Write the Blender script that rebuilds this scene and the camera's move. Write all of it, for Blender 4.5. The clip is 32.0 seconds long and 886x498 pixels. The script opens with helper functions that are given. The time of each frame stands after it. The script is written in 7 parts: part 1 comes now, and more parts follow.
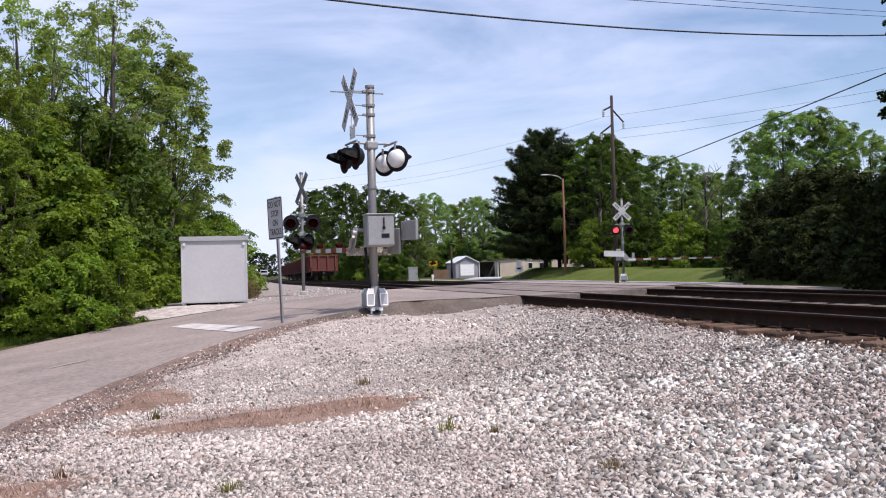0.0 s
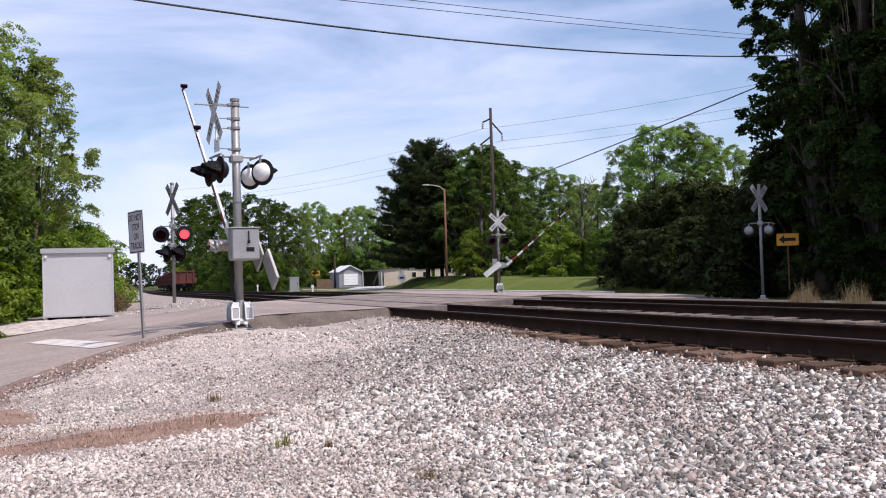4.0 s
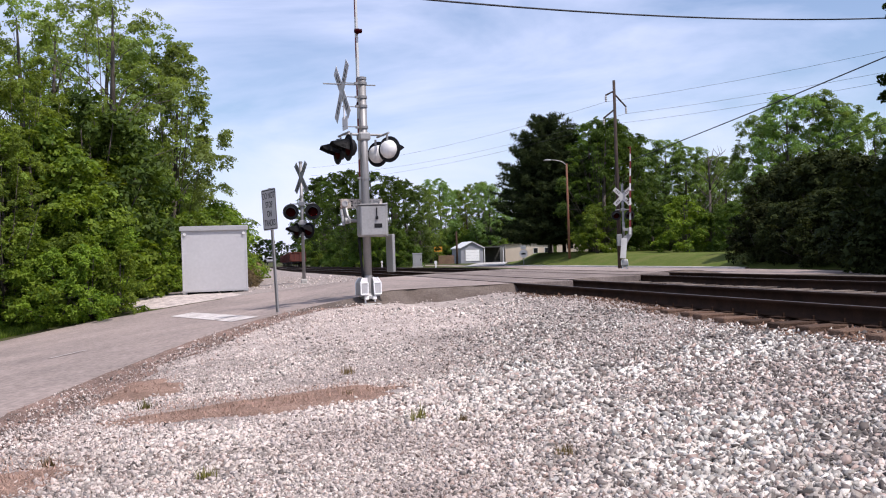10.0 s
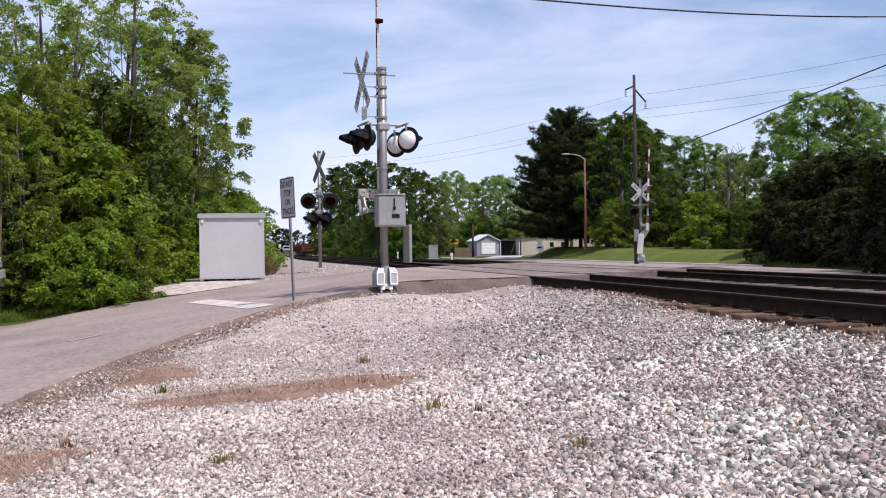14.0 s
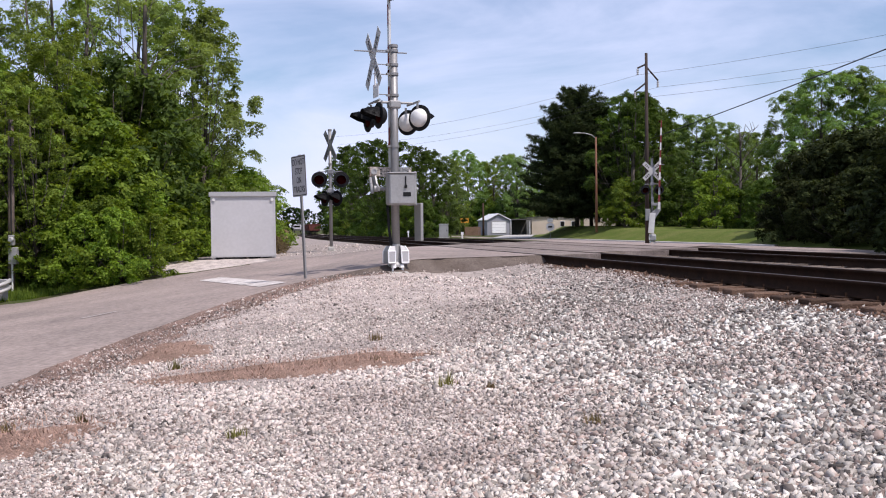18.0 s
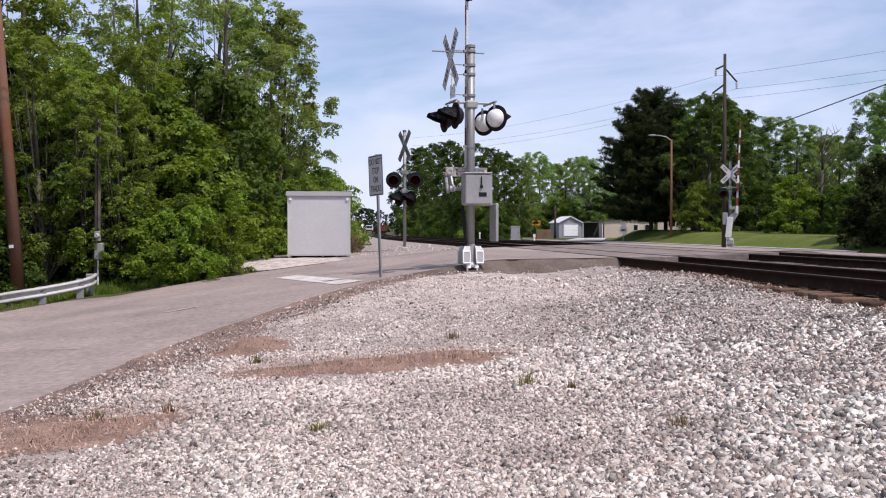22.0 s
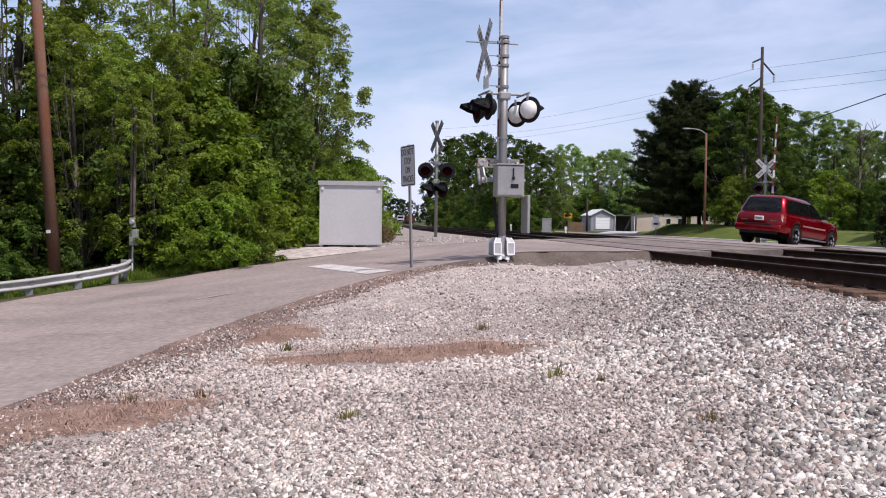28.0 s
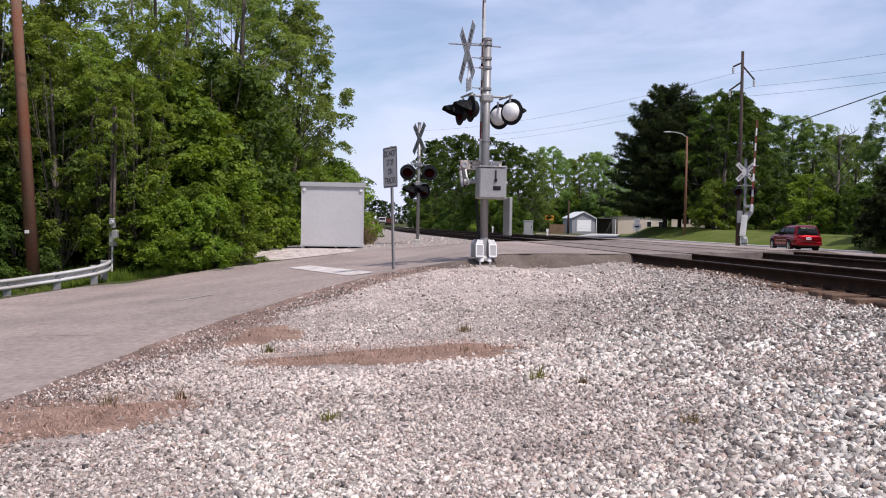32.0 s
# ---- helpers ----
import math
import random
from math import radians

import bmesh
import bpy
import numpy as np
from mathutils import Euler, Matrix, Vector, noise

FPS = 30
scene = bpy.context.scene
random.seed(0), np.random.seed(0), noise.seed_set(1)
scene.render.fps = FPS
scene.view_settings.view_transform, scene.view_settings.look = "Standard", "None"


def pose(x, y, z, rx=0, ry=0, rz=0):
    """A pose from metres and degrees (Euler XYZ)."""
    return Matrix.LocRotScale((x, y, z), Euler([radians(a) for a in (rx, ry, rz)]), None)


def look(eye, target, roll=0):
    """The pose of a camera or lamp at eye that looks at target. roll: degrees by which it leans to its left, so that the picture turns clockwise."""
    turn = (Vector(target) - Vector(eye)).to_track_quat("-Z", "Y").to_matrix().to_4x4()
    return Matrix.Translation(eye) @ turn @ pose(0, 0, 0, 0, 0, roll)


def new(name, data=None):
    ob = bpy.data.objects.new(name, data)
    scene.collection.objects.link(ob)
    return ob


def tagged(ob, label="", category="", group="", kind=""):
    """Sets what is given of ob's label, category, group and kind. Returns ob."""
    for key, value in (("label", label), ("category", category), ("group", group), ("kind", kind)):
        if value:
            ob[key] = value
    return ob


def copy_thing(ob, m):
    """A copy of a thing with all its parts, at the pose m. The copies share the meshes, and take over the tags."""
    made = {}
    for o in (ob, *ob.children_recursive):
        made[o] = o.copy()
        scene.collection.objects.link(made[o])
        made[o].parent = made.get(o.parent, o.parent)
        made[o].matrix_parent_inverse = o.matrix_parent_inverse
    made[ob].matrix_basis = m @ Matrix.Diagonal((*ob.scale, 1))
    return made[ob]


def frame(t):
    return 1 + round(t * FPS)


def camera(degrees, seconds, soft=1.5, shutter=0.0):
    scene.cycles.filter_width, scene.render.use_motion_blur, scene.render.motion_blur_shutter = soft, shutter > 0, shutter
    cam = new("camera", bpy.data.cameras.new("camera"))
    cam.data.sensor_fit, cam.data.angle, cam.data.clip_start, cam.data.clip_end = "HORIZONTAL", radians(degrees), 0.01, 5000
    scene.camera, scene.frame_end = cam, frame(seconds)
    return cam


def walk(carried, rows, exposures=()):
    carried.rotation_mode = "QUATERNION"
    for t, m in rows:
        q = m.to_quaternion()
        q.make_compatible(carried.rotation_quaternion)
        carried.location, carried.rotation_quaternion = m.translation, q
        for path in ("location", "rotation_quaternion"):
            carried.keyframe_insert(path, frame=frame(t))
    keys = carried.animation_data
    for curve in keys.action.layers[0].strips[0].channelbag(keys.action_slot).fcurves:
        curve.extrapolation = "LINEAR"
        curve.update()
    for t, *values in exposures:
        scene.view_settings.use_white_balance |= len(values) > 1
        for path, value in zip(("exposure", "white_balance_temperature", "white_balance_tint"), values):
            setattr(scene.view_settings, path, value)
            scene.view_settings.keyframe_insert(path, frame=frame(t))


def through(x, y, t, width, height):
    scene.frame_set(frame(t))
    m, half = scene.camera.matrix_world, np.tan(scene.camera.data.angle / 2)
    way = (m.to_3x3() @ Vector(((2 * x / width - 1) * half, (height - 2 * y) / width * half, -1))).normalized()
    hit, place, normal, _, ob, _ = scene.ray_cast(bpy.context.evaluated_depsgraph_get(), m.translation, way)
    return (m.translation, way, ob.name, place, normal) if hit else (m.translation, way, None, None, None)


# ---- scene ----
cam = camera(51.0, 32.0, soft=1.08)
PATH = [
    (0, (-0.239, 0.258, 1.573), (-0.2291, 2.2579, 1.6177), -1.43),
    (0.5, (-0.059, 0.081, 1.607), (-0.0008, 2.0803, 1.5987), 0.36),
    (1, (0.093, 0.038, 1.613), (0.1377, 2.0372, 1.5778), 1.35),
    (1.5, (0.128, 0.007, 1.622), (0.2723, 2.0022, 1.6258), 0.05),
    (2, (0.137, -0.012, 1.626), (0.2795, 1.9825, 1.6511), -1.66),
    (2.5, (0.131, 0.02, 1.623), (0.3441, 2.0078, 1.6699), -1.59),
    (3, (0.138, 0.004, 1.626), (0.385, 1.9876, 1.6835), -1.86),
    (3.5, (0.136, -0.026, 1.635), (0.3874, 1.9575, 1.6841), -1.90),
    (5.5, (0.131, -0.042, 1.648), (0.3982, 1.9371, 1.7474), -0.67),
    (6, (0.131, -0.039, 1.648), (0.3941, 1.9417, 1.7379), -0.31),
    (6.5, (0.11, -0.021, 1.648), (0.3112, 1.9679, 1.7209), -0.37),
    (7, (0.083, -0.005, 1.647), (0.1914, 1.9909, 1.7054), -0.67),
    (7.5, (0.061, 0.001, 1.641), (0.1135, 2.0, 1.6874), -0.50),
    (8, (0.05, 0.016, 1.634), (0.0955, 2.015, 1.6595), -0.28),
    (8.5, (0.049, 0.02, 1.636), (0.0798, 2.0199, 1.6633), -0.62),
    (9, (0.048, 0.012, 1.636), (0.0861, 2.0119, 1.6632), -0.69),
    (9.5, (0.049, 0.017, 1.629), (0.138, 2.0146, 1.5962), -3.00),
    (10, (0.041, -0.002, 1.636), (0.0354, 1.9982, 1.6494), -1.86),
    (10.5, (0.039, -0.003, 1.633), (0.0663, 1.997, 1.6546), -1.15),
    (11, (0.014, -0.005, 1.632), (-0.008, 1.9944, 1.6492), -0.68),
    (11.5, (0.001, 0.009, 1.625), (-0.096, 2.0068, 1.6285), -0.99),
    (12, (-0.011, 0.007, 1.627), (-0.106, 2.0049, 1.6285), -1.04),
    (12.5, (-0.003, 0.002, 1.627), (-0.0719, 2.0011, 1.628), -0.84),
    (13, (0.001, -0.011, 1.627), (-0.0634, 1.9876, 1.6341), 0.06),
    (13.5, (0.011, -0.006, 1.624), (-0.0397, 1.9932, 1.6274), -0.22),
    (14, (0.022, -0.006, 1.621), (-0.0181, 1.994, 1.6185), -0.76),
    (14.5, (0.019, 0.004, 1.613), (-0.0166, 2.0034, 1.5894), -0.51),
    (16.5, (0.014, 0.0, 1.61), (-0.0369, 1.9993, 1.579), -1.02),
    (17, (0.011, -0.004, 1.611), (-0.0554, 1.9948, 1.5849), -0.52),
    (17.5, (0.008, 0.006, 1.604), (-0.046, 2.0046, 1.559), -0.59),
    (18, (0.002, 0.003, 1.605), (-0.0607, 2.0012, 1.558), -0.66),
    (18.5, (-0.003, 0.013, 1.602), (-0.0641, 2.0117, 1.5541), -0.72),
    (19, (-0.008, 0.015, 1.59), (-0.0668, 2.013, 1.5346), -0.53),
    (19.5, (-0.051, 0.014, 1.577), (-0.1379, 2.0103, 1.503), -0.11),
    (20, (-0.067, 0.016, 1.583), (-0.3191, 1.9998, 1.5321), 0.09),
    (20.5, (-0.07, -0.002, 1.582), (-0.2719, 1.9879, 1.5588), 0.11),
    (21, (-0.08, -0.003, 1.58), (-0.2796, 1.9871, 1.5597), 0.16),
    (21.5, (-0.085, -0.009, 1.579), (-0.3369, 1.9754, 1.5493), 0.38),
    (22, (-0.083, 0.005, 1.574), (-0.297, 1.9932, 1.532), -0.01),
    (22.5, (-0.079, 0.009, 1.575), (-0.2541, 2.0009, 1.5443), 0.13),
    (23, (-0.08, 0.004, 1.573), (-0.274, 1.9944, 1.5504), 0.58),
    (23.5, (-0.088, 0.011, 1.566), (-0.3087, 1.9988, 1.5209), 1.17),
    (24, (-0.098, 0.014, 1.56), (-0.3484, 1.9964, 1.4724), 1.77),
    (24.5, (-0.096, 0.015, 1.566), (-0.3514, 1.9968, 1.4831), 1.51),
    (25, (-0.096, 0.003, 1.569), (-0.3745, 1.9831, 1.5144), 0.80),
    (25.5, (-0.095, 0.003, 1.574), (-0.3761, 1.9825, 1.5372), 0.77),
    (27.5, (-0.085, 0.003, 1.566), (-0.3448, 1.9854, 1.5176), 0.93),
    (28, (-0.084, 0.0, 1.571), (-0.3636, 1.9796, 1.5094), 0.78),
    (28.5, (-0.078, 0.02, 1.566), (-0.3403, 2.001, 1.4937), 0.71),
    (29, (-0.071, 0.008, 1.566), (-0.319, 1.9911, 1.4911), 0.57),
    (29.5, (-0.07, 0.019, 1.566), (-0.2982, 2.0047, 1.5037), 0.81),
    (30, (-0.077, 0.016, 1.563), (-0.3265, 1.999, 1.5008), 0.80),
    (30.5, (-0.08, 0.011, 1.565), (-0.3355, 1.9939, 1.4967), 0.54),
    (31, (-0.088, 0.016, 1.56), (-0.3166, 2.0012, 1.4862), 0.60),
    (31.5, (-0.097, 0.011, 1.566), (-0.3538, 1.9932, 1.489), 0.95),
    (32, (-0.093, 0.002, 1.571), (-0.3335, 1.9871, 1.5139), 1.03),
]
walk(cam, [(t, look(eye, target, roll)) for t, eye, target, roll in PATH], exposures=[(0, 0.0, 6150, 17), (6, 0.06, 6230, 19), (13, 0.0, 6200, 18), (25, -0.12, 6250, 19), (32, -0.13, 6250, 18)])

# ---------------------------------------------------------------- light
SUN_AZ, SUN_EL = 127.0, 58.0          # degrees to the right of +y, above the horizon
world = bpy.data.worlds.new("sky")
scene.world = world
world.use_nodes = True
wn, wl = world.node_tree.nodes, world.node_tree.links
wn.clear()
w_out = wn.new("ShaderNodeOutputWorld")
w_bg = wn.new("ShaderNodeBackground")
w_sky = wn.new("ShaderNodeTexSky")
w_sky.sky_type, w_sky.sun_disc = "NISHITA", False
w_sky.sun_elevation, w_sky.sun_rotation = radians(SUN_EL), radians(SUN_AZ)
w_sky.air_density, w_sky.dust_density, w_sky.ozone_density = 1.0, 0.8, 1.6
w_bg.inputs["Strength"].default_value = 0.14
# thin high cloud drawn out in streaks
w_co = wn.new("ShaderNodeTexCoord")
w_map = wn.new("ShaderNodeMapping")
w_map.inputs["Rotation"].default_value = (0.25, 0.35, 0.3)
w_map.inputs["Scale"].default_value = (1.6, 1.2, 5.5)
w_noise = wn.new("ShaderNodeTexNoise")
w_noise.inputs["Scale"].default_value, w_noise.inputs["Detail"].default_value = 1.7, 7.0
w_noise.inputs["Roughness"].default_value, w_noise.inputs["Distortion"].default_value = 0.55, 0.4
w_ramp = wn.new("ShaderNodeMapRange")
w_ramp.inputs["From Min"].default_value, w_ramp.inputs["From Max"].default_value = 0.36, 0.66
w_ramp.inputs["To Min"].default_value, w_ramp.inputs["To Max"].default_value = 0.06, 0.88
w_mix = wn.new("ShaderNodeMix")
w_mix.data_type = "RGBA"
w_mix.inputs["B"].default_value = (6.25, 6.75, 8.3, 1)
wl.new(w_co.outputs["Generated"], w_map.inputs["Vector"])
wl.new(w_map.outputs["Vector"], w_noise.inputs["Vector"])
wl.new(w_noise.outputs["Fac"], w_ramp.inputs["Value"])
wl.new(w_ramp.outputs["Result"], w_mix.inputs["Factor"])
wl.new(w_sky.outputs["Color"], w_mix.inputs["A"])
wl.new(w_mix.outputs["Result"], w_bg.inputs["Color"])
wl.new(w_bg.outputs["Background"], w_out.inputs["Surface"])
sun = new("sun", bpy.data.lights.new("sun", "SUN"))
sun.data.energy, sun.data.angle, sun.data.color = 4.4, radians(0.6), (1.0, 0.94, 0.84)
_d = Vector((math.sin(radians(SUN_AZ)) * math.cos(radians(SUN_EL)), math.cos(radians(SUN_AZ)) * math.cos(radians(SUN_EL)), math.sin(radians(SUN_EL))))
sun.matrix_world = look(_d * 60, (0, 0, 0))


# ---------------------------------------------------------------- small builders
def material(name, color, rough=0.7, metal=0.0, vary=0.25, scale=8.0, bump=0.0, bscale=60.0, obj_vary=0.0, second=None, spec=0.5, island=0.0, coat=0.0):
    """Principled surface with large stains and fine grain; second: the colour of the stains."""
    m = bpy.data.materials.new(name)
    m.use_nodes = True
    n, l = m.node_tree.nodes, m.node_tree.links
    b = n["Principled BSDF"]
    b.inputs["Roughness"].default_value, b.inputs["Metallic"].default_value = rough, metal
    b.inputs["Specular IOR Level"].default_value = spec
    b.inputs["Coat Weight"].default_value = coat
    b.inputs["Coat Roughness"].default_value = 0.04
    co = n.new("ShaderNodeTexCoord")
    big = n.new("ShaderNodeTexNoise")
    big.inputs["Scale"].default_value, big.inputs["Detail"].default_value, big.inputs["Roughness"].default_value = scale * 0.12, 6.0, 0.6
    fine = n.new("ShaderNodeTexNoise")
    fine.inputs["Scale"].default_value, fine.inputs["Detail"].default_value = scale * 3, 4.0
    l.new(co.outputs["Object"], big.inputs["Vector"])
    l.new(co.outputs["Object"], fine.inputs["Vector"])
    c2 = second or tuple(c * (1 - vary) for c in color)
    mix = n.new("ShaderNodeMix")
    mix.data_type = "RGBA"
    mix.inputs["A"].default_value, mix.inputs["B"].default_value = (*color, 1), (*c2, 1)
    rng = n.new("ShaderNodeMapRange")
    rng.inputs["From Min"].default_value, rng.inputs["From Max"].default_value = 0.38, 0.66
    l.new(big.outputs["Fac"], rng.inputs["Value"])
    l.new(rng.outputs["Result"], mix.inputs["Factor"])
    hsv = n.new("ShaderNodeHueSaturation")
    val = n.new("ShaderNodeMapRange")
    val.inputs["To Min"].default_value, val.inputs["To Max"].default_value = 1 - vary, 1 + vary
    val.inputs["From Min"].default_value, val.inputs["From Max"].default_value = 0.25, 0.75
    l.new(fine.outputs["Fac"], val.inputs["Value"])
    l.new(mix.outputs["Result"], hsv.inputs["Color"])
    value = val.outputs["Result"]
    for amount, kind in ((obj_vary, "ShaderNodeObjectInfo"), (island, "ShaderNodeNewGeometry")):
        if amount:
            src = n.new(kind)
            r = n.new("ShaderNodeMapRange")
            r.inputs["To Min"].default_value, r.inputs["To Max"].default_value = 1 - amount, 1 + amount
            l.new(src.outputs["Random" if kind == "ShaderNodeObjectInfo" else "Random Per Island"], r.inputs["Value"])
            mul = n.new("ShaderNodeMath")
            mul.operation = "MULTIPLY"
            l.new(value, mul.inputs[0])
            l.new(r.outputs["Result"], mul.inputs[1])
            value = mul.outputs["Value"]
    l.new(value, hsv.inputs["Value"])
    l.new(hsv.outputs["Color"], b.inputs["Base Color"])
    if bump:
        bm_ = n.new("ShaderNodeBump")
        bm_.inputs["Strength"].default_value, bm_.inputs["Distance"].default_value = bump, 0.02
        t = n.new("ShaderNodeTexNoise")
        t.inputs["Scale"].default_value, t.inputs["Detail"].default_value = bscale, 5.0
        l.new(co.outputs["Object"], t.inputs["Vector"])
        l.new(t.outputs["Fac"], bm_.inputs["Height"])
        l.new(bm_.outputs["Normal"], b.inputs["Normal"])
    return m


def leaf_material(name, color, dark, through=0.5, gloss=0.15):
    """Leaves: each leaf its own tone, light passing through."""
    m = bpy.data.materials.new(name)
    m.use_nodes = True
    n, l = m.node_tree.nodes, m.node_tree.links
    n.clear()
    out = n.new("ShaderNodeOutputMaterial")
    geo = n.new("ShaderNodeNewGeometry")
    obi = n.new("ShaderNodeObjectInfo")
    mix = n.new("ShaderNodeMix")
    mix.data_type = "RGBA"
    mix.inputs["A"].default_value, mix.inputs["B"].default_value = (*dark, 1), (*color, 1)
    # tone from leaf to leaf, and from spray to spray
    co = n.new("ShaderNodeTexCoord")
    spray = n.new("ShaderNodeTexNoise")
    spray.inputs["Scale"].default_value, spray.inputs["Detail"].default_value = 1.1, 3.0
    l.new(co.outputs["Object"], spray.inputs["Vector"])
    tone = n.new("ShaderNodeMapRange")
    tone.inputs["From Min"].default_value, tone.inputs["From Max"].default_value = 0.36, 0.64
    tone.inputs["To Min"].default_value, tone.inputs["To Max"].default_value = -0.32, 0.32
    l.new(spray.outputs["Fac"], tone.inputs["Value"])
    both = n.new("ShaderNodeMath")
    both.operation, both.use_clamp = "ADD", True
    l.new(geo.outputs["Random Per Island"], both.inputs[0])
    l.new(tone.outputs["Result"], both.inputs[1])
    l.new(both.outputs["Value"], mix.inputs["Factor"])
    hsv = n.new("ShaderNodeHueSaturation")
    r = n.new("ShaderNodeMapRange")
    r.inputs["To Min"].default_value, r.inputs["To Max"].default_value = 0.72, 1.3
    h = n.new("ShaderNodeMapRange")
    h.inputs["To Min"].default_value, h.inputs["To Max"].default_value = 0.493, 0.512
    l.new(obi.outputs["Random"], r.inputs["Value"])
    l.new(obi.outputs["Random"], h.inputs["Value"])
    l.new(r.outputs["Result"], hsv.inputs["Value"])
    l.new(h.outputs["Result"], hsv.inputs["Hue"])
    l.new(mix.outputs["Result"], hsv.inputs["Color"])
    p = n.new("ShaderNodeBsdfPrincipled")
    p.inputs["Roughness"].default_value = 0.6
    p.inputs["Specular IOR Level"].default_value = gloss
    tr = n.new("ShaderNodeBsdfTranslucent")
    bright = n.new("ShaderNodeMix")
    bright.data_type, bright.blend_type = "RGBA", "MULTIPLY"
    bright.inputs["Factor"].default_value = 1.0
    bright.inputs["B"].default_value = (1.4, 1.35, 0.5, 1)
    l.new(hsv.outputs["Color"], p.inputs["Base Color"])
    l.new(hsv.outputs["Color"], bright.inputs["A"])
    l.new(bright.outputs["Result"], tr.inputs["Color"])
    sh = n.new("ShaderNodeMixShader")
    sh.inputs["Fac"].default_value = through
    l.new(p.outputs["BSDF"], sh.inputs[1])
    l.new(tr.outputs["BSDF"], sh.inputs[2])
    l.new(sh.outputs["Shader"], out.inputs["Surface"])
    return m


def mesh_of(name, bm, mat, smooth=False):
    me = bpy.data.meshes.new(name)
    bm.to_mesh(me)
    bm.free()
    for m in (mat if isinstance(mat, (list, tuple)) else [mat]):
        me.materials.append(m)
    if smooth:
        me.polygons.foreach_set("use_smooth", [True] * len(me.polygons))
    return me


def part(name, bm, mat, parent=None, label="", smooth=False, at=None):
    """Links a bmesh as one mesh object, under a thing or a part if one is given."""
    ob = new(name, mesh_of(name, bm, mat, smooth))
    if parent is not None:
        ob.parent = parent
    if at is not None:
        ob.matrix_basis = at
    if label:
        tagged(ob, label)
    return ob


def raw_mesh(name, verts, faces, mat):
    """A mesh from arrays: verts (n, 3), faces (m, 3 or 4)."""
    me = bpy.data.meshes.new(name)
    verts, faces = np.asarray(verts, np.float32), np.asarray(faces, np.int32)
    k = faces.shape[1]
    me.vertices.add(len(verts))
    me.vertices.foreach_set("co", verts.ravel())
    me.loops.add(faces.size)
    me.loops.foreach_set("vertex_index", faces.ravel())
    me.polygons.add(len(faces))
    me.polygons.foreach_set("loop_start", np.arange(0, faces.size, k, dtype=np.int32))
    me.polygons.foreach_set("loop_total", np.full(len(faces), k, np.int32))
    for m in (mat if isinstance(mat, (list, tuple)) else [mat]):
        me.materials.append(m)
    me.update(calc_edges=True)
    return me


def thing(name, label, category, at=None, group="", kind=""):
    ob = tagged(new(name), label, category, group, kind)
    ob.empty_display_size = 0.2
    if at is not None:
        ob.matrix_basis = at
    return ob


def box(bm, x0, x1, y0, y1, z0, z1, bevel=0.0, seg=1, m=None):
    r = bmesh.ops.create_cube(bm, size=1.0)
    vs = r["verts"]
    bmesh.ops.scale(bm, vec=(x1 - x0, y1 - y0, z1 - z0), verts=vs)
    bmesh.ops.translate(bm, vec=((x0 + x1) / 2, (y0 + y1) / 2, (z0 + z1) / 2), verts=vs)
    if bevel:
        es = list({e for v in vs for e in v.link_edges})
        r = bmesh.ops.bevel(bm, geom=es, offset=bevel, segments=seg, affect="EDGES", profile=0.5)
        vs = list({v for f in r["faces"] for v in f.verts} | {v for v in vs if v.is_valid})
    if m is not None:
        bmesh.ops.transform(bm, matrix=m, verts=vs)
    return vs


def tube(bm, p, q, r0, r1=None, seg=12, caps=True):
    """A tapered round bar from p to q."""
    p, q = Vector(p), Vector(q)
    r1 = r0 if r1 is None else r1
    r = bmesh.ops.create_cone(bm, cap_ends=caps, segments=seg, radius1=r0, radius2=r1, depth=(q - p).length)
    m = Matrix.Translation((p + q) / 2) @ (q - p).to_track_quat("Z", "Y").to_matrix().to_4x4()
    bmesh.ops.transform(bm, matrix=m, verts=r["verts"])
    return r["verts"]


def lathe(bm, rings, seg=20, m=None, cap0=True, cap1=True):
    """A turned form: rings of (radius, z)."""
    loops = [[bm.verts.new((r * math.cos(2 * math.pi * i / seg), r * math.sin(2 * math.pi * i / seg), z)) for i in range(seg)] for r, z in rings]
    for a, b in zip(loops, loops[1:]):
        for i in range(seg):
            bm.faces.new((a[i], a[(i + 1) % seg], b[(i + 1) % seg], b[i]))
    if cap0:
        bm.faces.new(list(reversed(loops[0])))
    if cap1:
        bm.faces.new(loops[-1])
    if m is not None:
        bmesh.ops.transform(bm, matrix=m, verts=[v for lp in loops for v in lp])


def plate(bm, outline, depth, m=None):
    """A flat plate: outline in x and z, thickness along y."""
    a = [bm.verts.new((x, 0, z)) for x, z in outline]
    b = [bm.verts.new((x, depth, z)) for x, z in outline]
    bm.faces.new(a)
    bm.faces.new(list(reversed(b)))
    for i in range(len(a)):
        j = (i + 1) % len(a)
        bm.faces.new((a[j], a[i], b[i], b[j]))
    if m is not None:
        bmesh.ops.transform(bm, matrix=m, verts=a + b)


def BM():
    return bmesh.new()


def smooth01(a, b, x):
    t = np.clip((np.asarray(x, float) - a) / (b - a), 0, 1)
    return t * t * (3 - 2 * t)


# ---------------------------------------------------------------- the plan
TRACK = radians(13.85)               # the tracks run this far to the left of +y
NU, NV = (math.cos(TRACK), math.sin(TRACK)), (-math.sin(TRACK), math.cos(TRACK))
RAIL_TOP, GAUGE = 0.98, 1.505        # gauge between the rail heads' centres
RAILS = (6.4, 6.4 + GAUGE, 10.43, 10.43 + GAUGE)


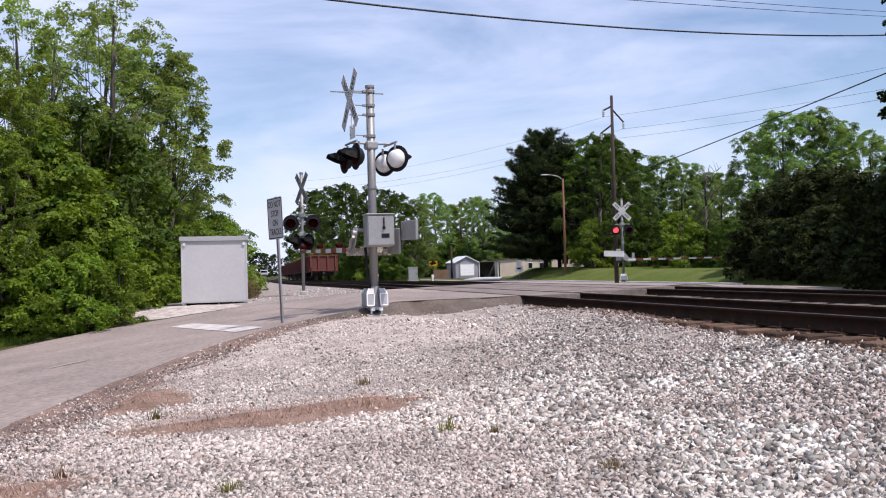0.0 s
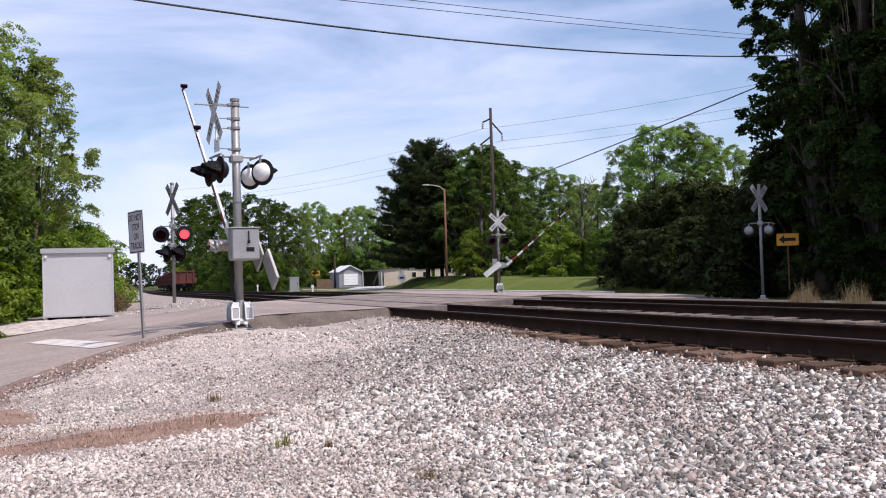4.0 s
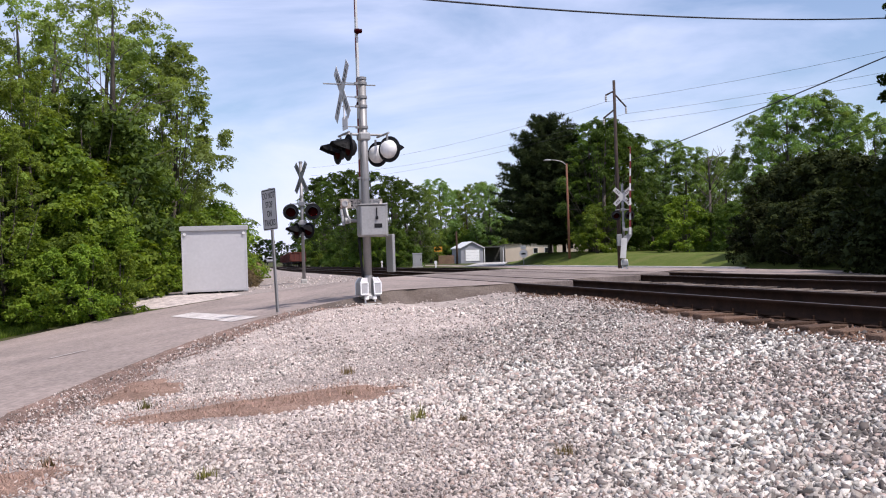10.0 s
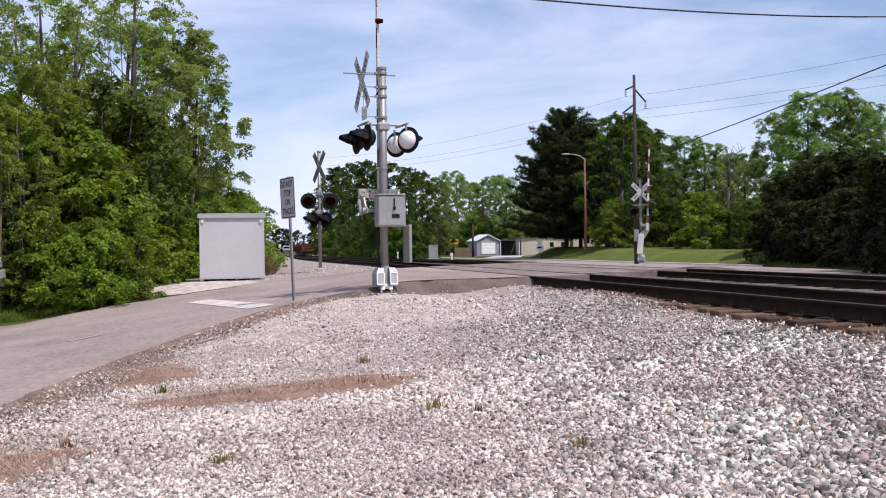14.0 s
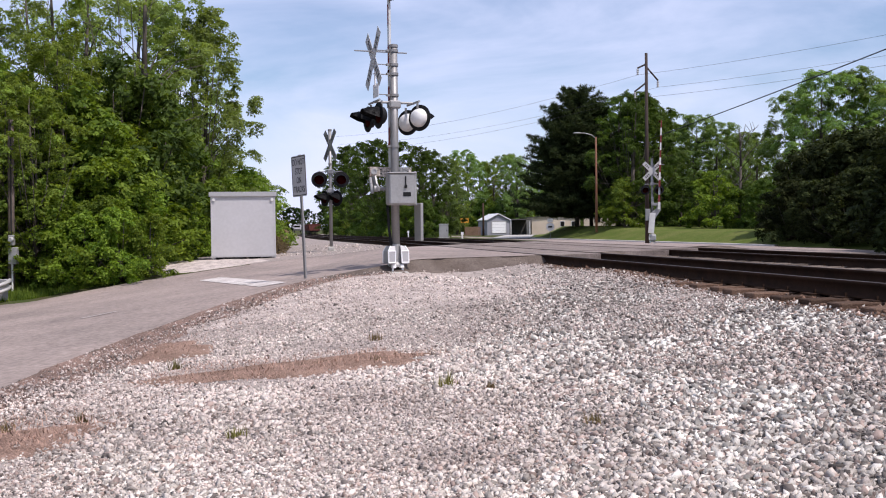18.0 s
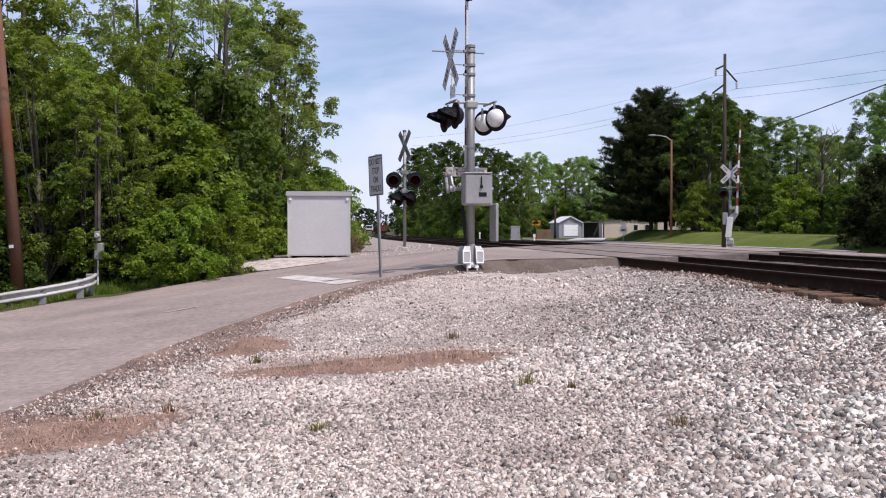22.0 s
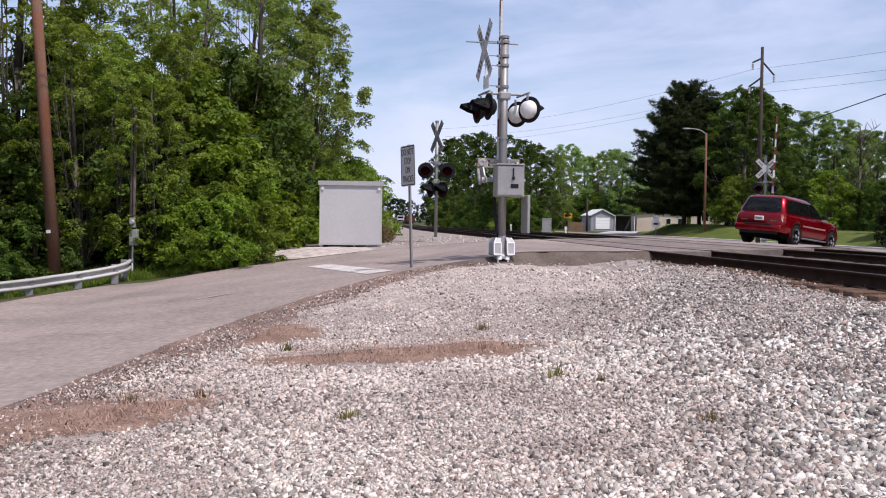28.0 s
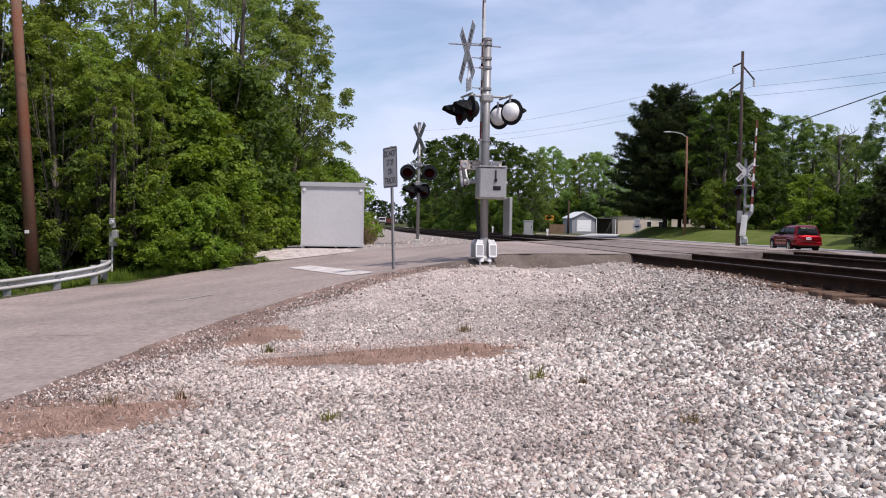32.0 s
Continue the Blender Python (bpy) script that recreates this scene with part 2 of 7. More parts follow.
def bend(v):
    """The tracks swing a little to the right far off."""
    s = np.clip(np.asarray(v, float) - 60, 0, None)
    return np.where(s < 60, s * s * 0.045 / 120, 0.045 * (s - 30))


def uv(x, y):
    """Across the tracks and along them."""
    return x * NU[0] + y * NU[1], x * NV[0] + y * NV[1]


def xy(u, v):
    return u * NU[0] + v * NV[0], u * NU[1] + v * NV[1]


def grade(v):
    """The railway falls a little away from the crossing."""
    return -0.0045 * np.clip(np.asarray(v, float) - 45, 0, 200)


def lawn_edge(v):
    """The lawn's front edge: along the road, then along the drive to the garage."""
    return np.interp(v, [0, 112, 142, 165], [35.5, 35.5, 45.4, 53.5])


def gz(x, y):
    """The height of the ground."""
    u, v = uv(np.asarray(x, float), np.asarray(y, float))
    near = np.clip(0.235 + 0.082 * u, -0.35, 0.76)
    ramp = np.clip(0.50 + 0.125 * u, -0.14, 0.93)
    ramp = ramp - 0.13 * smooth01(1.2, 3.4, u) * smooth01(14.0, 17.0, v)
    far = np.clip(0.70 + 0.035 * u, 0.15, 0.80)
    w1, w2 = smooth01(10.0, 17.5, v), smooth01(24.0, 30.0, v)
    z = near * (1 - w1) + ramp * w1
    z = z * (1 - w2) + far * w2
    over = 0.80 - 0.2 * smooth01(13.2, 17, u) - 0.25 * smooth01(17, 26, u) - 0.33 * smooth01(24, 31, u)
    z = np.where(u > 9, over, z * (1 - smooth01(5.0, 9.0, u)) + 0.80 * smooth01(5.0, 9.0, u))
    lawn = smooth01(0.3, 5.5, u - lawn_edge(v)) * (0.98 + 0.5 * smooth01(80, 112, v)) * smooth01(35, 60, v) * (1 - smooth01(158, 175, v))
    dirt = -0.5 * smooth01(-9, -16, u) * (1 - smooth01(40, 60, v))
    beside = np.interp(v, [5, 11.5, 16.5, 20.5, 23.7], [-10.6, -8.4, -7.0, -6.4, -5.6]) - u
    ditch = 0.42 * smooth01(0.4, 1.7, beside) * smooth01(8, 13, v) * (1 - smooth01(23.3, 25.3, v))
    dip = 0.09 * smooth01(6.1, 6.8, u) * (1 - smooth01(12.6, 13.6, u))
    hollow = 0.26 * np.exp(-((u - 4.25) / 0.95) ** 2 - ((v - 16.9) / 1.7) ** 2)
    z = z + grade(v) * smooth01(-10, -6, u) * (1 - smooth01(14, 24, u))
    return z - hollow - dip - ditch + np.where(u > 30, lawn, 0) + np.where(u < -5, dirt, 0)


def gz1(x, y):
    return float(gz(x, y))


# ---------------------------------------------------------------- materials
M_GRAVEL = material("limestone_gravel_bed", (0.30, 0.26, 0.235), 0.9, vary=0.45, scale=30, bump=1.0, bscale=28, second=(0.30, 0.25, 0.225), spec=0.1)
M_FINE = material("fine_pale_gravel", (0.64, 0.545, 0.488), 0.9, vary=0.15, scale=8, bump=0.3, bscale=90, island=0.34, second=(0.45, 0.38, 0.34), spec=0.1)
M_BALLAST = material("grey_ballast_chip", (0.60, 0.57, 0.515), 0.85, vary=0.25, scale=8, bump=0.3, bscale=90, island=0.75, second=(0.30, 0.265, 0.235), spec=0.2)
M_STONE = material("limestone_chip", (0.57, 0.515, 0.455), 0.85, vary=0.2, scale=8, bump=0.3, bscale=90, island=0.55, second=(0.36, 0.305, 0.27), spec=0.2)
M_CHIP_DARK = material("dark_grey_chip", (0.17, 0.145, 0.13), 0.85, vary=0.2, scale=8, island=0.5, spec=0.2)
M_CHIP_PINK = material("brownish_pink_chip", (0.36, 0.275, 0.235), 0.85, vary=0.2, scale=8, island=0.5, spec=0.2)
M_CHIP_RUST = material("rust_stained_chip", (0.17, 0.105, 0.075), 0.9, vary=0.25, scale=8, island=0.5, spec=0.1)
M_FINEBED = material("pale_gravel_fines", (0.54, 0.46, 0.41), 0.95, vary=0.4, scale=30, bump=0.8, bscale=40, spec=0.05)
M_BED = material("dirty_gravel_fines", (0.42, 0.362, 0.322), 0.95, vary=0.45, scale=30, bump=1.0, bscale=40, spec=0.05)
# Yard gravel and weeds, darkened in colour for the tree shade over them.
M_YARD = material("shaded_yard_gravel_and_weeds", (0.125, 0.108, 0.094), 0.95, vary=0.6, scale=6, bump=1.0, bscale=30, second=(0.075, 0.07, 0.045), spec=0.05)
M_SOIL = material("grass_and_soil", (0.055, 0.08, 0.022), 0.95, vary=0.4, scale=9, bump=0.8, bscale=25, second=(0.085, 0.07, 0.04), spec=0.05)
M_LAWN = material("mown_lawn", (0.082, 0.112, 0.024), 0.9, vary=0.35, scale=3, bump=0.5, bscale=40, second=(0.125, 0.138, 0.042), spec=0.03)
M_DIRT = material("brown_dead_grass", (0.36, 0.242, 0.185), 0.95, vary=0.6, scale=26, bump=1.0, bscale=90, second=(0.215, 0.142, 0.108), spec=0.05)
M_VERGE = material("crumbled_asphalt_and_dead_grass", (0.27, 0.183, 0.148), 0.95, vary=0.6, scale=14, bump=1.0, bscale=70, second=(0.15, 0.108, 0.090), spec=0.05)
M_STRAW = material("dry_grass_blade", (0.38, 0.245, 0.185), 0.9, vary=0.2, scale=20, island=0.5, spec=0.1)
M_ASPHALT = material("worn_asphalt", (0.35, 0.283, 0.25), 0.9, vary=0.26, scale=4, bump=0.5, bscale=130, second=(0.25, 0.207, 0.185), spec=0.12)
M_SHOULDER = material("dark_asphalt_edge", (0.105, 0.082, 0.068), 0.92, vary=0.4, scale=12, bump=0.9, bscale=60, second=(0.165, 0.135, 0.115), spec=0.05)
M_PAINT = material("worn_white_road_paint", (0.64, 0.595, 0.555), 0.85, vary=0.3, scale=22, second=(0.44, 0.39, 0.36), spec=0.1)
M_RAIL = material("rusty_brown_rail_steel", (0.026, 0.015, 0.010), 0.9, vary=0.3, scale=30, second=(0.045, 0.024, 0.015), spec=0.12)
M_RAILTOP = material("worn_rail_head", (0.10, 0.08, 0.07), 0.55, metal=0.6, vary=0.15, scale=10)
M_TIE = material("creosoted_tie", (0.085, 0.05, 0.034), 0.9, vary=0.4, scale=24, bump=0.6, bscale=50, obj_vary=0.5, second=(0.13, 0.088, 0.064), spec=0.1)
# Far track's weathered ties, lightened in colour for sun on their tops.
M_TIE_SUNLIT = material("sunlit_weathered_tie", (0.17, 0.14, 0.118), 0.9, vary=0.35, scale=24, bump=0.6, bscale=50, obj_vary=0.35, second=(0.09, 0.07, 0.056), spec=0.1)
# Brown ballast, its colour darkened for the shadow between rails and ties.
M_TRACKBED = material("shadowed_brown_ballast", (0.060, 0.042, 0.033), 0.95, vary=0.5, scale=30, bump=1.0, bscale=28, second=(0.10, 0.075, 0.06), spec=0.05)
M_PANEL = material("dirty_crossing_asphalt", (0.26, 0.215, 0.19), 0.9, vary=0.3, scale=10, bump=0.5, bscale=90, second=(0.15, 0.122, 0.108), spec=0.1)
M_STEEL = material("galvanised_steel", (0.27, 0.26, 0.255), 0.5, metal=0.45, vary=0.12, scale=20, second=(0.28, 0.275, 0.27))
M_ALU = material("grey_aluminium_paint", (0.35, 0.345, 0.34), 0.5, metal=0.25, vary=0.1, scale=10, second=(0.28, 0.275, 0.27))
M_WHITE = material("white_paint", (0.80, 0.79, 0.77), 0.6, vary=0.06, scale=14, second=(0.64, 0.62, 0.6))
M_BLACK = material("black_paint", (0.014, 0.014, 0.015), 0.6, vary=0.2, scale=16, spec=0.2)
M_RED = material("red_reflective_stripe", (0.21, 0.026, 0.024), 0.5, vary=0.15, scale=14)
M_LENS = material("dark_red_lens", (0.03, 0.0015, 0.002), 0.5, vary=0.15, scale=40, spec=0.03)
M_SHED = material("pale_grey_enamel_panel", (0.50, 0.485, 0.49), 0.5, vary=0.05, scale=4, second=(0.45, 0.435, 0.435))
M_SHED2 = material("grey_steel_trim", (0.42, 0.41, 0.41), 0.5, metal=0.2, vary=0.08, scale=10)
M_CONCRETE = material("pale_concrete", (0.46, 0.44, 0.41), 0.9, vary=0.15, scale=14, bump=0.3, bscale=80, second=(0.36, 0.34, 0.31), spec=0.2)
M_POLE = material("weathered_pole_wood", (0.20, 0.085, 0.05), 0.9, vary=0.3, scale=14, bump=0.4, bscale=30, second=(0.18, 0.115, 0.08), spec=0.1)
M_BARK = material("tree_bark", (0.075, 0.062, 0.052), 0.95, vary=0.35, scale=16, bump=0.7, bscale=30, second=(0.12, 0.105, 0.09), spec=0.1)
M_CABLE = material("black_cable", (0.02, 0.02, 0.022), 0.6, vary=0.1)
L_BRIGHT = leaf_material("fresh_green_leaves", (0.22, 0.295, 0.036), (0.072, 0.125, 0.015), 0.45)
L_MID = leaf_material("green_leaves", (0.215, 0.285, 0.042), (0.075, 0.125, 0.02), 0.45)
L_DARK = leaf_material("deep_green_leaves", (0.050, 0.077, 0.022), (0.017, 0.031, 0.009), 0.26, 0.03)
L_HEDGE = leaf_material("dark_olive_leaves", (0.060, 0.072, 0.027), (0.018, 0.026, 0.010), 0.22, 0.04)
L_PINE = leaf_material("blue_green_needles", (0.075, 0.10, 0.042), (0.028, 0.045, 0.019), 0.2, 0.03)
# Pale spring green, lightened further in colour for the haze over far crowns.
L_PALE = leaf_material("hazy_pale_spring_leaves", (0.235, 0.33, 0.115), (0.125, 0.19, 0.064), 0.48)
L_FRESH = leaf_material("light_spring_leaves", (0.26, 0.335, 0.066), (0.095, 0.135, 0.026), 0.5)
L_THIN = leaf_material("thin_pale_leaves", (0.29, 0.37, 0.125), (0.14, 0.19, 0.058), 0.55)
# Mid-dark green; on the thicket it puts the wood's inner shade into colour.
L_BACK = leaf_material("shaded_green_leaves", (0.115, 0.18, 0.032), (0.045, 0.078, 0.016), 0.4)
L_WEED = leaf_material("olive_weed", (0.22, 0.20, 0.07), (0.12, 0.11, 0.035), 0.3)
L_BRUSH = leaf_material("dry_brush", (0.26, 0.19, 0.11), (0.12, 0.085, 0.05), 0.3)


# ---------------------------------------------------------------- ground and roads
def spline(points, steps):
    """A Catmull-Rom line through points."""
    p = [Vector(q) for q in points]
    p = [p[0] * 2 - p[1]] + p + [p[-1] * 2 - p[-2]]
    out = []
    for i in range(1, len(p) - 2):
        for k in range(steps):
            t = k / steps
            a, b, c, d = p[i - 1], p[i], p[i + 1], p[i + 2]
            out.append(0.5 * (2 * b + (c - a) * t + (2 * a - 5 * b + 4 * c - d) * t * t + (3 * b - a - 3 * c + d) * t ** 3))
    return out + [p[-2]]


ROAD_R = [(-13, -16), (-8, -6), (-4.3, 2.5), (-2.75, 7.8), (-2.0, 11.3), (-1.03, 13.7), (0.15, 15.8), (1.5, 17.3), (3.7, 18.6), (6.4, 19.5), (10.4, 22.6), (14, 25.6), (20, 29.5), (26, 33.5), (31, 39), (34.3, 47), (35, 60), (35, 100), (34, 220)]
ROAD_L = [(-20, -14), (-14, -3), (-10.6, 5), (-8.4, 11.5), (-7.0, 16.5), (-6.4, 20.5), (-5.6, 23.7), (-3.6, 25.3), (-0.6, 26.3), (3.0, 27.8), (6.4, 31.6), (11, 36.5), (18, 41), (24, 46), (27, 53), (28, 62), (28, 75), (28, 110), (27, 220)]


def road_z(u, v):
    """The road lies on the ground, and level with the rail heads on the crossing."""
    x, y = xy(u, v)
    # the asphalt bridges the hollow beside its edge
    g = gz(x, y) + 0.03 + 0.26 * math.exp(-((u - 4.25) / 0.95) ** 2 - ((v - 16.9) / 1.7) ** 2)
    g += 0.13 * smooth01(1.2, 3.4, u) * smooth01(14.0, 17.0, v) * (1 - smooth01(24.0, 30.0, v)) * (1 - smooth01(5.0, 9.0, u))
    w = smooth01(2.6, 5.0, u) * (1 - smooth01(13.0, 17.5, u))
    return float(g * (1 - w) + 0.968 * w)


def road_edge_u(v):
    """The road's right-hand edge, for the verge beside it."""
    r = EDGE_R
    return np.interp(v, [p.y for p in r], [p.x for p in r])


EDGE_R = spline([(*p, 0) for p in ROAD_R], 8)
EDGE_L = spline([(*p, 0) for p in ROAD_L], 8)


def build_ground():
    def steps(spans):
        out = [spans[0][0]]
        for a, b, d in spans:
            n = max(1, round((b - a) / d))
            out += [a + (b - a) * (i + 1) / n for i in range(n)]
        return np.array(out)
    us = steps([(-1500, -200, 130), (-200, -40, 10), (-40, -14, 1.5), (-14, 17, 0.3), (17, 60, 1.5), (60, 200, 10), (200, 1500, 130)])
    vs = steps([(-1500, -100, 140), (-100, -20, 8), (-20, 2, 1.0), (2, 40, 0.35), (40, 130, 1.5), (130, 300, 10), (300, 2600, 150)])
    U, V = np.meshgrid(us, vs, indexing="ij")
    X, Y = U * NU[0] + V * NV[0], U * NU[1] + V * NV[1]
    shift = bend(np.clip(V, 0, 400)) * (np.abs(U) < 60)
    X = X + shift * NU[0]
    Y = Y + shift * NU[1]
    Z = gz(U * NU[0] + V * NV[0], U * NU[1] + V * NV[1])
    Z = np.where((np.abs(U) > 190) | (V > 290) | (V < -90), 0.0, Z)
    n = len(vs)
    idx = np.arange(len(us) * n).reshape(len(us), n)
    faces = np.stack([idx[:-1, :-1], idx[1:, :-1], idx[1:, 1:], idx[:-1, 1:]], -1).reshape(-1, 4)
    me = raw_mesh("ground", np.stack([X, Y, Z], -1).reshape(-1, 3), faces, [M_SOIL, M_GRAVEL, M_BED, M_TRACKBED, M_FINEBED, M_YARD])
    uc = (U[:-1, :-1] + U[1:, 1:]) / 2
    vc = (V[:-1, :-1] + V[1:, 1:]) / 2
    wob = 0.35 * np.sin(vc * 1.7) + 0.25 * np.sin(vc * 4.1 + uc)
    left = np.where(vc < 18, road_edge_u(vc) - 1.0, np.where(vc < 27, 0.0, -2.2 + wob + smooth01(30, 45, vc) * 2.4))
    grav = (uc > left) & (uc < 15.6 + wob) & (vc > -90) & (vc < 295)
    yard = (uc > 13) & (uc < 27) & (vc > 2) & (vc < 29 + 0.35 * (uc - 14))
    index = (grav | yard).astype(np.int32) + (grav & (vc > -20) & (vc < 18.5) & (uc < 12.5))
    index = np.where((uc > 6.15 + 0.2 * wob) & (uc < 13.3) & (vc > -90) & (vc < 295), 3, index)
    index = np.where((index == 2) & (vc > 12.5 + wob) & (uc < 4.2 + wob), 4, index)
    index = np.where((index == 1) & (uc > 12.9) & (vc > -20) & (vc < 60), 5, index)
    me.polygons.foreach_set("material_index", index.ravel())
    me.polygons.foreach_set("use_smooth", [True] * len(faces))
    tagged(new("ground", me), "grassy ground with pale gravel beside the tracks", "ground", kind="structure")


def ribbon(name, right, left, zf, mat, across=10, lift=0.0):
    """A strip between two lines in track coordinates, lying at height zf."""
    verts, faces = [], []
    for a, b in zip(right, left):
        for k in range(across + 1):
            q = a.lerp(b, k / across)
            x, y = xy(q.x, q.y)
            verts.append((x, y, zf(q.x, q.y) + lift))
    w = across + 1
    for i in range(len(right) - 1):
        for k in range(across):
            faces.append((i * w + k, i * w + k + 1, (i + 1) * w + k + 1, (i + 1) * w + k))
    me = raw_mesh(name, verts, faces, mat)
    me.polygons.foreach_set("use_smooth", [True] * len(faces))
    return new(name, me)


def build_road():
    road = tagged(ribbon("road", EDGE_R, EDGE_L, road_z, M_ASPHALT), "worn grey asphalt road humped over the railway crossing", "road", kind="structure")
    # broken dark edges that slope down to the gravel
    for edge, other in ((EDGE_R, EDGE_L), (EDGE_L, EDGE_R)):
        n = len(edge)
        rows = []
        for i, (a, b) in enumerate(zip(edge, other)):
            d = (a - b).normalized()
            jag = 0.10 * math.sin(i * 2.3) + 0.08 * math.sin(i * 5.1)
            rows.append((a - d * 0.03, a + d * (0.12 + 0.7 * jag), a + d * (0.5 + jag)))
        verts, faces = [], []
        for i, row in enumerate(rows):
            for k, q in enumerate(row):
                x, y = xy(q.x, q.y)
                z = (road_z(q.x, q.y) + 0.003 - 0.02 * k) if k < 2 else gz1(x, y) - 0.05
                if k == 1 and 3.0 < q.x < 15:
                    z = min(z, road_z(*edge[i].xy) - 0.10)
                verts.append((x, y, z))
        for i in range(n - 1):
            for k in range(2):
                faces.append((i * 3 + k, i * 3 + k + 1, i * 3 + k + 4, i * 3 + k + 3))
        e = new("road_shoulder", raw_mesh("road_shoulder", verts, faces, M_SHOULDER))
        e.parent = road
    return road


build_ground()
road = build_road()


# ---------------------------------------------------------------- tracks
def track_point(u, v):
    return xy(u + float(bend(v)), v)


def rail_section():
    """Half-inch steps of a flat-bottomed rail: foot, web, head."""
    return [(-0.07, -0.18), (0.07, -0.18), (0.07, -0.165), (0.012, -0.145), (0.010, -0.045), (0.036, -0.035), (0.036, -0.006), (0.028, 0.0), (-0.028, 0.0), (-0.036, -0.006), (-0.036, -0.035), (-0.010, -0.045), (-0.012, -0.145), (-0.07, -0.165)]


def tie_mesh(wood):
    bm = BM()
    box(bm, -1.3, 1.3, -0.115, 0.115, -0.17, 0.0, 0.012)
    return mesh_of("tie", bm, wood)


def spike_plate_mesh():
    bm = BM()
    box(bm, -0.18, 0.18, -0.09, 0.09, 0.0, 0.018, 0.004)
    for a, b in ((-0.1, -0.05), (0.1, 0.05), (0.1, -0.06)):
        box(bm, a - 0.012, a + 0.012, b - 0.012, b + 0.012, 0.0, 0.06)
    return mesh_of("tie_plate", bm, M_RAIL)


def build_tracks():
    sec = rail_section()
    vs = np.concatenate([np.arange(-70, 75, 5.0), np.arange(75, 420, 8.0)])
    tie, tplate = [tie_mesh(M_TIE), tie_mesh(M_TIE_SUNLIT)], spike_plate_mesh()
    rng = random.Random(3)
    for k in (0, 2):
        track = thing("railway_track", "straight railway track of dark rails on wooden ties", "railway track", group="the two tracks")
        for u in RAILS[k:k + 2]:
            verts, faces = [], []
            for v in vs:
                for a, z in sec:
                    x, y = track_point(u + a, v)
                    verts.append((x, y, RAIL_TOP + z + float(grade(v))))
            n = len(sec)
            for i in range(len(vs) - 1):
                for j in range(n):
                    faces.append((i * n + j, i * n + (j + 1) % n, (i + 1) * n + (j + 1) % n, (i + 1) * n + j))
            me = raw_mesh("rail", verts, faces, [M_RAIL, M_RAILTOP])
            ids = np.zeros(len(faces), np.int32)
            ids[7::n] = 1
            me.polygons.foreach_set("material_index", ids)
            r = new("rail", me)
            r.parent = track
        mid = (RAILS[k] + RAILS[k + 1]) / 2
        v = -14.0
        while v < 92:
            v += 0.53 + rng.uniform(-0.03, 0.03)
            lo, hi = (18.2, 32.2) if k == 0 else (21.6, 36.4)
            if lo < v < hi:
                continue
            x, y = track_point(mid + rng.uniform(-0.06, 0.06), v)
            t = new("tie", tie[k // 2])
            t.parent = track
            t.matrix_basis = pose(x, y, RAIL_TOP - 0.185 + float(grade(v)) + 0.02 * k + rng.uniform(-0.012, 0.004), 0, 0, math.degrees(TRACK) + rng.uniform(-1.5, 1.5))
            if v < 22:
                p = new("tie_plate", tplate)
                p.parent = track
                x, y = track_point(RAILS[k], v)
                p.matrix_basis = pose(x, y, RAIL_TOP - 0.187, 0, 0, math.degrees(TRACK))
    # concrete and asphalt panels between the rails on the crossing
    for name, u0, u1, v0, v1 in (("crossing_panel", RAILS[0] + 0.10, RAILS[1] - 0.10, 19.6, 31.4), ("crossing_panel", RAILS[1] + 0.06, RAILS[2] - 0.06, 21.5, 34), ("crossing_panel", RAILS[2] + 0.10, RAILS[3] - 0.10, 22.8, 35.6)):
        bm = BM()
        n = 5
        for i in range(n):
            a, b = v0 + (v1 - v0) * i / n, v0 + (v1 - v0) * (i + 1) / n - 0.02
            o = (u0 - RAILS[0]) * 0.72
            vs_ = box(bm, u0, u1, a, b, 0.80, 0.974, 0.01)
            bmesh.ops.transform(bm, matrix=Matrix.Rotation(TRACK, 4, "Z"), verts=vs_)
        tagged(part(name, bm, M_PANEL, road), "stained grey crossing panel set level between the rails")


build_tracks()


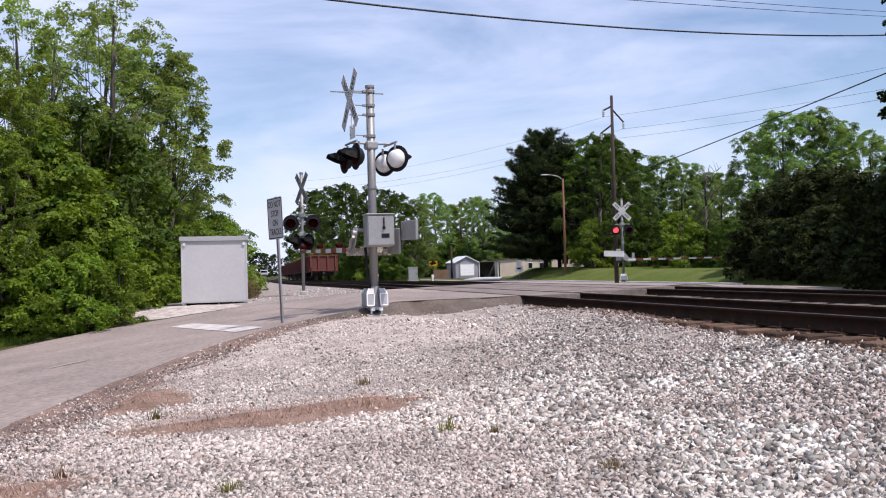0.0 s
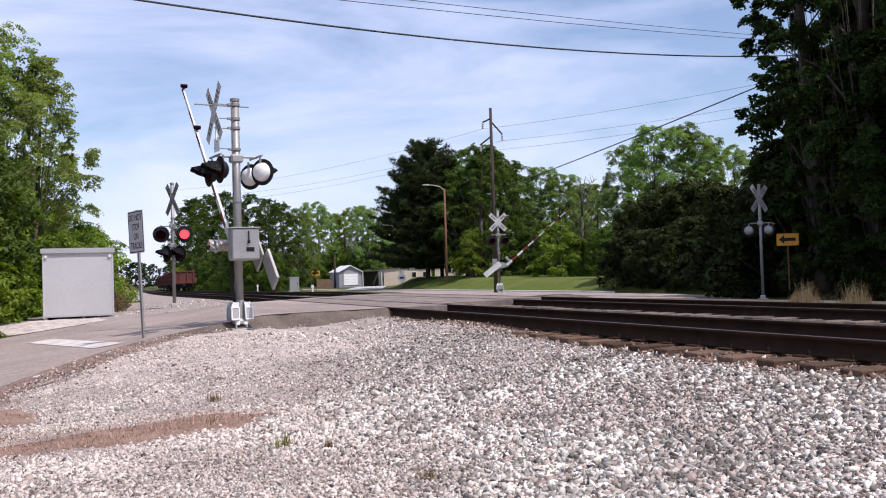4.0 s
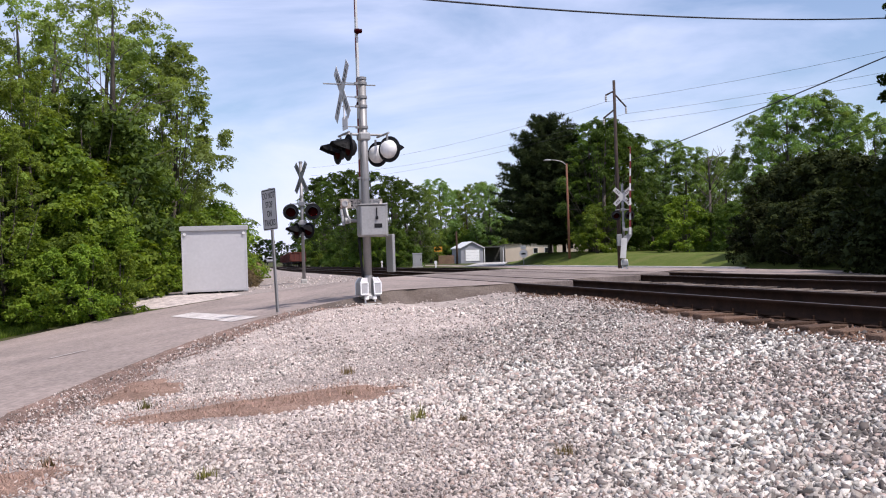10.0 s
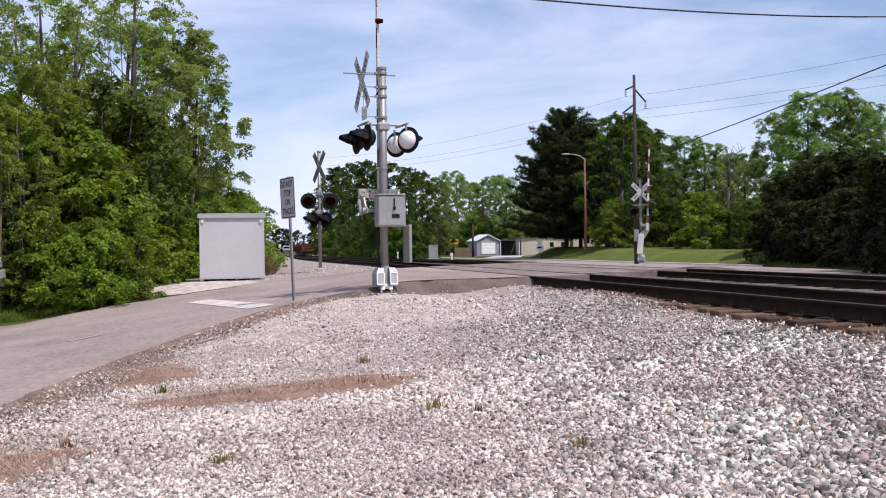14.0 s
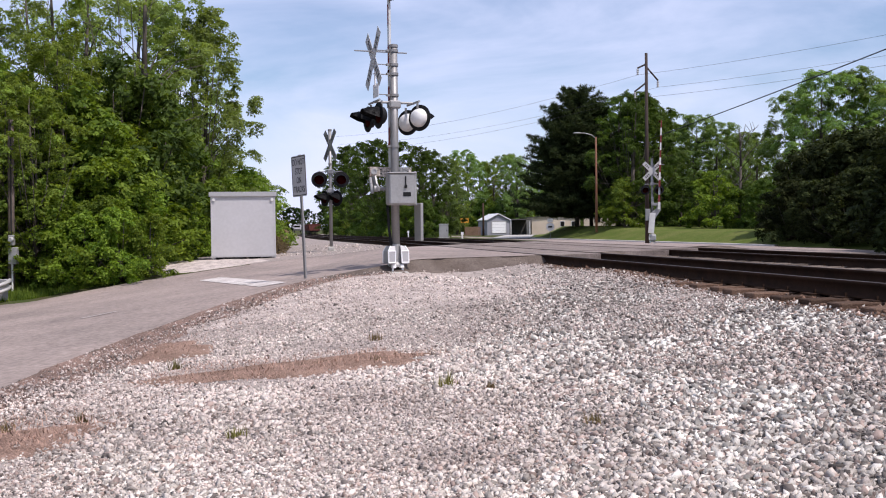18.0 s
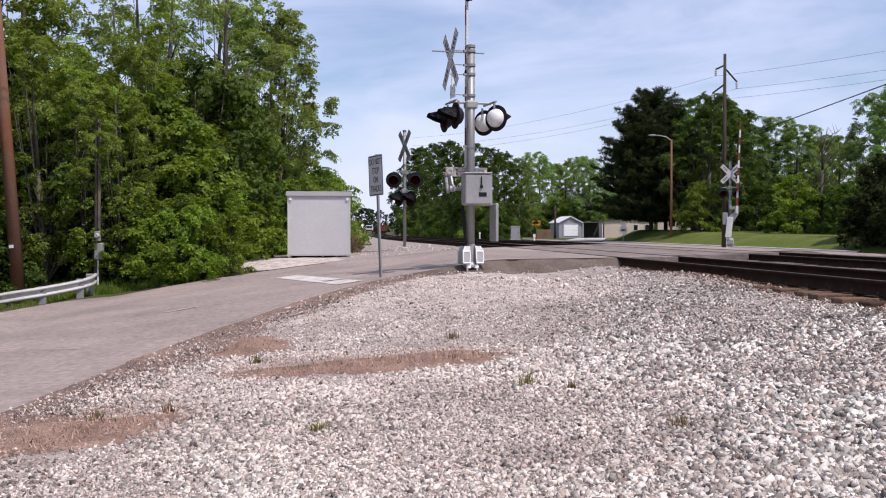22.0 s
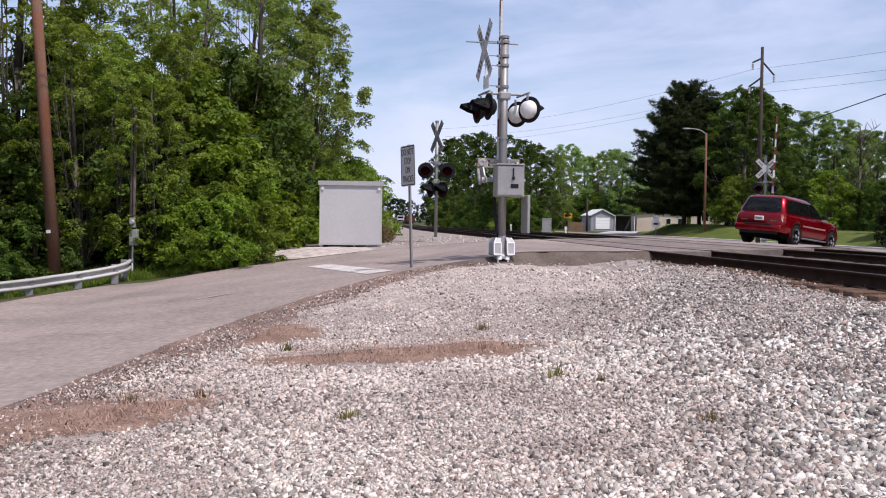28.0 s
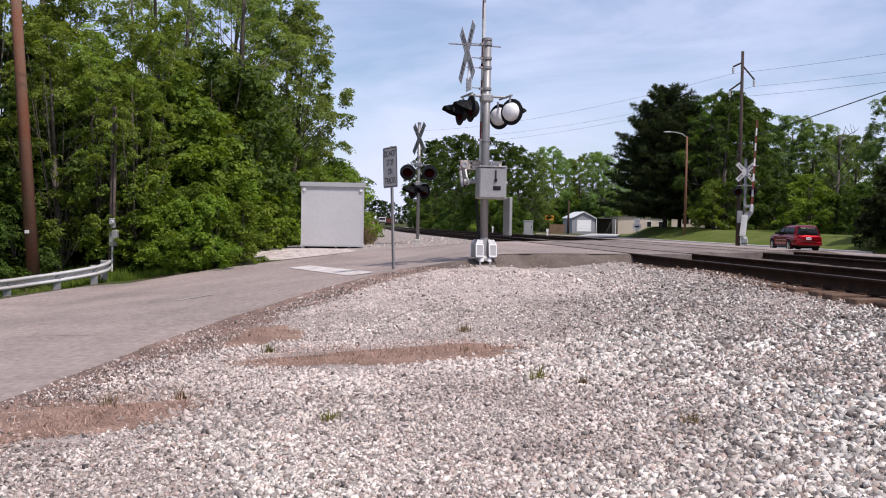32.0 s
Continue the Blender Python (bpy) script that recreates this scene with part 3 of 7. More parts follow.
# ---------------------------------------------------------------- trees
def leaf_cloud(rng, centres, radii, count, size, flat=0.7, up=0.8, sprays=7, fill=0.30):
    """Leaves in flat sprays set round clump centres, with gaps between the sprays, as arrays."""
    c = np.repeat(np.asarray(centres, float), sprays, 0)
    r = np.repeat(np.asarray(radii, float), sprays)
    m = len(c)
    out = rng.normal(size=(m, 3)) + np.array([0, 0, 0.25])
    out /= np.linalg.norm(out, axis=1)[:, None]
    c = c + out * (r * (0.45 + 0.65 * rng.random(m)))[:, None] * np.array([1, 1, flat])
    axis = out * 0.55 + rng.normal(size=(m, 3)) * 0.25 + np.array([0, 0, up])
    axis /= np.linalg.norm(axis, axis=1)[:, None]
    rs = r * (fill + 0.28 * rng.random(m))
    w = rs ** 2
    pick = rng.choice(m, count, p=w / w.sum())
    d = rng.normal(size=(count, 3))
    d /= np.linalg.norm(d, axis=1)[:, None]
    rad = rs[pick] * (0.15 + 1.0 * rng.random(count) ** 0.6)
    d -= axis[pick] * ((d * axis[pick]).sum(1) * 0.62)[:, None]
    p = c[pick] + d * rad[:, None] - np.array([0, 0, 1.0]) * (rad ** 2 / (rs[pick] + 1e-6) * 0.25)[:, None]
    nrm = axis[pick] * 0.9 + rng.normal(size=(count, 3)) * 0.45 + d * 0.25
    nrm /= np.linalg.norm(nrm, axis=1)[:, None]
    t = np.cross(nrm, rng.normal(size=(count, 3)))
    t /= np.linalg.norm(t, axis=1)[:, None] + 1e-9
    b = np.cross(nrm, t)
    s = size * (0.6 + 0.8 * rng.random(count))[:, None]
    verts = np.stack([p - t * s, p + b * s * 0.55 + nrm * s * 0.12, p + t * s, p - b * s * 0.55 + nrm * s * 0.12], 1).reshape(-1, 3)
    return verts, np.arange(count * 4).reshape(-1, 4)


def pine_shape(seed, height, spread, count):
    """A pine: whorls of boughs that rise at their tips, each carrying tufts of needles."""
    rng = np.random.default_rng(seed)
    bm = BM()
    tube(bm, (0, 0, -0.3), (0, 0, height * 0.55), 0.30, 0.17, 9)
    tube(bm, (0, 0, height * 0.55), (0, 0, height * 0.985), 0.17, 0.02, 7)
    tufts, weight = [], []
    levels = 34
    for k in range(levels):
        q = (k + 0.5) / levels
        z = height * (0.07 + 0.91 * q)
        for j in range(13 if q < 0.8 else 7):
            a = rng.random() * 6.283
            reach = spread * (1 - q) ** 0.44 * rng.uniform(0.60, 1.03) + 0.12
            lift = reach * (rng.uniform(-0.12, 0.10) + 0.45 * q)
            tip = Vector((math.cos(a) * reach, math.sin(a) * reach, z + lift + 0.10 * reach))
            tube(bm, (0, 0, z), tip, 0.05 * (1.1 - q), 0.012, 4)
            n = max(4, int(reach * 2.9))
            for i in range(n):
                f = (i + 0.7) / n
                side = rng.normal() * 0.16 * reach * (1.15 - f)
                tufts.append((tip.x * f - math.sin(a) * side, tip.y * f + math.cos(a) * side, z + (tip.z - z) * f ** 1.6 + rng.normal() * 0.06))
                weight.append(0.26 + 0.24 * rng.random())
    trunk = mesh_of("trunk", bm, M_BARK, True)
    c, r = np.array(tufts), np.array(weight)
    pick = rng.integers(0, len(c), count)
    d = rng.normal(size=(count, 3)) * np.array([1, 1, 0.55]) + np.array([0, 0, 0.35])
    d /= np.linalg.norm(d, axis=1)[:, None]
    root = c[pick] + d * (r[pick] * 0.25)[:, None]
    end = c[pick] + d * (r[pick] * (0.9 + 0.6 * rng.random(count)))[:, None]
    w = np.cross(d, rng.normal(size=(count, 3)))
    w /= np.linalg.norm(w, axis=1)[:, None]
    w *= 0.036
    verts = np.stack([root - w, root + w, end + w * 0.4, end - w * 0.4], 1).reshape(-1, 3)
    return trunk, verts, np.arange(count * 4).reshape(-1, 4)


def tree_shape(seed, height, spread, base, count, size, kind="round"):
    """Trunk and crown meshes of a tree at the origin."""
    rng = np.random.default_rng(seed)
    bm = BM()
    lean = rng.normal(size=2) * 0.04
    top = Vector((lean[0] * height, lean[1] * height, height * 0.9))
    r0 = (0.013 if kind == "wood" else 0.018) * height + 0.04
    mid = top * 0.5
    tube(bm, (0, 0, -0.3), mid, r0, r0 * 0.6, 8)
    tube(bm, mid, top, r0 * 0.6, r0 * 0.12, 7)
    centres, radii = [], []
    n = {"round": 85, "far": 210, "open": 70, "bush": 60, "wood": 150}[kind]
    lobes = [(rng.random() * 6.283, rng.random(), 0.75 + 0.5 * rng.random()) for _ in range(7)]
    for i in range(n):
        h = base + (1 - base) * (i + rng.random()) / n
        ang = rng.random() * 6.283
        q = (h - base) / (1 - base)
        bulge = 0.8 + 0.35 * sum(k * math.exp(-((q - b) / 0.16) ** 2) * max(0, math.cos(ang - a)) for a, b, k in lobes)
        if kind == "bush":
            out = spread * math.sqrt(max(0.05, 1 - q ** 2)) * (0.3 + 0.7 * rng.random()) * bulge
            r = spread * (0.10 + 0.17 * rng.random())
        else:
            out = spread * (math.sin(math.pi * min(1, 0.12 + q * 0.82)) ** 0.7) * (0.2 + 0.85 * rng.random() ** 0.7) * bulge
            r = spread * (0.09 + 0.15 * rng.random()) * {"open": 0.95, "far": 0.66, "wood": 0.86}.get(kind, 1.0)
        at = top * (h / 0.9) * 1.0
        c = Vector((at.x + out * math.cos(ang), at.y + out * math.sin(ang), h * height))
        centres.append(c)
        radii.append(r)
        if i % {"open": 3, "far": 9, "wood": 6}.get(kind, 5) == 0 and kind != "bush":
            root = top * max(0.15, (h - 0.14) / 0.9)
            knee = root.lerp(c, 0.5) + Vector((rng.normal() * 0.12, rng.normal() * 0.12, 0.16 * (c - root).length))
            tube(bm, root, knee, r0 * 0.24 * (1.1 - q), r0 * 0.13 * (1.1 - q), 5)
            tube(bm, knee, c, r0 * 0.13 * (1.1 - q), r0 * 0.03, 5)
        elif i % 5 == 0:
            tube(bm, (0, 0, 0), c, 0.03, 0.012, 4)
    trunk = mesh_of("trunk", bm, M_BARK, True)
    v, f = leaf_cloud(rng, centres, radii, count, size, 0.75, 0.8, {"round": 8, "far": 5, "open": 7, "bush": 9, "wood": 6}[kind], {"round": 0.44, "far": 0.5, "open": 0.30, "bush": 0.36, "wood": 0.40}[kind])
    return trunk, v, f


def tree_proto(name, label, mats, seed, height, spread, base, count, size, kind="round", category="tree"):
    t = thing(name, label, category)
    trunk, v, f = pine_shape(seed, height, spread, count) if kind == "pine" else tree_shape(seed, height, spread, base, count, size, kind)
    a = new("trunk", trunk)
    a.parent = t
    c = new("crown", raw_mesh("crown", v, f, mats))
    c.parent = t
    return t


def put_tree(proto, x, y, scale=1.0, turn=0.0, sink=0.0, z=None, tall=1.0):
    m = Matrix.Translation((x, y, (gz1(x, y) if z is None else z) - sink)) @ Matrix.Rotation(turn, 4, "Z")
    ob = copy_thing(proto, m)
    ob.scale = (scale, scale, scale * tall)
    return ob


# ---------------------------------------------------------------- crossing signals
GLOW = bpy.data.materials.new("lit_red_lens")
GLOW.use_nodes = True
_p = GLOW.node_tree.nodes["Principled BSDF"]
_p.inputs["Base Color"].default_value = (0.5, 0.02, 0.02, 1)
_p.inputs["Emission Color"].default_value = (1.0, 0.06, 0.07, 1)
_p.inputs["Emission Strength"].default_value = 2.2


FLASHING = []


def flasher(parent, x, y, z, turn, lit=False, back=M_BLACK, grow=1.0):
    """A round crossing light whose lens looks along -y before the turn."""
    m = pose(x, y, z, 0, 0, turn) @ Matrix.Scale(grow, 4)
    face = Matrix.Rotation(radians(90), 4, "X")
    bm = BM()
    lathe(bm, [(0.254, 0.0), (0.254, 0.012), (0.17, 0.014), (0.165, 0.0)], 28, face)
    disc = part("signal_light", bm, M_BLACK, parent, "round crossing light with a black background disc", at=m)
    bm = BM()
    if lit:
        # a lens that shows its bright or its dark side as it turns
        lathe(bm, [(0.01, 0.024), (0.08, 0.020), (0.150, 0.004), (0.150, -0.004), (0.08, -0.020), (0.01, -0.024)], 24, face)
        for f in bm.faces:
            f.material_index = 0 if f.calc_center_median().y < 0 else 1
        FLASHING.append(part("lens", bm, [GLOW, M_LENS], disc, "red glass lens", True))
    else:
        lathe(bm, [(0.01, 0.028), (0.08, 0.024), (0.152, 0.012)], 24, face, cap1=False)
        part("lens", bm, M_LENS, disc, "red glass lens", True)
    bm = BM()
    lathe(bm, [(0.02, -0.15), (0.09, -0.14), (0.15, -0.10), (0.178, -0.04), (0.18, 0.0)], 24, face, cap1=False)
    part("housing", bm, back, disc, "", True)
    # the visor covers the upper part of the lens
    bm = BM()
    seg, rows = 18, []
    for j, (yy, drop, r) in enumerate(((-0.01, 0, 0.172), (-0.16, 0.01, 0.166), (-0.34, 0.04, 0.155))):
        reach = (1.25, 1.05, 0.62)[j] * math.pi / 2
        rows.append([bm.verts.new((r * math.sin(-reach + 2 * reach * i / seg), yy, r * math.cos(-reach + 2 * reach * i / seg) - drop)) for i in range(seg + 1)])
    for a, b in zip(rows, rows[1:]):
        for i in range(seg):
            bm.faces.new((a[i], a[i + 1], b[i + 1], b[i]))
    bmesh.ops.solidify(bm, geom=bm.faces[:], thickness=0.006)
    part("visor", bm, M_BLACK, disc, "", True)
    bm = BM()
    tube(bm, (0, 0.06, 0.15), (0, 0.06, 0.285), 0.022, seg=8)
    part("hanger", bm, M_STEEL, disc)
    return disc


def blade(bm, w, h, m):
    plate(bm, [(-w / 2, -h / 2), (w / 2, -h / 2), (w / 2, h / 2), (-w / 2, h / 2)], 0.006, m)


def crossbuck(mast, y, z, turn=0.0, x=0.0, count_plate=True, paint=M_WHITE, spread=40, long=1.30):
    m = pose(x, y, z, 0, 0, turn)
    bm = BM()
    blade(bm, 0.225, long, Matrix.Rotation(radians(spread), 4, "Y"))
    buck = part("crossbuck", bm, paint, mast, "white crossed blades with black lettering, grey behind", at=m)
    bm = BM()
    blade(bm, 0.225, long, Matrix.Translation((0, 0.010, 0)) @ Matrix.Rotation(radians(-spread), 4, "Y"))
    part("blade", bm, paint, buck)
    for s in (-1, 1):
        for k in (-0.46, -0.36, -0.26, 0.26, 0.36, 0.46):
            bm = BM()
            plate(bm, [(-0.055, -0.03), (0.055, -0.03), (0.055, 0.03), (-0.055, 0.03)], -0.002, Matrix.Rotation(radians(spread * s), 4, "Y") @ Matrix.Translation((0, -0.002 if s > 0 else 0.008, k)))
            part("letter", bm, M_LETTER, buck)
    if count_plate:
        bm = BM()
        plate(bm, [(-0.17, -0.13), (0.17, -0.13), (0.17, 0.13), (-0.17, 0.13)], 0.005, Matrix.Translation((0.10, 0.02, -0.62)))
        box(bm, 0.08, 0.12, 0.0, 0.02, -0.55, -0.25)
        part("count_plate", bm, M_WHITE, buck, "small white plate under the crossbuck")
    return buck


M_LETTER = material("weathered_black_lettering", (0.14, 0.14, 0.14), 0.7, vary=0.2, scale=20)
# White greyed in colour for plates facing away from the sun; far crossbuck too.
M_PLATE = material("greyed_white_sign_face", (0.50, 0.495, 0.49), 0.6, vary=0.08, scale=12)
M_BRIGHT = material("fresh_white_paint", (0.88, 0.88, 0.87), 0.5, vary=0.03, scale=10)


def mast_base(mast, r=0.20, h=0.40):
    """Two cast housings with sloping shoulders beside the pole, edged in white, on white feet."""
    bm = BM()
    lathe(bm, [(0.14, 0.0), (0.14, 0.05), (0.10, 0.10), (0.085, h + 0.04)], 18)
    base = part("mast_base", bm, M_ALU, mast, "grey cast junction base with white edges")
    for s in (-1, 1):
        bm = BM()
        rings = []
        for z, a, b0, b1 in ((0.06, r, 0.08, 0.19), (0.10, r, 0.07, 0.205), (h - 0.10, r * 0.94, 0.06, 0.205), (h, r * 0.7, 0.05, 0.15)):
            y0, y1 = sorted((s * b0, s * b1))
            rings.append([bm.verts.new(p) for p in ((-a, y0, z), (a, y0, z), (a, y1, z), (-a, y1, z))])
        for a, b in zip(rings, rings[1:]):
            for i in range(4):
                bm.faces.new((a[i], a[(i + 1) % 4], b[(i + 1) % 4], b[i]))
        bm.faces.new(list(reversed(rings[0])))
        bm.faces.new(rings[-1])
        half = part("housing", bm, M_SHED2, base)
        for x in (-1, 1):
            bm = BM()
            for b0, b1 in ((0.07, 0.06), (0.205, 0.205)):
                tube(bm, (x * r, s * b0, 0.08), (x * r * 0.94, s * b1, h - 0.10), 0.013, seg=6)
            tube(bm, (x * r * 0.94, s * 0.205, h - 0.10), (x * r * 0.7, s * 0.15, h), 0.013, seg=6)
            tube(bm, (x * r * 0.94, s * 0.06, h - 0.10), (x * r * 0.94, s * 0.205, h - 0.10), 0.012, seg=6)
            tube(bm, (x * r, s * 0.07, 0.09), (x * r, s * 0.205, 0.09), 0.012, seg=6)
            part("edge_trim", bm, M_BRIGHT, half, "white painted edges")
        for x in (-0.10, 0.10):
            bm = BM()
            box(bm, x - 0.05, x + 0.05, s * 0.08 - 0.04, s * 0.08 + 0.04, -0.02, 0.05, 0.01)
            tube(bm, (x, s * 0.10, -0.1), (x, s * 0.10, 0.09), 0.018, seg=8)
            part("foot", bm, M_BRIGHT, base, "white painted foot")
    bm = BM()
    box(bm, -0.20, 0.20, -0.20, 0.20, -0.6, -0.09, 0.02)
    part("foundation", bm, M_CONCRETE, mast, "concrete footing")


def mast_pole(mast, h, r, clamps=(), foot=0.3):
    bm = BM()
    tube(bm, (0, 0, foot), (0, 0, h), r, seg=20)
    pole = part("pole", bm, M_STEEL, mast, "galvanised steel pipe", True)
    bm = BM()
    lathe(bm, [(r + 0.012, h - 0.03), (r + 0.012, h + 0.02), (r * 0.5, h + 0.035)], 20)
    part("cap", bm, M_STEEL, mast)
    for z in clamps:
        bm = BM()
        lathe(bm, [(r + 0.002, z - 0.025), (r + 0.016, z - 0.025), (r + 0.016, z + 0.025), (r + 0.002, z + 0.025)], 18, cap0=False, cap1=False)
        box(bm, -0.03, 0.03, -r - 0.07, -r, z - 0.02, z + 0.02)
        part("clamp", bm, M_STEEL, mast)
    return pole


def cross_arm(mast, z, reach, along="X", r=0.02):
    bm = BM()
    d = Vector((1, 0, 0)) if along == "X" else Vector((0, 1, 0))
    tube(bm, d * -reach + Vector((0, 0, z)), d * reach + Vector((0, 0, z)), r, seg=10)
    box(bm, -0.11, 0.11, -0.11, 0.11, z - 0.08, z + 0.08, 0.02)
    return part("cross_arm", bm, M_ALU, mast, "grey junction box and pipe arm")


def gate_boom(parent, length, start, width=0.10, lamps=3, stripes=None, front=M_WHITE, side=0, aside=0.0, lamp_side=-1):
    """The boom along +z, in red and white lengths; the stripes face the traffic, along y."""
    n = stripes or round((length - start) / 0.41)
    for k in range(n):
        a, b = start + (length - start) * k / n, start + (length - start) * (k + 1) / n
        wa = width * (1 - 0.45 * (k + 0.5) / n)
        bm = BM()
        box(bm, aside - wa / 2, aside + wa / 2, -0.026 + 0.008 * k / n, 0.026 - 0.008 * k / n, a, b - 0.003)
        for f in bm.faces:
            f.material_index = 1 if (abs(f.normal.y) > 0.5 if side == 0 else f.normal.y * side > 0.5) and k % 2 else 0
        part("boom_section", bm, [front, M_RED], parent)
    for k in range(lamps):
        z = length - 0.06 - (length - start) * 0.30 * k
        bm = BM()
        q = aside + lamp_side * width / 2
        box(bm, min(q, q + lamp_side * 0.06), max(q, q + lamp_side * 0.06), -0.035, 0.035, z - 0.05, z + 0.05, 0.01)
        tube(bm, (q + lamp_side * 0.05, -0.07, z), (q + lamp_side * 0.05, 0.07, z), 0.045, seg=10)
        part("gate_lamp", bm, M_LENS, parent, "small red lamp on the boom")


M_GATE = material("off_white_gate_paint", (0.60, 0.60, 0.59), 0.45, vary=0.1, scale=12)


M_RUSTY = material("rust_streaked_cream_paint", (0.58, 0.53, 0.46), 0.7, vary=0.75, scale=9, second=(0.16, 0.075, 0.04), spec=0.2)


def near_mast():
    """The gate mast beside the camera: front towards -y, the road crossed along -x."""
    mast = thing("gate_signal", "tall grey crossing signal with crossbuck, lights and gate", "crossing signal", pose(-1.49, 18.12, 0.84, 0, 0, -66.5), "crossing signals")
    mast_base(mast, 0.17, 0.41)
    mast_pole(mast, 4.30, 0.079, (4.20, 3.93, 3.75, 3.34, 2.35))
    crossbuck(mast, -0.42, 4.02, 0, paint=M_PLATE)
    bm = BM()
    tube(bm, (-0.02, -0.78, 4.17), (0.02, 0.27, 4.17), 0.013, seg=6)
    part("cross_rod", bm, M_STEEL, mast, "thin steel rod")
    for z in (4.20, 3.93, 3.74, 3.35):
        bm = BM()
        tube(bm, (0.0, -0.42, z), (0, -0.05, z), 0.010, seg=6)
        part("bracket", bm, M_STEEL, mast)
    bm = BM()
    box(bm, -0.1, 0.1, -0.12, 0.12, 3.08, 3.24, 0.03)
    tube(bm, (0, -0.42, 3.20), (0, 0.42, 3.20), 0.024, seg=10)
    for s in (-1, 1):
        tube(bm, (-0.34, s * 0.40, 3.20), (0.34, s * 0.40, 3.20), 0.022, seg=10)
    part("cross_arm", bm, M_ALU, mast, "grey junction box and pipe arms")
    flasher(mast, -0.34, -0.42, 2.90, 3)
    flasher(mast, 0.34, -0.42, 2.90, 3)
    flasher(mast, -0.34, 0.40, 2.86, 215, back=M_WHITE)
    flasher(mast, 0.34, 0.40, 2.88, 215, back=M_WHITE)
    # gate machine
    bm = BM()
    box(bm, 0.10, 0.50, -0.265, 0.265, 1.20, 1.80, 0.04, 2)
    box_ = part("gate_machine", bm, M_ALU, mast, "grey steel gate machine case", at=pose(0, 0.06, 0, 0, 0, -9))
    bm = BM()
    box(bm, 0.495, 0.515, -0.24, 0.24, 1.225, 1.775, 0.008)
    door = part("door", bm, M_ALU, box_)
    bm = BM()
    tube(bm, (0.53, 0.06, 1.74), (0.53, 0.06, 1.56), 0.012, seg=6)
    box(bm, 0.515, 0.55, 0.035, 0.085, 1.52, 1.58, 0.008)
    part("latch", bm, M_BLACK, door)
    bm = BM()
    box(bm, 0.515, 0.522, 0.01, 0.16, 1.36, 1.44)
    part("name_plate", bm, M_BLACK, door)
    bm = BM()
    box(bm, 0.08, 0.53, -0.28, 0.28, 1.795, 1.82, 0.01)
    part("lid", bm, M_ALU, box_)
    for z in (1.28, 1.66):
        bm = BM()
        box(bm, -0.10, 0.12, -0.16, 0.16, z, z + 0.08)
        part("bracket", bm, M_STEEL, mast)
    bm = BM()
    for a, b in (((0.0, -0.16, 1.2), (0.0, -0.13, 0.75)), ((0.0, -0.13, 0.75), (0.02, -0.10, 0.38))):
        tube(bm, a, b, 0.028, seg=8)
    part("conduit", bm, M_BLACK, mast)
    # gate arm: turns about y at the shaft
    arm = part("gate_arm", gate_frame(), M_ALU, mast, "counterweighted gate arm frame", at=pose(0.12, 0, 1.52))
    gate_boom(arm, 5.25, 0.42, 0.12, 3, None, M_GATE, -1, -0.36, 1)
    bm = BM()
    box(bm, -0.20, 0.16, 0.42, 0.48, -1.02, -0.28, 0.01)
    part("counterweight", bm, M_ALU, arm, "hanging steel counterweight plate")
    bm = BM()
    tube(bm, (-0.05, -0.46, 0.0), (-0.05, -0.38, 0.0), 0.06, seg=18)
    part("hub", bm, M_ALU, arm)
    bm = BM()
    box(bm, -0.48, -0.34, -0.44, 0.42, 0.26, 0.275, 0.004)
    box(bm, -0.48, -0.34, -0.44, 0.42, 0.425, 0.44, 0.004)
    box(bm, -0.36, -0.33, -0.44, 0.42, 0.26, 0.44, 0.004)
    channel = part("channel", bm, M_RUSTY, arm, "rust-streaked cream steel channel")
    bm = BM()
    lathe(bm, [(0.062, 0.0), (0.062, 0.02), (0.044, 0.022), (0.044, 0.004)], 20, Matrix.Translation((-0.33, -0.36, 0.35)) @ Matrix.Rotation(radians(90), 4, "Y"))
    part("ring", bm, M_SHED2, channel, "pale grey ring")
    for y, z in ((-0.22, 0.31), (-0.22, 0.39), (-0.06, 0.35), (0.14, 0.31), (0.14, 0.39), (0.34, 0.35)):
        bm = BM()
        tube(bm, (-0.335, y, z), (-0.31, y, z), 0.016, seg=6)
        part("bolt", bm, M_BLACK, channel)
    bm = BM()
    tube(bm, (-0.34, -0.43, 0.22), (-0.20, -0.46, 0.10), 0.03, seg=8)
    tube(bm, (-0.20, -0.46, 0.10), (-0.12, -0.46, -0.08), 0.03, seg=8)
    part("shear_bracket", bm, M_ALU, arm, "curved grey bracket")
    return mast, arm


def gate_frame():
    """Two side plates on the shaft, joined by the channel that holds the boom."""
    bm = BM()
    plate(bm, [(-0.44, 0.26), (-0.16, 0.26), (-0.06, 0.10), (0.06, 0.03), (0.06, -0.05), (-0.08, -0.05), (-0.26, 0.06)], 0.03, Matrix.Translation((0, -0.40, 0)))
    box(bm, -0.46, 0.03, 0.36, 0.40, -0.32, 0.34, 0.01)
    tube(bm, (0, -0.42, 0), (0, 0.42, 0), 0.035, seg=12)
    return bm


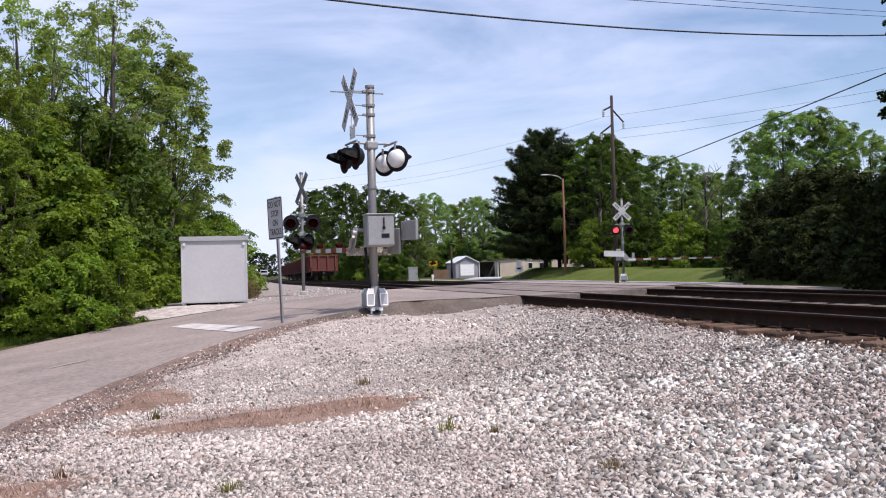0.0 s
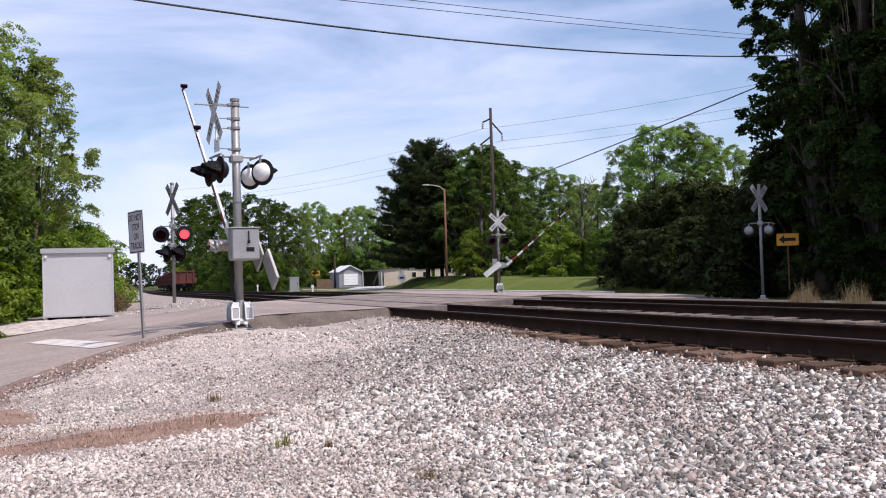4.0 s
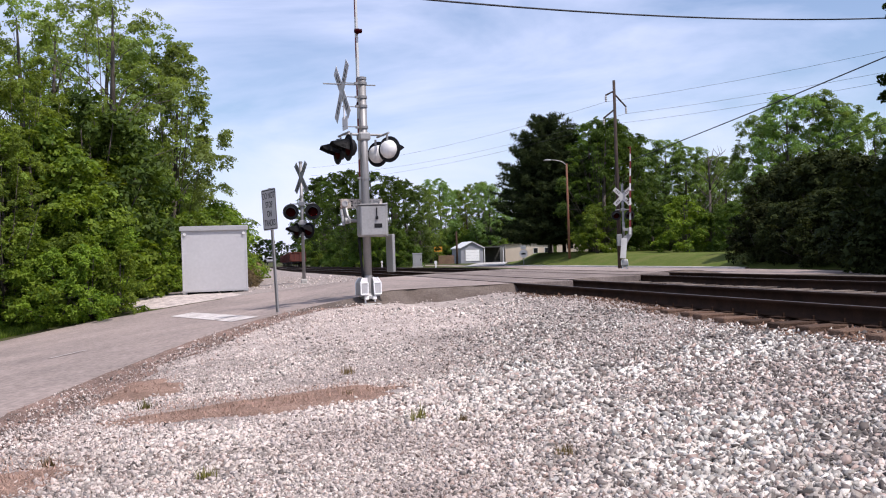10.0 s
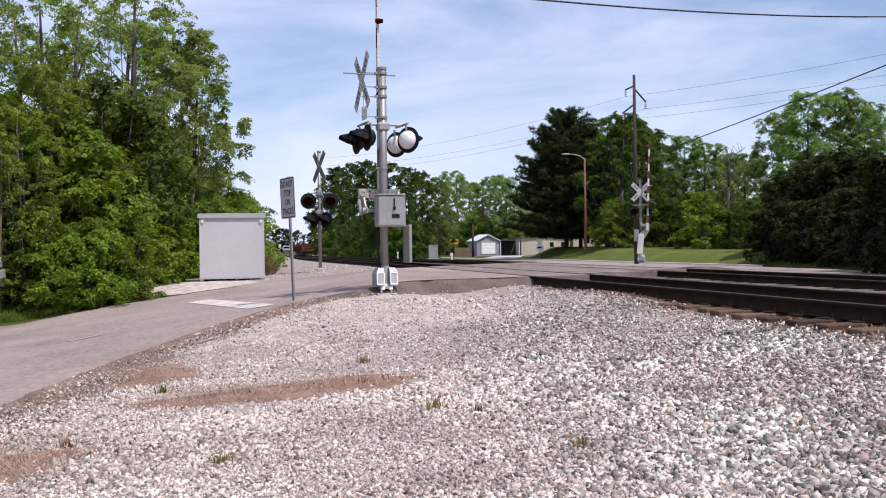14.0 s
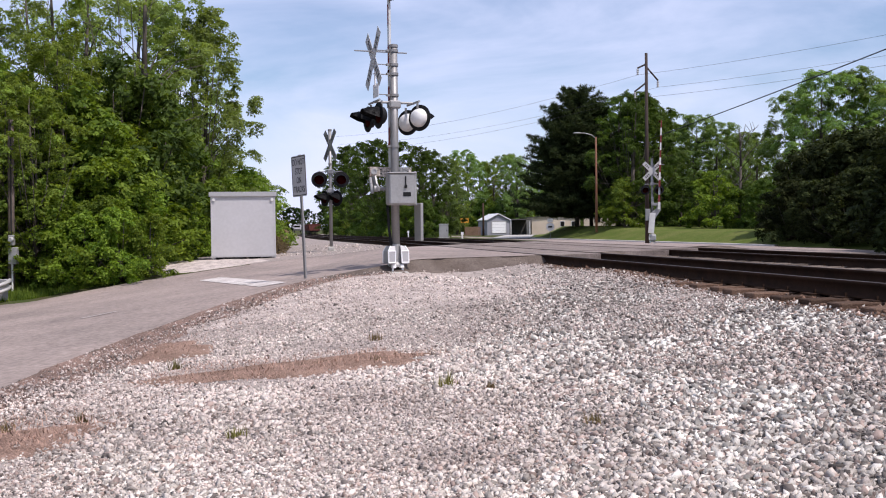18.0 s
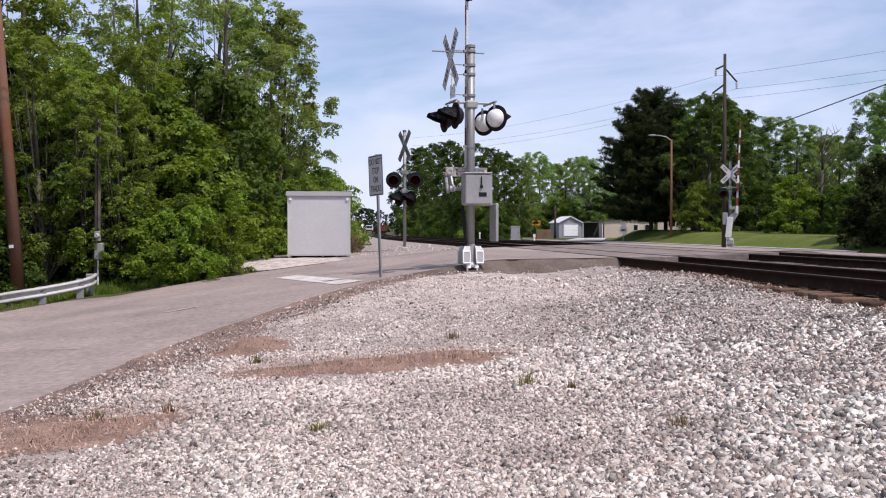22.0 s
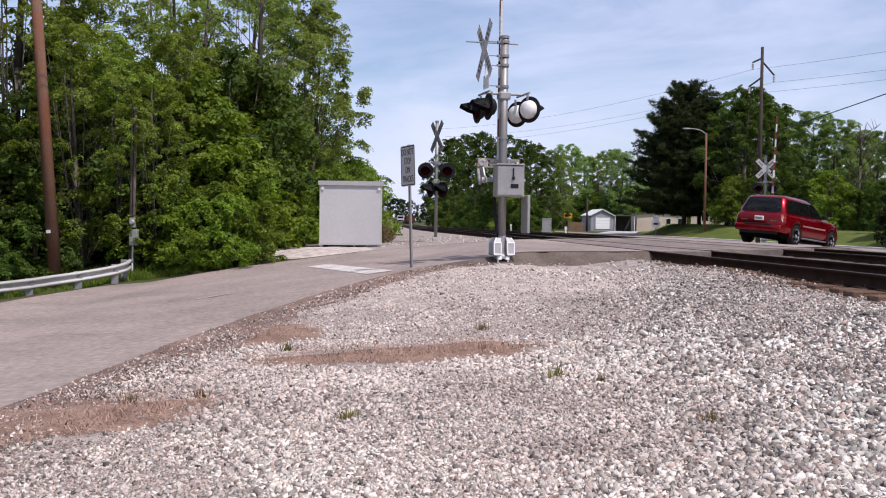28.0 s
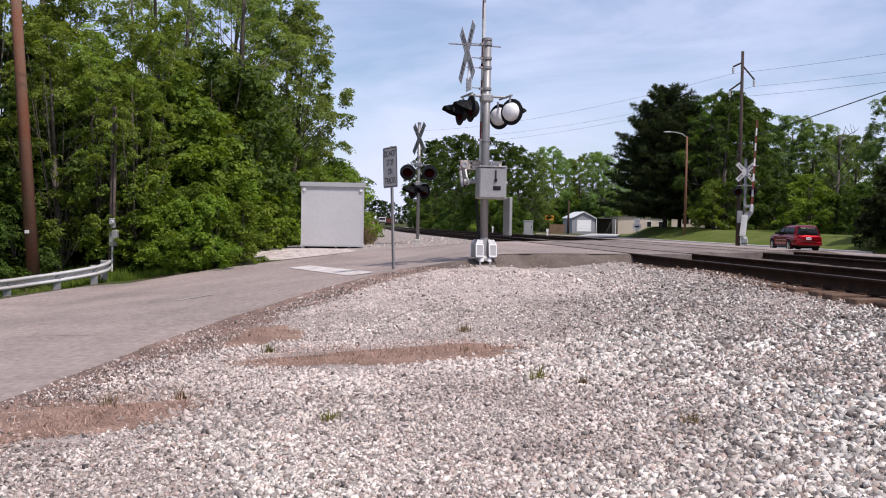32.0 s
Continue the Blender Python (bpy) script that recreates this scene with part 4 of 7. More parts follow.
def far_mast():
    """The gate mast beyond the tracks, seen from its front."""
    mast = thing("gate_signal", "grey crossing signal with a red and white gate", "crossing signal", pose(9.49, 49.2, 0.72, 0, 0, -8), "crossing signals")
    mast_base(mast, 0.17, 0.40)
    mast_pole(mast, 4.35, 0.06, (3.2, 1.9))
    crossbuck(mast, -0.12, 3.70, 12, count_plate=False, paint=M_PLATE, spread=45, long=1.22)
    bm = BM()
    tube(bm, (-0.1, -0.05, 4.0), (0.62, -0.05, 4.03), 0.02, seg=6)
    part("bracket", bm, M_STEEL, mast)
    cross_arm(mast, 3.02, 0.40)
    flasher(mast, -0.35, -0.08, 2.72, 4, True)
    flasher(mast, 0.35, -0.08, 2.72, 4)
    bm = BM()
    box(bm, -0.36, -0.10, -0.22, 0.22, 1.10, 1.72, 0.02)
    part("gate_machine", bm, M_ALU, mast, "grey steel gate machine case")
    bm = BM()
    box(bm, -0.07, 0.07, -0.20, -0.12, 1.95, 2.35, 0.01)
    part("bell", bm, M_ALU, mast)
    # turns about y; straight up at rest
    arm = part("gate_arm", far_frame(), M_ALU, mast, "counterweighted gate arm frame", at=pose(0.0, -0.28, 1.45))
    gate_boom(arm, 4.88, 0.25, 0.11, 3, 12, aside=0.31)
    bm = BM()
    plate(bm, [(-0.20, -1.0), (0.10, -1.0), (0.16, 0.05), (-0.14, 0.05)], 0.05)
    part("counterweight", bm, M_WHITE, arm, "white counterweight plate")
    return mast, arm


def far_frame():
    bm = BM()
    plate(bm, [(-0.12, -0.25), (0.14, -0.25), (0.42, 0.22), (0.42, 0.60), (0.20, 0.60), (0.20, 0.3), (-0.05, 0.1)], 0.06, Matrix.Translation((0, 0.06, 0)))
    box(bm, -0.05, 0.4, 0.0, 0.06, 0.44, 0.58, 0.01)
    return bm


def plain_mast(x, y, z, turn, h, label, lights, buck_turn, buck_y=-0.1, white=False):
    mast = thing("crossing_signal", label, "crossing signal", pose(x, y, z, 0, 0, turn), "crossing signals")
    bm = BM()
    box(bm, -0.11, 0.11, -0.11, 0.11, 0.0, 0.16, 0.03)
    box(bm, -0.20, 0.20, -0.20, 0.20, -0.5, 0.02, 0.02)
    part("mast_base", bm, M_CONCRETE, mast, "small concrete footing")
    mast_pole(mast, h, 0.058, (h - 0.5, h - 1.2), 0.1)
    crossbuck(mast, buck_y, h - 0.55, buck_turn, count_plate=False, paint=M_ALU)
    zs = sorted({l[2] for l in lights})
    for z_ in zs:
        cross_arm(mast, z_ + 0.28, 0.40 if z_ == zs[-1] else 0.16)
    for k, (lx, ly, lz, lt) in enumerate(lights):
        flasher(mast, lx, ly, lz, lt, k == 1 and not white, M_ALU if white else M_BLACK, 1.0 if white else 1.1)
    return mast


mast_near, arm_near = near_mast()
mast_far, arm_far = far_mast()
plain_mast(-4.98, 32.75, 0.80, 6, 4.28, "grey crossing signal on gravel with four dark lights", ((-0.385, -0.1, 2.53, 2), (0.385, -0.1, 2.53, 2), (-0.2, -0.12, 1.86, -58), (0.22, -0.12, 1.86, -42)), -60, -0.12)
plain_mast(17.6, 35.4, gz1(17.6, 35.4), -28, 4.6, "grey crossing signal seen from behind under trees", ((-0.45, 0.1, 2.78, 190), (0.3, 0.1, 2.78, 190)), 50, white=True)


# ---------------------------------------------------------------- signs and cabinets
def text_mesh(body, size):
    c = bpy.data.curves.new("words", "FONT")
    c.body, c.size, c.align_x, c.align_y = body, size, "CENTER", "CENTER"
    c.extrude, c.offset = 0.001, 0.0
    o = bpy.data.objects.new("words", c)
    me = bpy.data.meshes.new_from_object(o)
    bpy.data.objects.remove(o)
    return me


def tracks_sign():
    s = thing("road_sign", "white rectangular warning sign on a leaning steel post", "road sign", pose(-3.14, 17.42, 0.58, 0, -2.0, 0))
    bm = BM()
    box(bm, -0.025, 0.025, -0.012, 0.012, -0.4, 2.42)
    for k in (-1, 1):
        box(bm, k * 0.03 - 0.006, k * 0.03 + 0.006, -0.018, 0.012, -0.4, 2.42)
    part("post", bm, M_STEEL, s, "galvanised channel post", at=pose(0, 0, 0, 0, 0, -54))
    bm = BM()
    ring = []
    for cx, cz, a0 in ((0.265, 0.345, 0), (-0.265, 0.345, 90), (-0.265, -0.345, 180), (0.265, -0.345, 270)):
        ring += [(cx + 0.04 * math.cos(radians(a0 + k * 30)), cz + 0.04 * math.sin(radians(a0 + k * 30))) for k in range(4)]
    plate(bm, ring, 0.004, Matrix.Translation((0, -0.003, 0)))
    bmesh.ops.recalc_face_normals(bm, faces=bm.faces[:])
    p = part("sign_plate", bm, M_PLATE, s, "white plate with a black border", at=pose(-0.026, -0.019, 2.02, 0, 0, -54))
    bm = BM()
    for x0, x1, z0, z1 in ((-0.29, 0.29, 0.355, 0.37), (-0.29, 0.29, -0.37, -0.355), (-0.29, -0.275, -0.37, 0.37), (0.275, 0.29, -0.37, 0.37)):
        box(bm, x0, x1, -0.006, -0.004, z0, z1)
    part("border", bm, M_BLACK, p)
    for k, words in enumerate(("DO NOT", "STOP", "ON", "TRACKS")):
        me = text_mesh(words, 0.15)
        me.materials.append(M_BLACK)
        o = new("words", me)
        o.parent = p
        o.matrix_basis = pose(0, -0.006, 0.255 - 0.17 * k, 90) @ Matrix.Diagonal((0.84, 1.12, 1, 1))
    for z in (-0.3, 0.3):
        bm = BM()
        tube(bm, (0, -0.012, z), (0, -0.003, z), 0.014, seg=8)
        part("bolt", bm, M_STEEL, p)
    return s


def equipment_shed():
    s = thing("equipment_shed", "pale grey metal railway equipment shed on gravel", "shed", pose(-7.23, 29.25, 0.63, 0, 0, 13.5))
    w, d, h = 0.965, 0.98, 2.13
    bm = BM()
    box(bm, -w, w, -d, d, 0.15, h - 0.06, 0.01)
    part("body", bm, M_SHED, s, "pale grey steel walls")
    # pressed seams between the wall sheets
    for k in range(1, 6):
        x = -w + 2 * w * k / 6
        bm = BM()
        box(bm, x - 0.010, x + 0.010, -d - 0.002, -d + 0.002, 0.2, h - 0.15)
        part("wall_seam", bm, M_SHED, s)
    # black block standing in for the shade in the gap under the shed
    bm = BM()
    box(bm, -w + 0.12, w - 0.12, -d + 0.35, d - 0.2, -0.1, 0.15)
    part("underframe", bm, M_BLACK, s)
    for k in (-1, 1):
        bm = BM()
        box(bm, k * (w - 0.06) - 0.05, k * (w - 0.06) + 0.05, -d + 0.02, d - 0.02, -0.12, 0.15, 0.01)
        part("skid", bm, M_SHED2, s)
    bm = BM()
    v = [bm.verts.new(p) for p in ((-w - 0.05, -d - 0.06, h - 0.14), (w + 0.05, -d - 0.06, h - 0.14), (w + 0.05, d + 0.06, h - 0.10), (-w - 0.05, d + 0.06, h - 0.10))]
    v2 = [bm.verts.new((p.co.x, p.co.y, p.co.z + 0.13 + (0.05 if p.co.y > 0 else 0))) for p in v]
    bm.faces.new(list(reversed(v)))
    bm.faces.new(v2)
    for i in range(4):
        bm.faces.new((v[i], v[(i + 1) % 4], v2[(i + 1) % 4], v2[i]))
    part("roof", bm, M_SHED2, s, "grey flat roof with a folded lip")
    for x in (-w + 0.02, w - 0.02):
        bm = BM()
        box(bm, x - 0.025, x + 0.025, -d - 0.014, -d, 0.1, h - 0.14, 0.004)
        part("corner_trim", bm, M_SHED, s)
    for x in (-w + 0.09, w - 0.09):
        bm = BM()
        tube(bm, (x, -d - 0.05, h - 0.24), (x, -d, h - 0.24), 0.045, seg=12)
        part("lifting_eye", bm, M_WHITE, s)
    bm = BM()
    box(bm, -w - 0.02, w + 0.02, -d - 0.02, -d - 0.002, 0.13, 0.18)
    part("sill", bm, M_SHED2, s)
    return s


def cabinet(x, y, w, d, h, turn, label):
    c = thing("trackside_cabinet", label, "cabinet", pose(x, y, gz1(x, y), 0, 0, turn))
    bm = BM()
    box(bm, -w / 2, w / 2, -d / 2, d / 2, 0.08, h, 0.02)
    part("body", bm, M_ALU, c)
    bm = BM()
    box(bm, -w / 2 - 0.04, w / 2 + 0.04, -d / 2 - 0.04, d / 2 + 0.04, h, h + 0.07, 0.01)
    part("lid", bm, M_SHED2, c)
    bm = BM()
    box(bm, -w / 2 - 0.1, w / 2 + 0.1, -d / 2 - 0.1, d / 2 + 0.1, -0.3, 0.09)
    part("plinth", bm, M_CONCRETE, c)
    bm = BM()
    box(bm, w * 0.3, w * 0.36, -d / 2 - 0.03, -d / 2, h * 0.5, h * 0.62)
    part("handle", bm, M_BLACK, c)


tracks_sign()
equipment_shed()

M_YELLOW = material("yellow_sign_sheeting", (0.66, 0.30, 0.02), 0.55, vary=0.06, scale=10)


def arrow_sign(x, y, z, turn, s=1.0, label="yellow sign with a large black arrow on a thin post"):
    t = thing("arrow_sign", label, "road sign", pose(x, y, z, 0, 0, turn), "arrow signs")
    bm = BM()
    box(bm, -0.025, 0.025, 0.0, 0.03, -0.3, 2.1 * s)
    part("post", bm, M_POLE, t)
    bm = BM()
    box(bm, -0.46 * s, 0.46 * s, -0.008, 0.0, 1.66 * s, 2.20 * s, 0.02)
    p = part("sign_plate", bm, M_YELLOW, t, "yellow plate")
    bm = BM()
    zc = 1.93 * s
    plate(bm, [(-0.36 * s, zc), (-0.14 * s, zc + 0.2 * s), (-0.14 * s, zc + 0.07 * s), (0.34 * s, zc + 0.07 * s), (0.34 * s, zc - 0.07 * s), (-0.14 * s, zc - 0.07 * s), (-0.14 * s, zc - 0.2 * s)], 0.003, Matrix.Translation((0, -0.013, 0)))
    part("arrow", bm, M_BLACK, p, "black arrow")


# ---------------------------------------------------------------- poles, lamp and wires
def wire(name, pts, r, sag, label, group=""):
    """A hanging wire from post to post."""
    verts, faces, seg = [], [], 5
    line = []
    for a, b in zip(pts, pts[1:]):
        a, b = Vector(a), Vector(b)
        for k in range(24):
            t = k / 24
            line.append(a.lerp(b, t) - Vector((0, 0, 4 * sag * t * (1 - t))))
    line.append(Vector(pts[-1]))
    for i, p in enumerate(line):
        d = (line[min(i + 1, len(line) - 1)] - line[max(i - 1, 0)]).normalized()
        s = d.cross(Vector((0, 0, 1))).normalized()
        n = s.cross(d)
        for k in range(seg):
            q = p + (s * math.cos(6.283 * k / seg) + n * math.sin(6.283 * k / seg)) * r
            verts.append(q)
    for i in range(len(line) - 1):
        for k in range(seg):
            faces.append((i * seg + k, i * seg + (k + 1) % seg, (i + 1) * seg + (k + 1) % seg, (i + 1) * seg + k))
    return tagged(new(name, raw_mesh(name, [tuple(v) for v in verts], faces, M_CABLE)), label, "wire", group)


def utility_pole(x, y, h, r, label, z=None, arms=(), wood=M_POLE):
    t = thing("utility_pole", label, "utility pole", pose(x, y, gz1(x, y) if z is None else z))
    bm = BM()
    tube(bm, (0, 0, -0.6), (0, 0, h), r, r * 0.62, 16)
    part("pole", bm, wood, t, "brown wooden pole", True)
    for a in arms:
        bm = BM()
        tube(bm, a[0], a[1], 0.07, seg=8)
        part("cross_arm", bm, wood, t)
        for q in a[2]:
            bm = BM()
            lathe(bm, [(0.05, -0.55), (0.11, -0.5), (0.06, -0.4), (0.11, -0.32), (0.06, -0.22), (0.11, -0.14), (0.03, 0.0)], 10, Matrix.Translation(q))
            part("insulator", bm, M_SHED2, t)
    return t


def street_lamp(x, y, h, z):
    t = thing("street_lamp", "wooden street lamp pole with a curved arm", "street lamp", pose(x, y, z))
    bm = BM()
    tube(bm, (0, 0, -0.5), (0, 0, h), 0.14, 0.10, 12)
    part("pole", bm, M_POLE, t, "", True)
    bm = BM()
    p = [Vector((0, 0, h - 0.15)), Vector((-0.5, 0, h + 0.25)), Vector((-1.2, 0, h + 0.42)), Vector((-1.6, 0, h + 0.45))]
    for a, b in zip(p, p[1:]):
        tube(bm, a, b, 0.05, seg=8)
    part("lamp_arm", bm, M_STEEL, t)
    bm = BM()
    lathe(bm, [(0.03, -0.45), (0.14, -0.3), (0.16, 0.0), (0.13, 0.3), (0.03, 0.42)], 12, Matrix.Translation((-2.0, 0, h + 0.45)) @ Matrix.Rotation(radians(90), 4, "Y") @ Matrix.Diagonal((0.6, 1, 1, 1)))
    part("lamp_head", bm, M_ALU, t, "pale lamp head", True)


M_BEAM = material("weathered_galvanised_beam", (0.50, 0.49, 0.47), 0.5, metal=0.3, vary=0.15, scale=8, second=(0.36, 0.33, 0.30))


def guard_rail():
    line = spline([(-22.0, 4.0, -0.45), (-17.5, 11.5, -0.33), (-14.6, 16.3, -0.2), (-12.92, 19.35, -0.08), (-12.32, 20.65, 0.02), (-11.97, 21.31, 0.09), (-11.58, 21.98, 0.19), (-11.42, 22.35, 0.27), (-11.5, 22.75, 0.33)], 8)
    g = thing("guardrail", "galvanised steel guardrail with a curved end beside the road", "guardrail")
    prof = [(-0.02, 0.13), (0.035, 0.115), (0.05, 0.085), (0.04, 0.055), (-0.03, 0.03), (-0.03, -0.03), (0.04, -0.055), (0.05, -0.085), (0.035, -0.115), (-0.02, -0.13)]
    verts, faces = [], []
    for i, p in enumerate(line):
        d = (line[min(i + 1, len(line) - 1)] - line[max(i - 1, 0)]).normalized()
        s = Vector((d.y, -d.x, 0)).normalized()
        for o, z in prof:
            verts.append((p.x + s.x * o, p.y + s.y * o, p.z + z))
    n = len(prof)
    for i in range(len(line) - 1):
        for k in range(n - 1):
            faces.append((i * n + k, i * n + k + 1, (i + 1) * n + k + 1, (i + 1) * n + k))
    r = new("rail_beam", raw_mesh("rail_beam", verts, faces, M_BEAM))
    r.parent = g
    for i in range(4, len(line), 12):
        p = line[i]
        bm = BM()
        box(bm, -0.24, -0.06, -0.08, 0.08, -0.9, 0.11, 0.01)
        part("post", bm, M_STEEL, g, at=pose(p.x, p.y, p.z, 0, 0, 30))
    return g


guard_rail()
POLE_L = (-13.2, 22.1)
pole_near = utility_pole(*POLE_L, 11.5, 0.17, "tall brown wooden utility pole behind the guardrail", arms=(((-0.9, 0.3, 10.9), (0.9, -0.3, 10.9), ()),))
pole_near.matrix_basis = pose(*POLE_L, gz1(*POLE_L), 0, -4.2, 0)
bm = BM()
box(bm, -0.05, 0.05, -0.185, -0.15, 1.35, 1.43)
part("tag", bm, M_WHITE, pole_near, "small white tag")


def meter_pole():
    x, y = -12.1, 24.0
    t = thing("meter_pole", "thin grey wooden pole with an electric meter box", "utility pole", pose(x, y, gz1(x, y), 0, 1.0, 0))
    bm = BM()
    tube(bm, (0, 0, -0.4), (0, 0, 4.5), 0.095, 0.07, 12)
    part("pole", bm, material("grey_pole_wood", (0.15, 0.115, 0.095), 0.9, vary=0.3, scale=14, bump=0.4), t, "", True)
    bm = BM()
    box(bm, 0.02, 0.24, -0.22, -0.07, 0.72, 1.16, 0.015)
    part("switch_box", bm, M_ALU, t, "grey switch box")
    bm = BM()
    box(bm, 0.0, 0.15, -0.2, -0.07, 1.21, 1.48, 0.015)
    part("meter_box", bm, M_ALU, t)
    bm = BM()
    lathe(bm, [(0.075, 0.0), (0.07, 0.05), (0.05, 0.08)], 14, Matrix.Translation((0.10, -0.2, 1.36)) @ Matrix.Rotation(radians(90), 4, "X"))
    part("meter_glass", bm, M_SHED2, t)
    bm = BM()
    tube(bm, (0.09, -0.13, -0.1), (0.09, -0.13, 0.72), 0.025, seg=8)
    part("conduit", bm, M_WHITE, t)
    bm = BM()
    tube(bm, (0.06, -0.10, 1.46), (0.03, -0.09, 4.4), 0.012, seg=8)
    part("cable", bm, M_CABLE, t)


meter_pole()

PX, PY = 14.72, 78.5
PZ = gz1(PX, PY)
H0 = 15.95 - PZ
utility_pole(PX, PY, H0, 0.19, "tall dark wooden power pole with staggered arms", arms=(
    ((0.0, 0, H0 - 0.9), (-0.75, 0, H0 - 1.25), ((-0.72, 0, H0 - 1.25),)),
    ((0.0, 0, H0 - 1.15), (0.98, 0, H0 - 2.3), ((0.95, 0, H0 - 2.3),)),
    ((0.0, 0, H0 - 2.45), (-1.0, 0, H0 - 3.2), ((-0.95, 0, H0 - 3.2),))), wood=material("dark_pole_wood", (0.05, 0.033, 0.026), 0.9, vary=0.3, scale=14))
for dx, zt in ((-0.72, 1.8), (0.95, 2.85), (-0.95, 3.75)):
    pts = []
    for run, lift in ((-58, 0.6), (0, 0.0), (62, 0.3)):
        pts.append((PX + dx - 0.55 * run, PY + 0.835 * run, 15.95 - zt + lift))
    wire("power_line", pts, 0.010, 1.0, "thin power line strung beyond the tracks", "power lines")
wire("thick_cable", [(-13.35, 22.1, 9.75), (42, 60.5, 17.0)], 0.035, 1.7, "thick black cable sagging over the crossing", "cables over the crossing")
for k, dz in enumerate((0.0, 0.45)):
    wire("thin_cable", [(-13, 19, 9.1 - dz * 0.6), (40.2, 65.2, 18.4 - dz * 0.6)], 0.014, 0.35, "thin wire high over the crossing", "cables over the crossing")
wire("service_cable", [(19.5, 112, 11.2), (42.8, 16.7, 18.7)], 0.05, 0.5, "black service cable rising over the road")
wire("service_cable", [(30.5, 92, 8.5), (55.4, 26, 21.7)], 0.028, 0.5, "thin black service cable under the trees")
street_lamp(13.35, 100, 9.7, 1.35)

# ---------------------------------------------------------------- beyond the tracks
def lawn():
    ks, vs = np.concatenate([np.arange(0, 8, 0.6), np.arange(8, 58, 2.0)]), np.arange(44, 166, 2.0)
    K, V = np.meshgrid(ks, vs, indexing="ij")
    U = lawn_edge(V) + K
    X, Y = U * NU[0] + V * NV[0], U * NU[1] + V * NV[1]
    Z = gz(X, Y) + 0.03
    n = len(vs)
    idx = np.arange(len(ks) * n).reshape(len(ks), n)
    f = np.stack([idx[:-1, :-1], idx[1:, :-1], idx[1:, 1:], idx[:-1, 1:]], -1).reshape(-1, 4)
    me = raw_mesh("lawn", np.stack([X, Y, Z], -1).reshape(-1, 3), f, M_LAWN)
    me.polygons.foreach_set("use_smooth", [True] * len(f))
    tagged(new("lawn", me), "mown green lawn rising gently behind the road", "lawn", kind="structure")
    # kerb with an upright face and a flat top
    verts, faces = [], []
    line = [57 + 1.9 * i for i in range(30)]
    for v in line:
        e = float(lawn_edge(v))
        for du, dz in ((-0.32, -0.1), (-0.30, 0.13), (0.02, 0.14), (0.04, -0.1)):
            x, y = xy(e + du, v)
            verts.append((x, y, gz1(*xy(e, v)) + dz))
    for i in range(len(line) - 1):
        for k in range(3):
            faces.append((i * 4 + k, i * 4 + k + 1, i * 4 + k + 5, i * 4 + k + 4))
    tagged(new("kerb", raw_mesh("kerb", verts, faces, M_KERB)), "pale concrete kerb along the lawn", "kerb", kind="structure")


# Concrete lightened in colour for the sun on the kerb.
M_KERB = material("sunlit_concrete", (0.62, 0.57, 0.52), 0.9, vary=0.15, scale=14, second=(0.5, 0.46, 0.42), spec=0.1)
lawn()
M_SIDING = material("grey_siding", (0.30, 0.30, 0.33), 0.7, vary=0.08, scale=6)
M_BEIGE = material("beige_siding", (0.60, 0.50, 0.40), 0.75, vary=0.08, scale=6)
M_ROOFW = material("white_metal_roof", (0.74, 0.74, 0.74), 0.45, vary=0.05, scale=6)
M_ROOFD = material("dark_shingles", (0.10, 0.095, 0.09), 0.9, vary=0.25, scale=10)
M_FENCE = material("brown_fence_board", (0.22, 0.135, 0.085), 0.9, vary=0.3, scale=10)
M_DARK = material("dark_glass", (0.012, 0.013, 0.015), 0.08, vary=0.1)


def gabled(name, label, x, y, z, turn, w, d, eave, ridge, wall, roof):
    """A small house with its gable towards -y."""
    t = thing(name, label, "building", pose(x, y, z, 0, 0, turn))
    bm = BM()
    plate(bm, [(-w / 2, -0.6), (w / 2, -0.6), (w / 2, eave), (0, ridge), (-w / 2, eave)], d)
    part("wall", bm, wall, t)
    for s in (-1, 1):
        bm = BM()
        o = 0.22
        sl = (ridge - eave) / (w / 2)
        plate(bm, [(0, ridge + 0.02), (s * (w / 2 + o), eave - o * sl + 0.02), (s * (w / 2 + o), eave - o * sl + 0.16), (0, ridge + 0.17)], d + 0.6, Matrix.Translation((0, -0.3, 0)))
        part("roof", bm, roof, t)
    return t


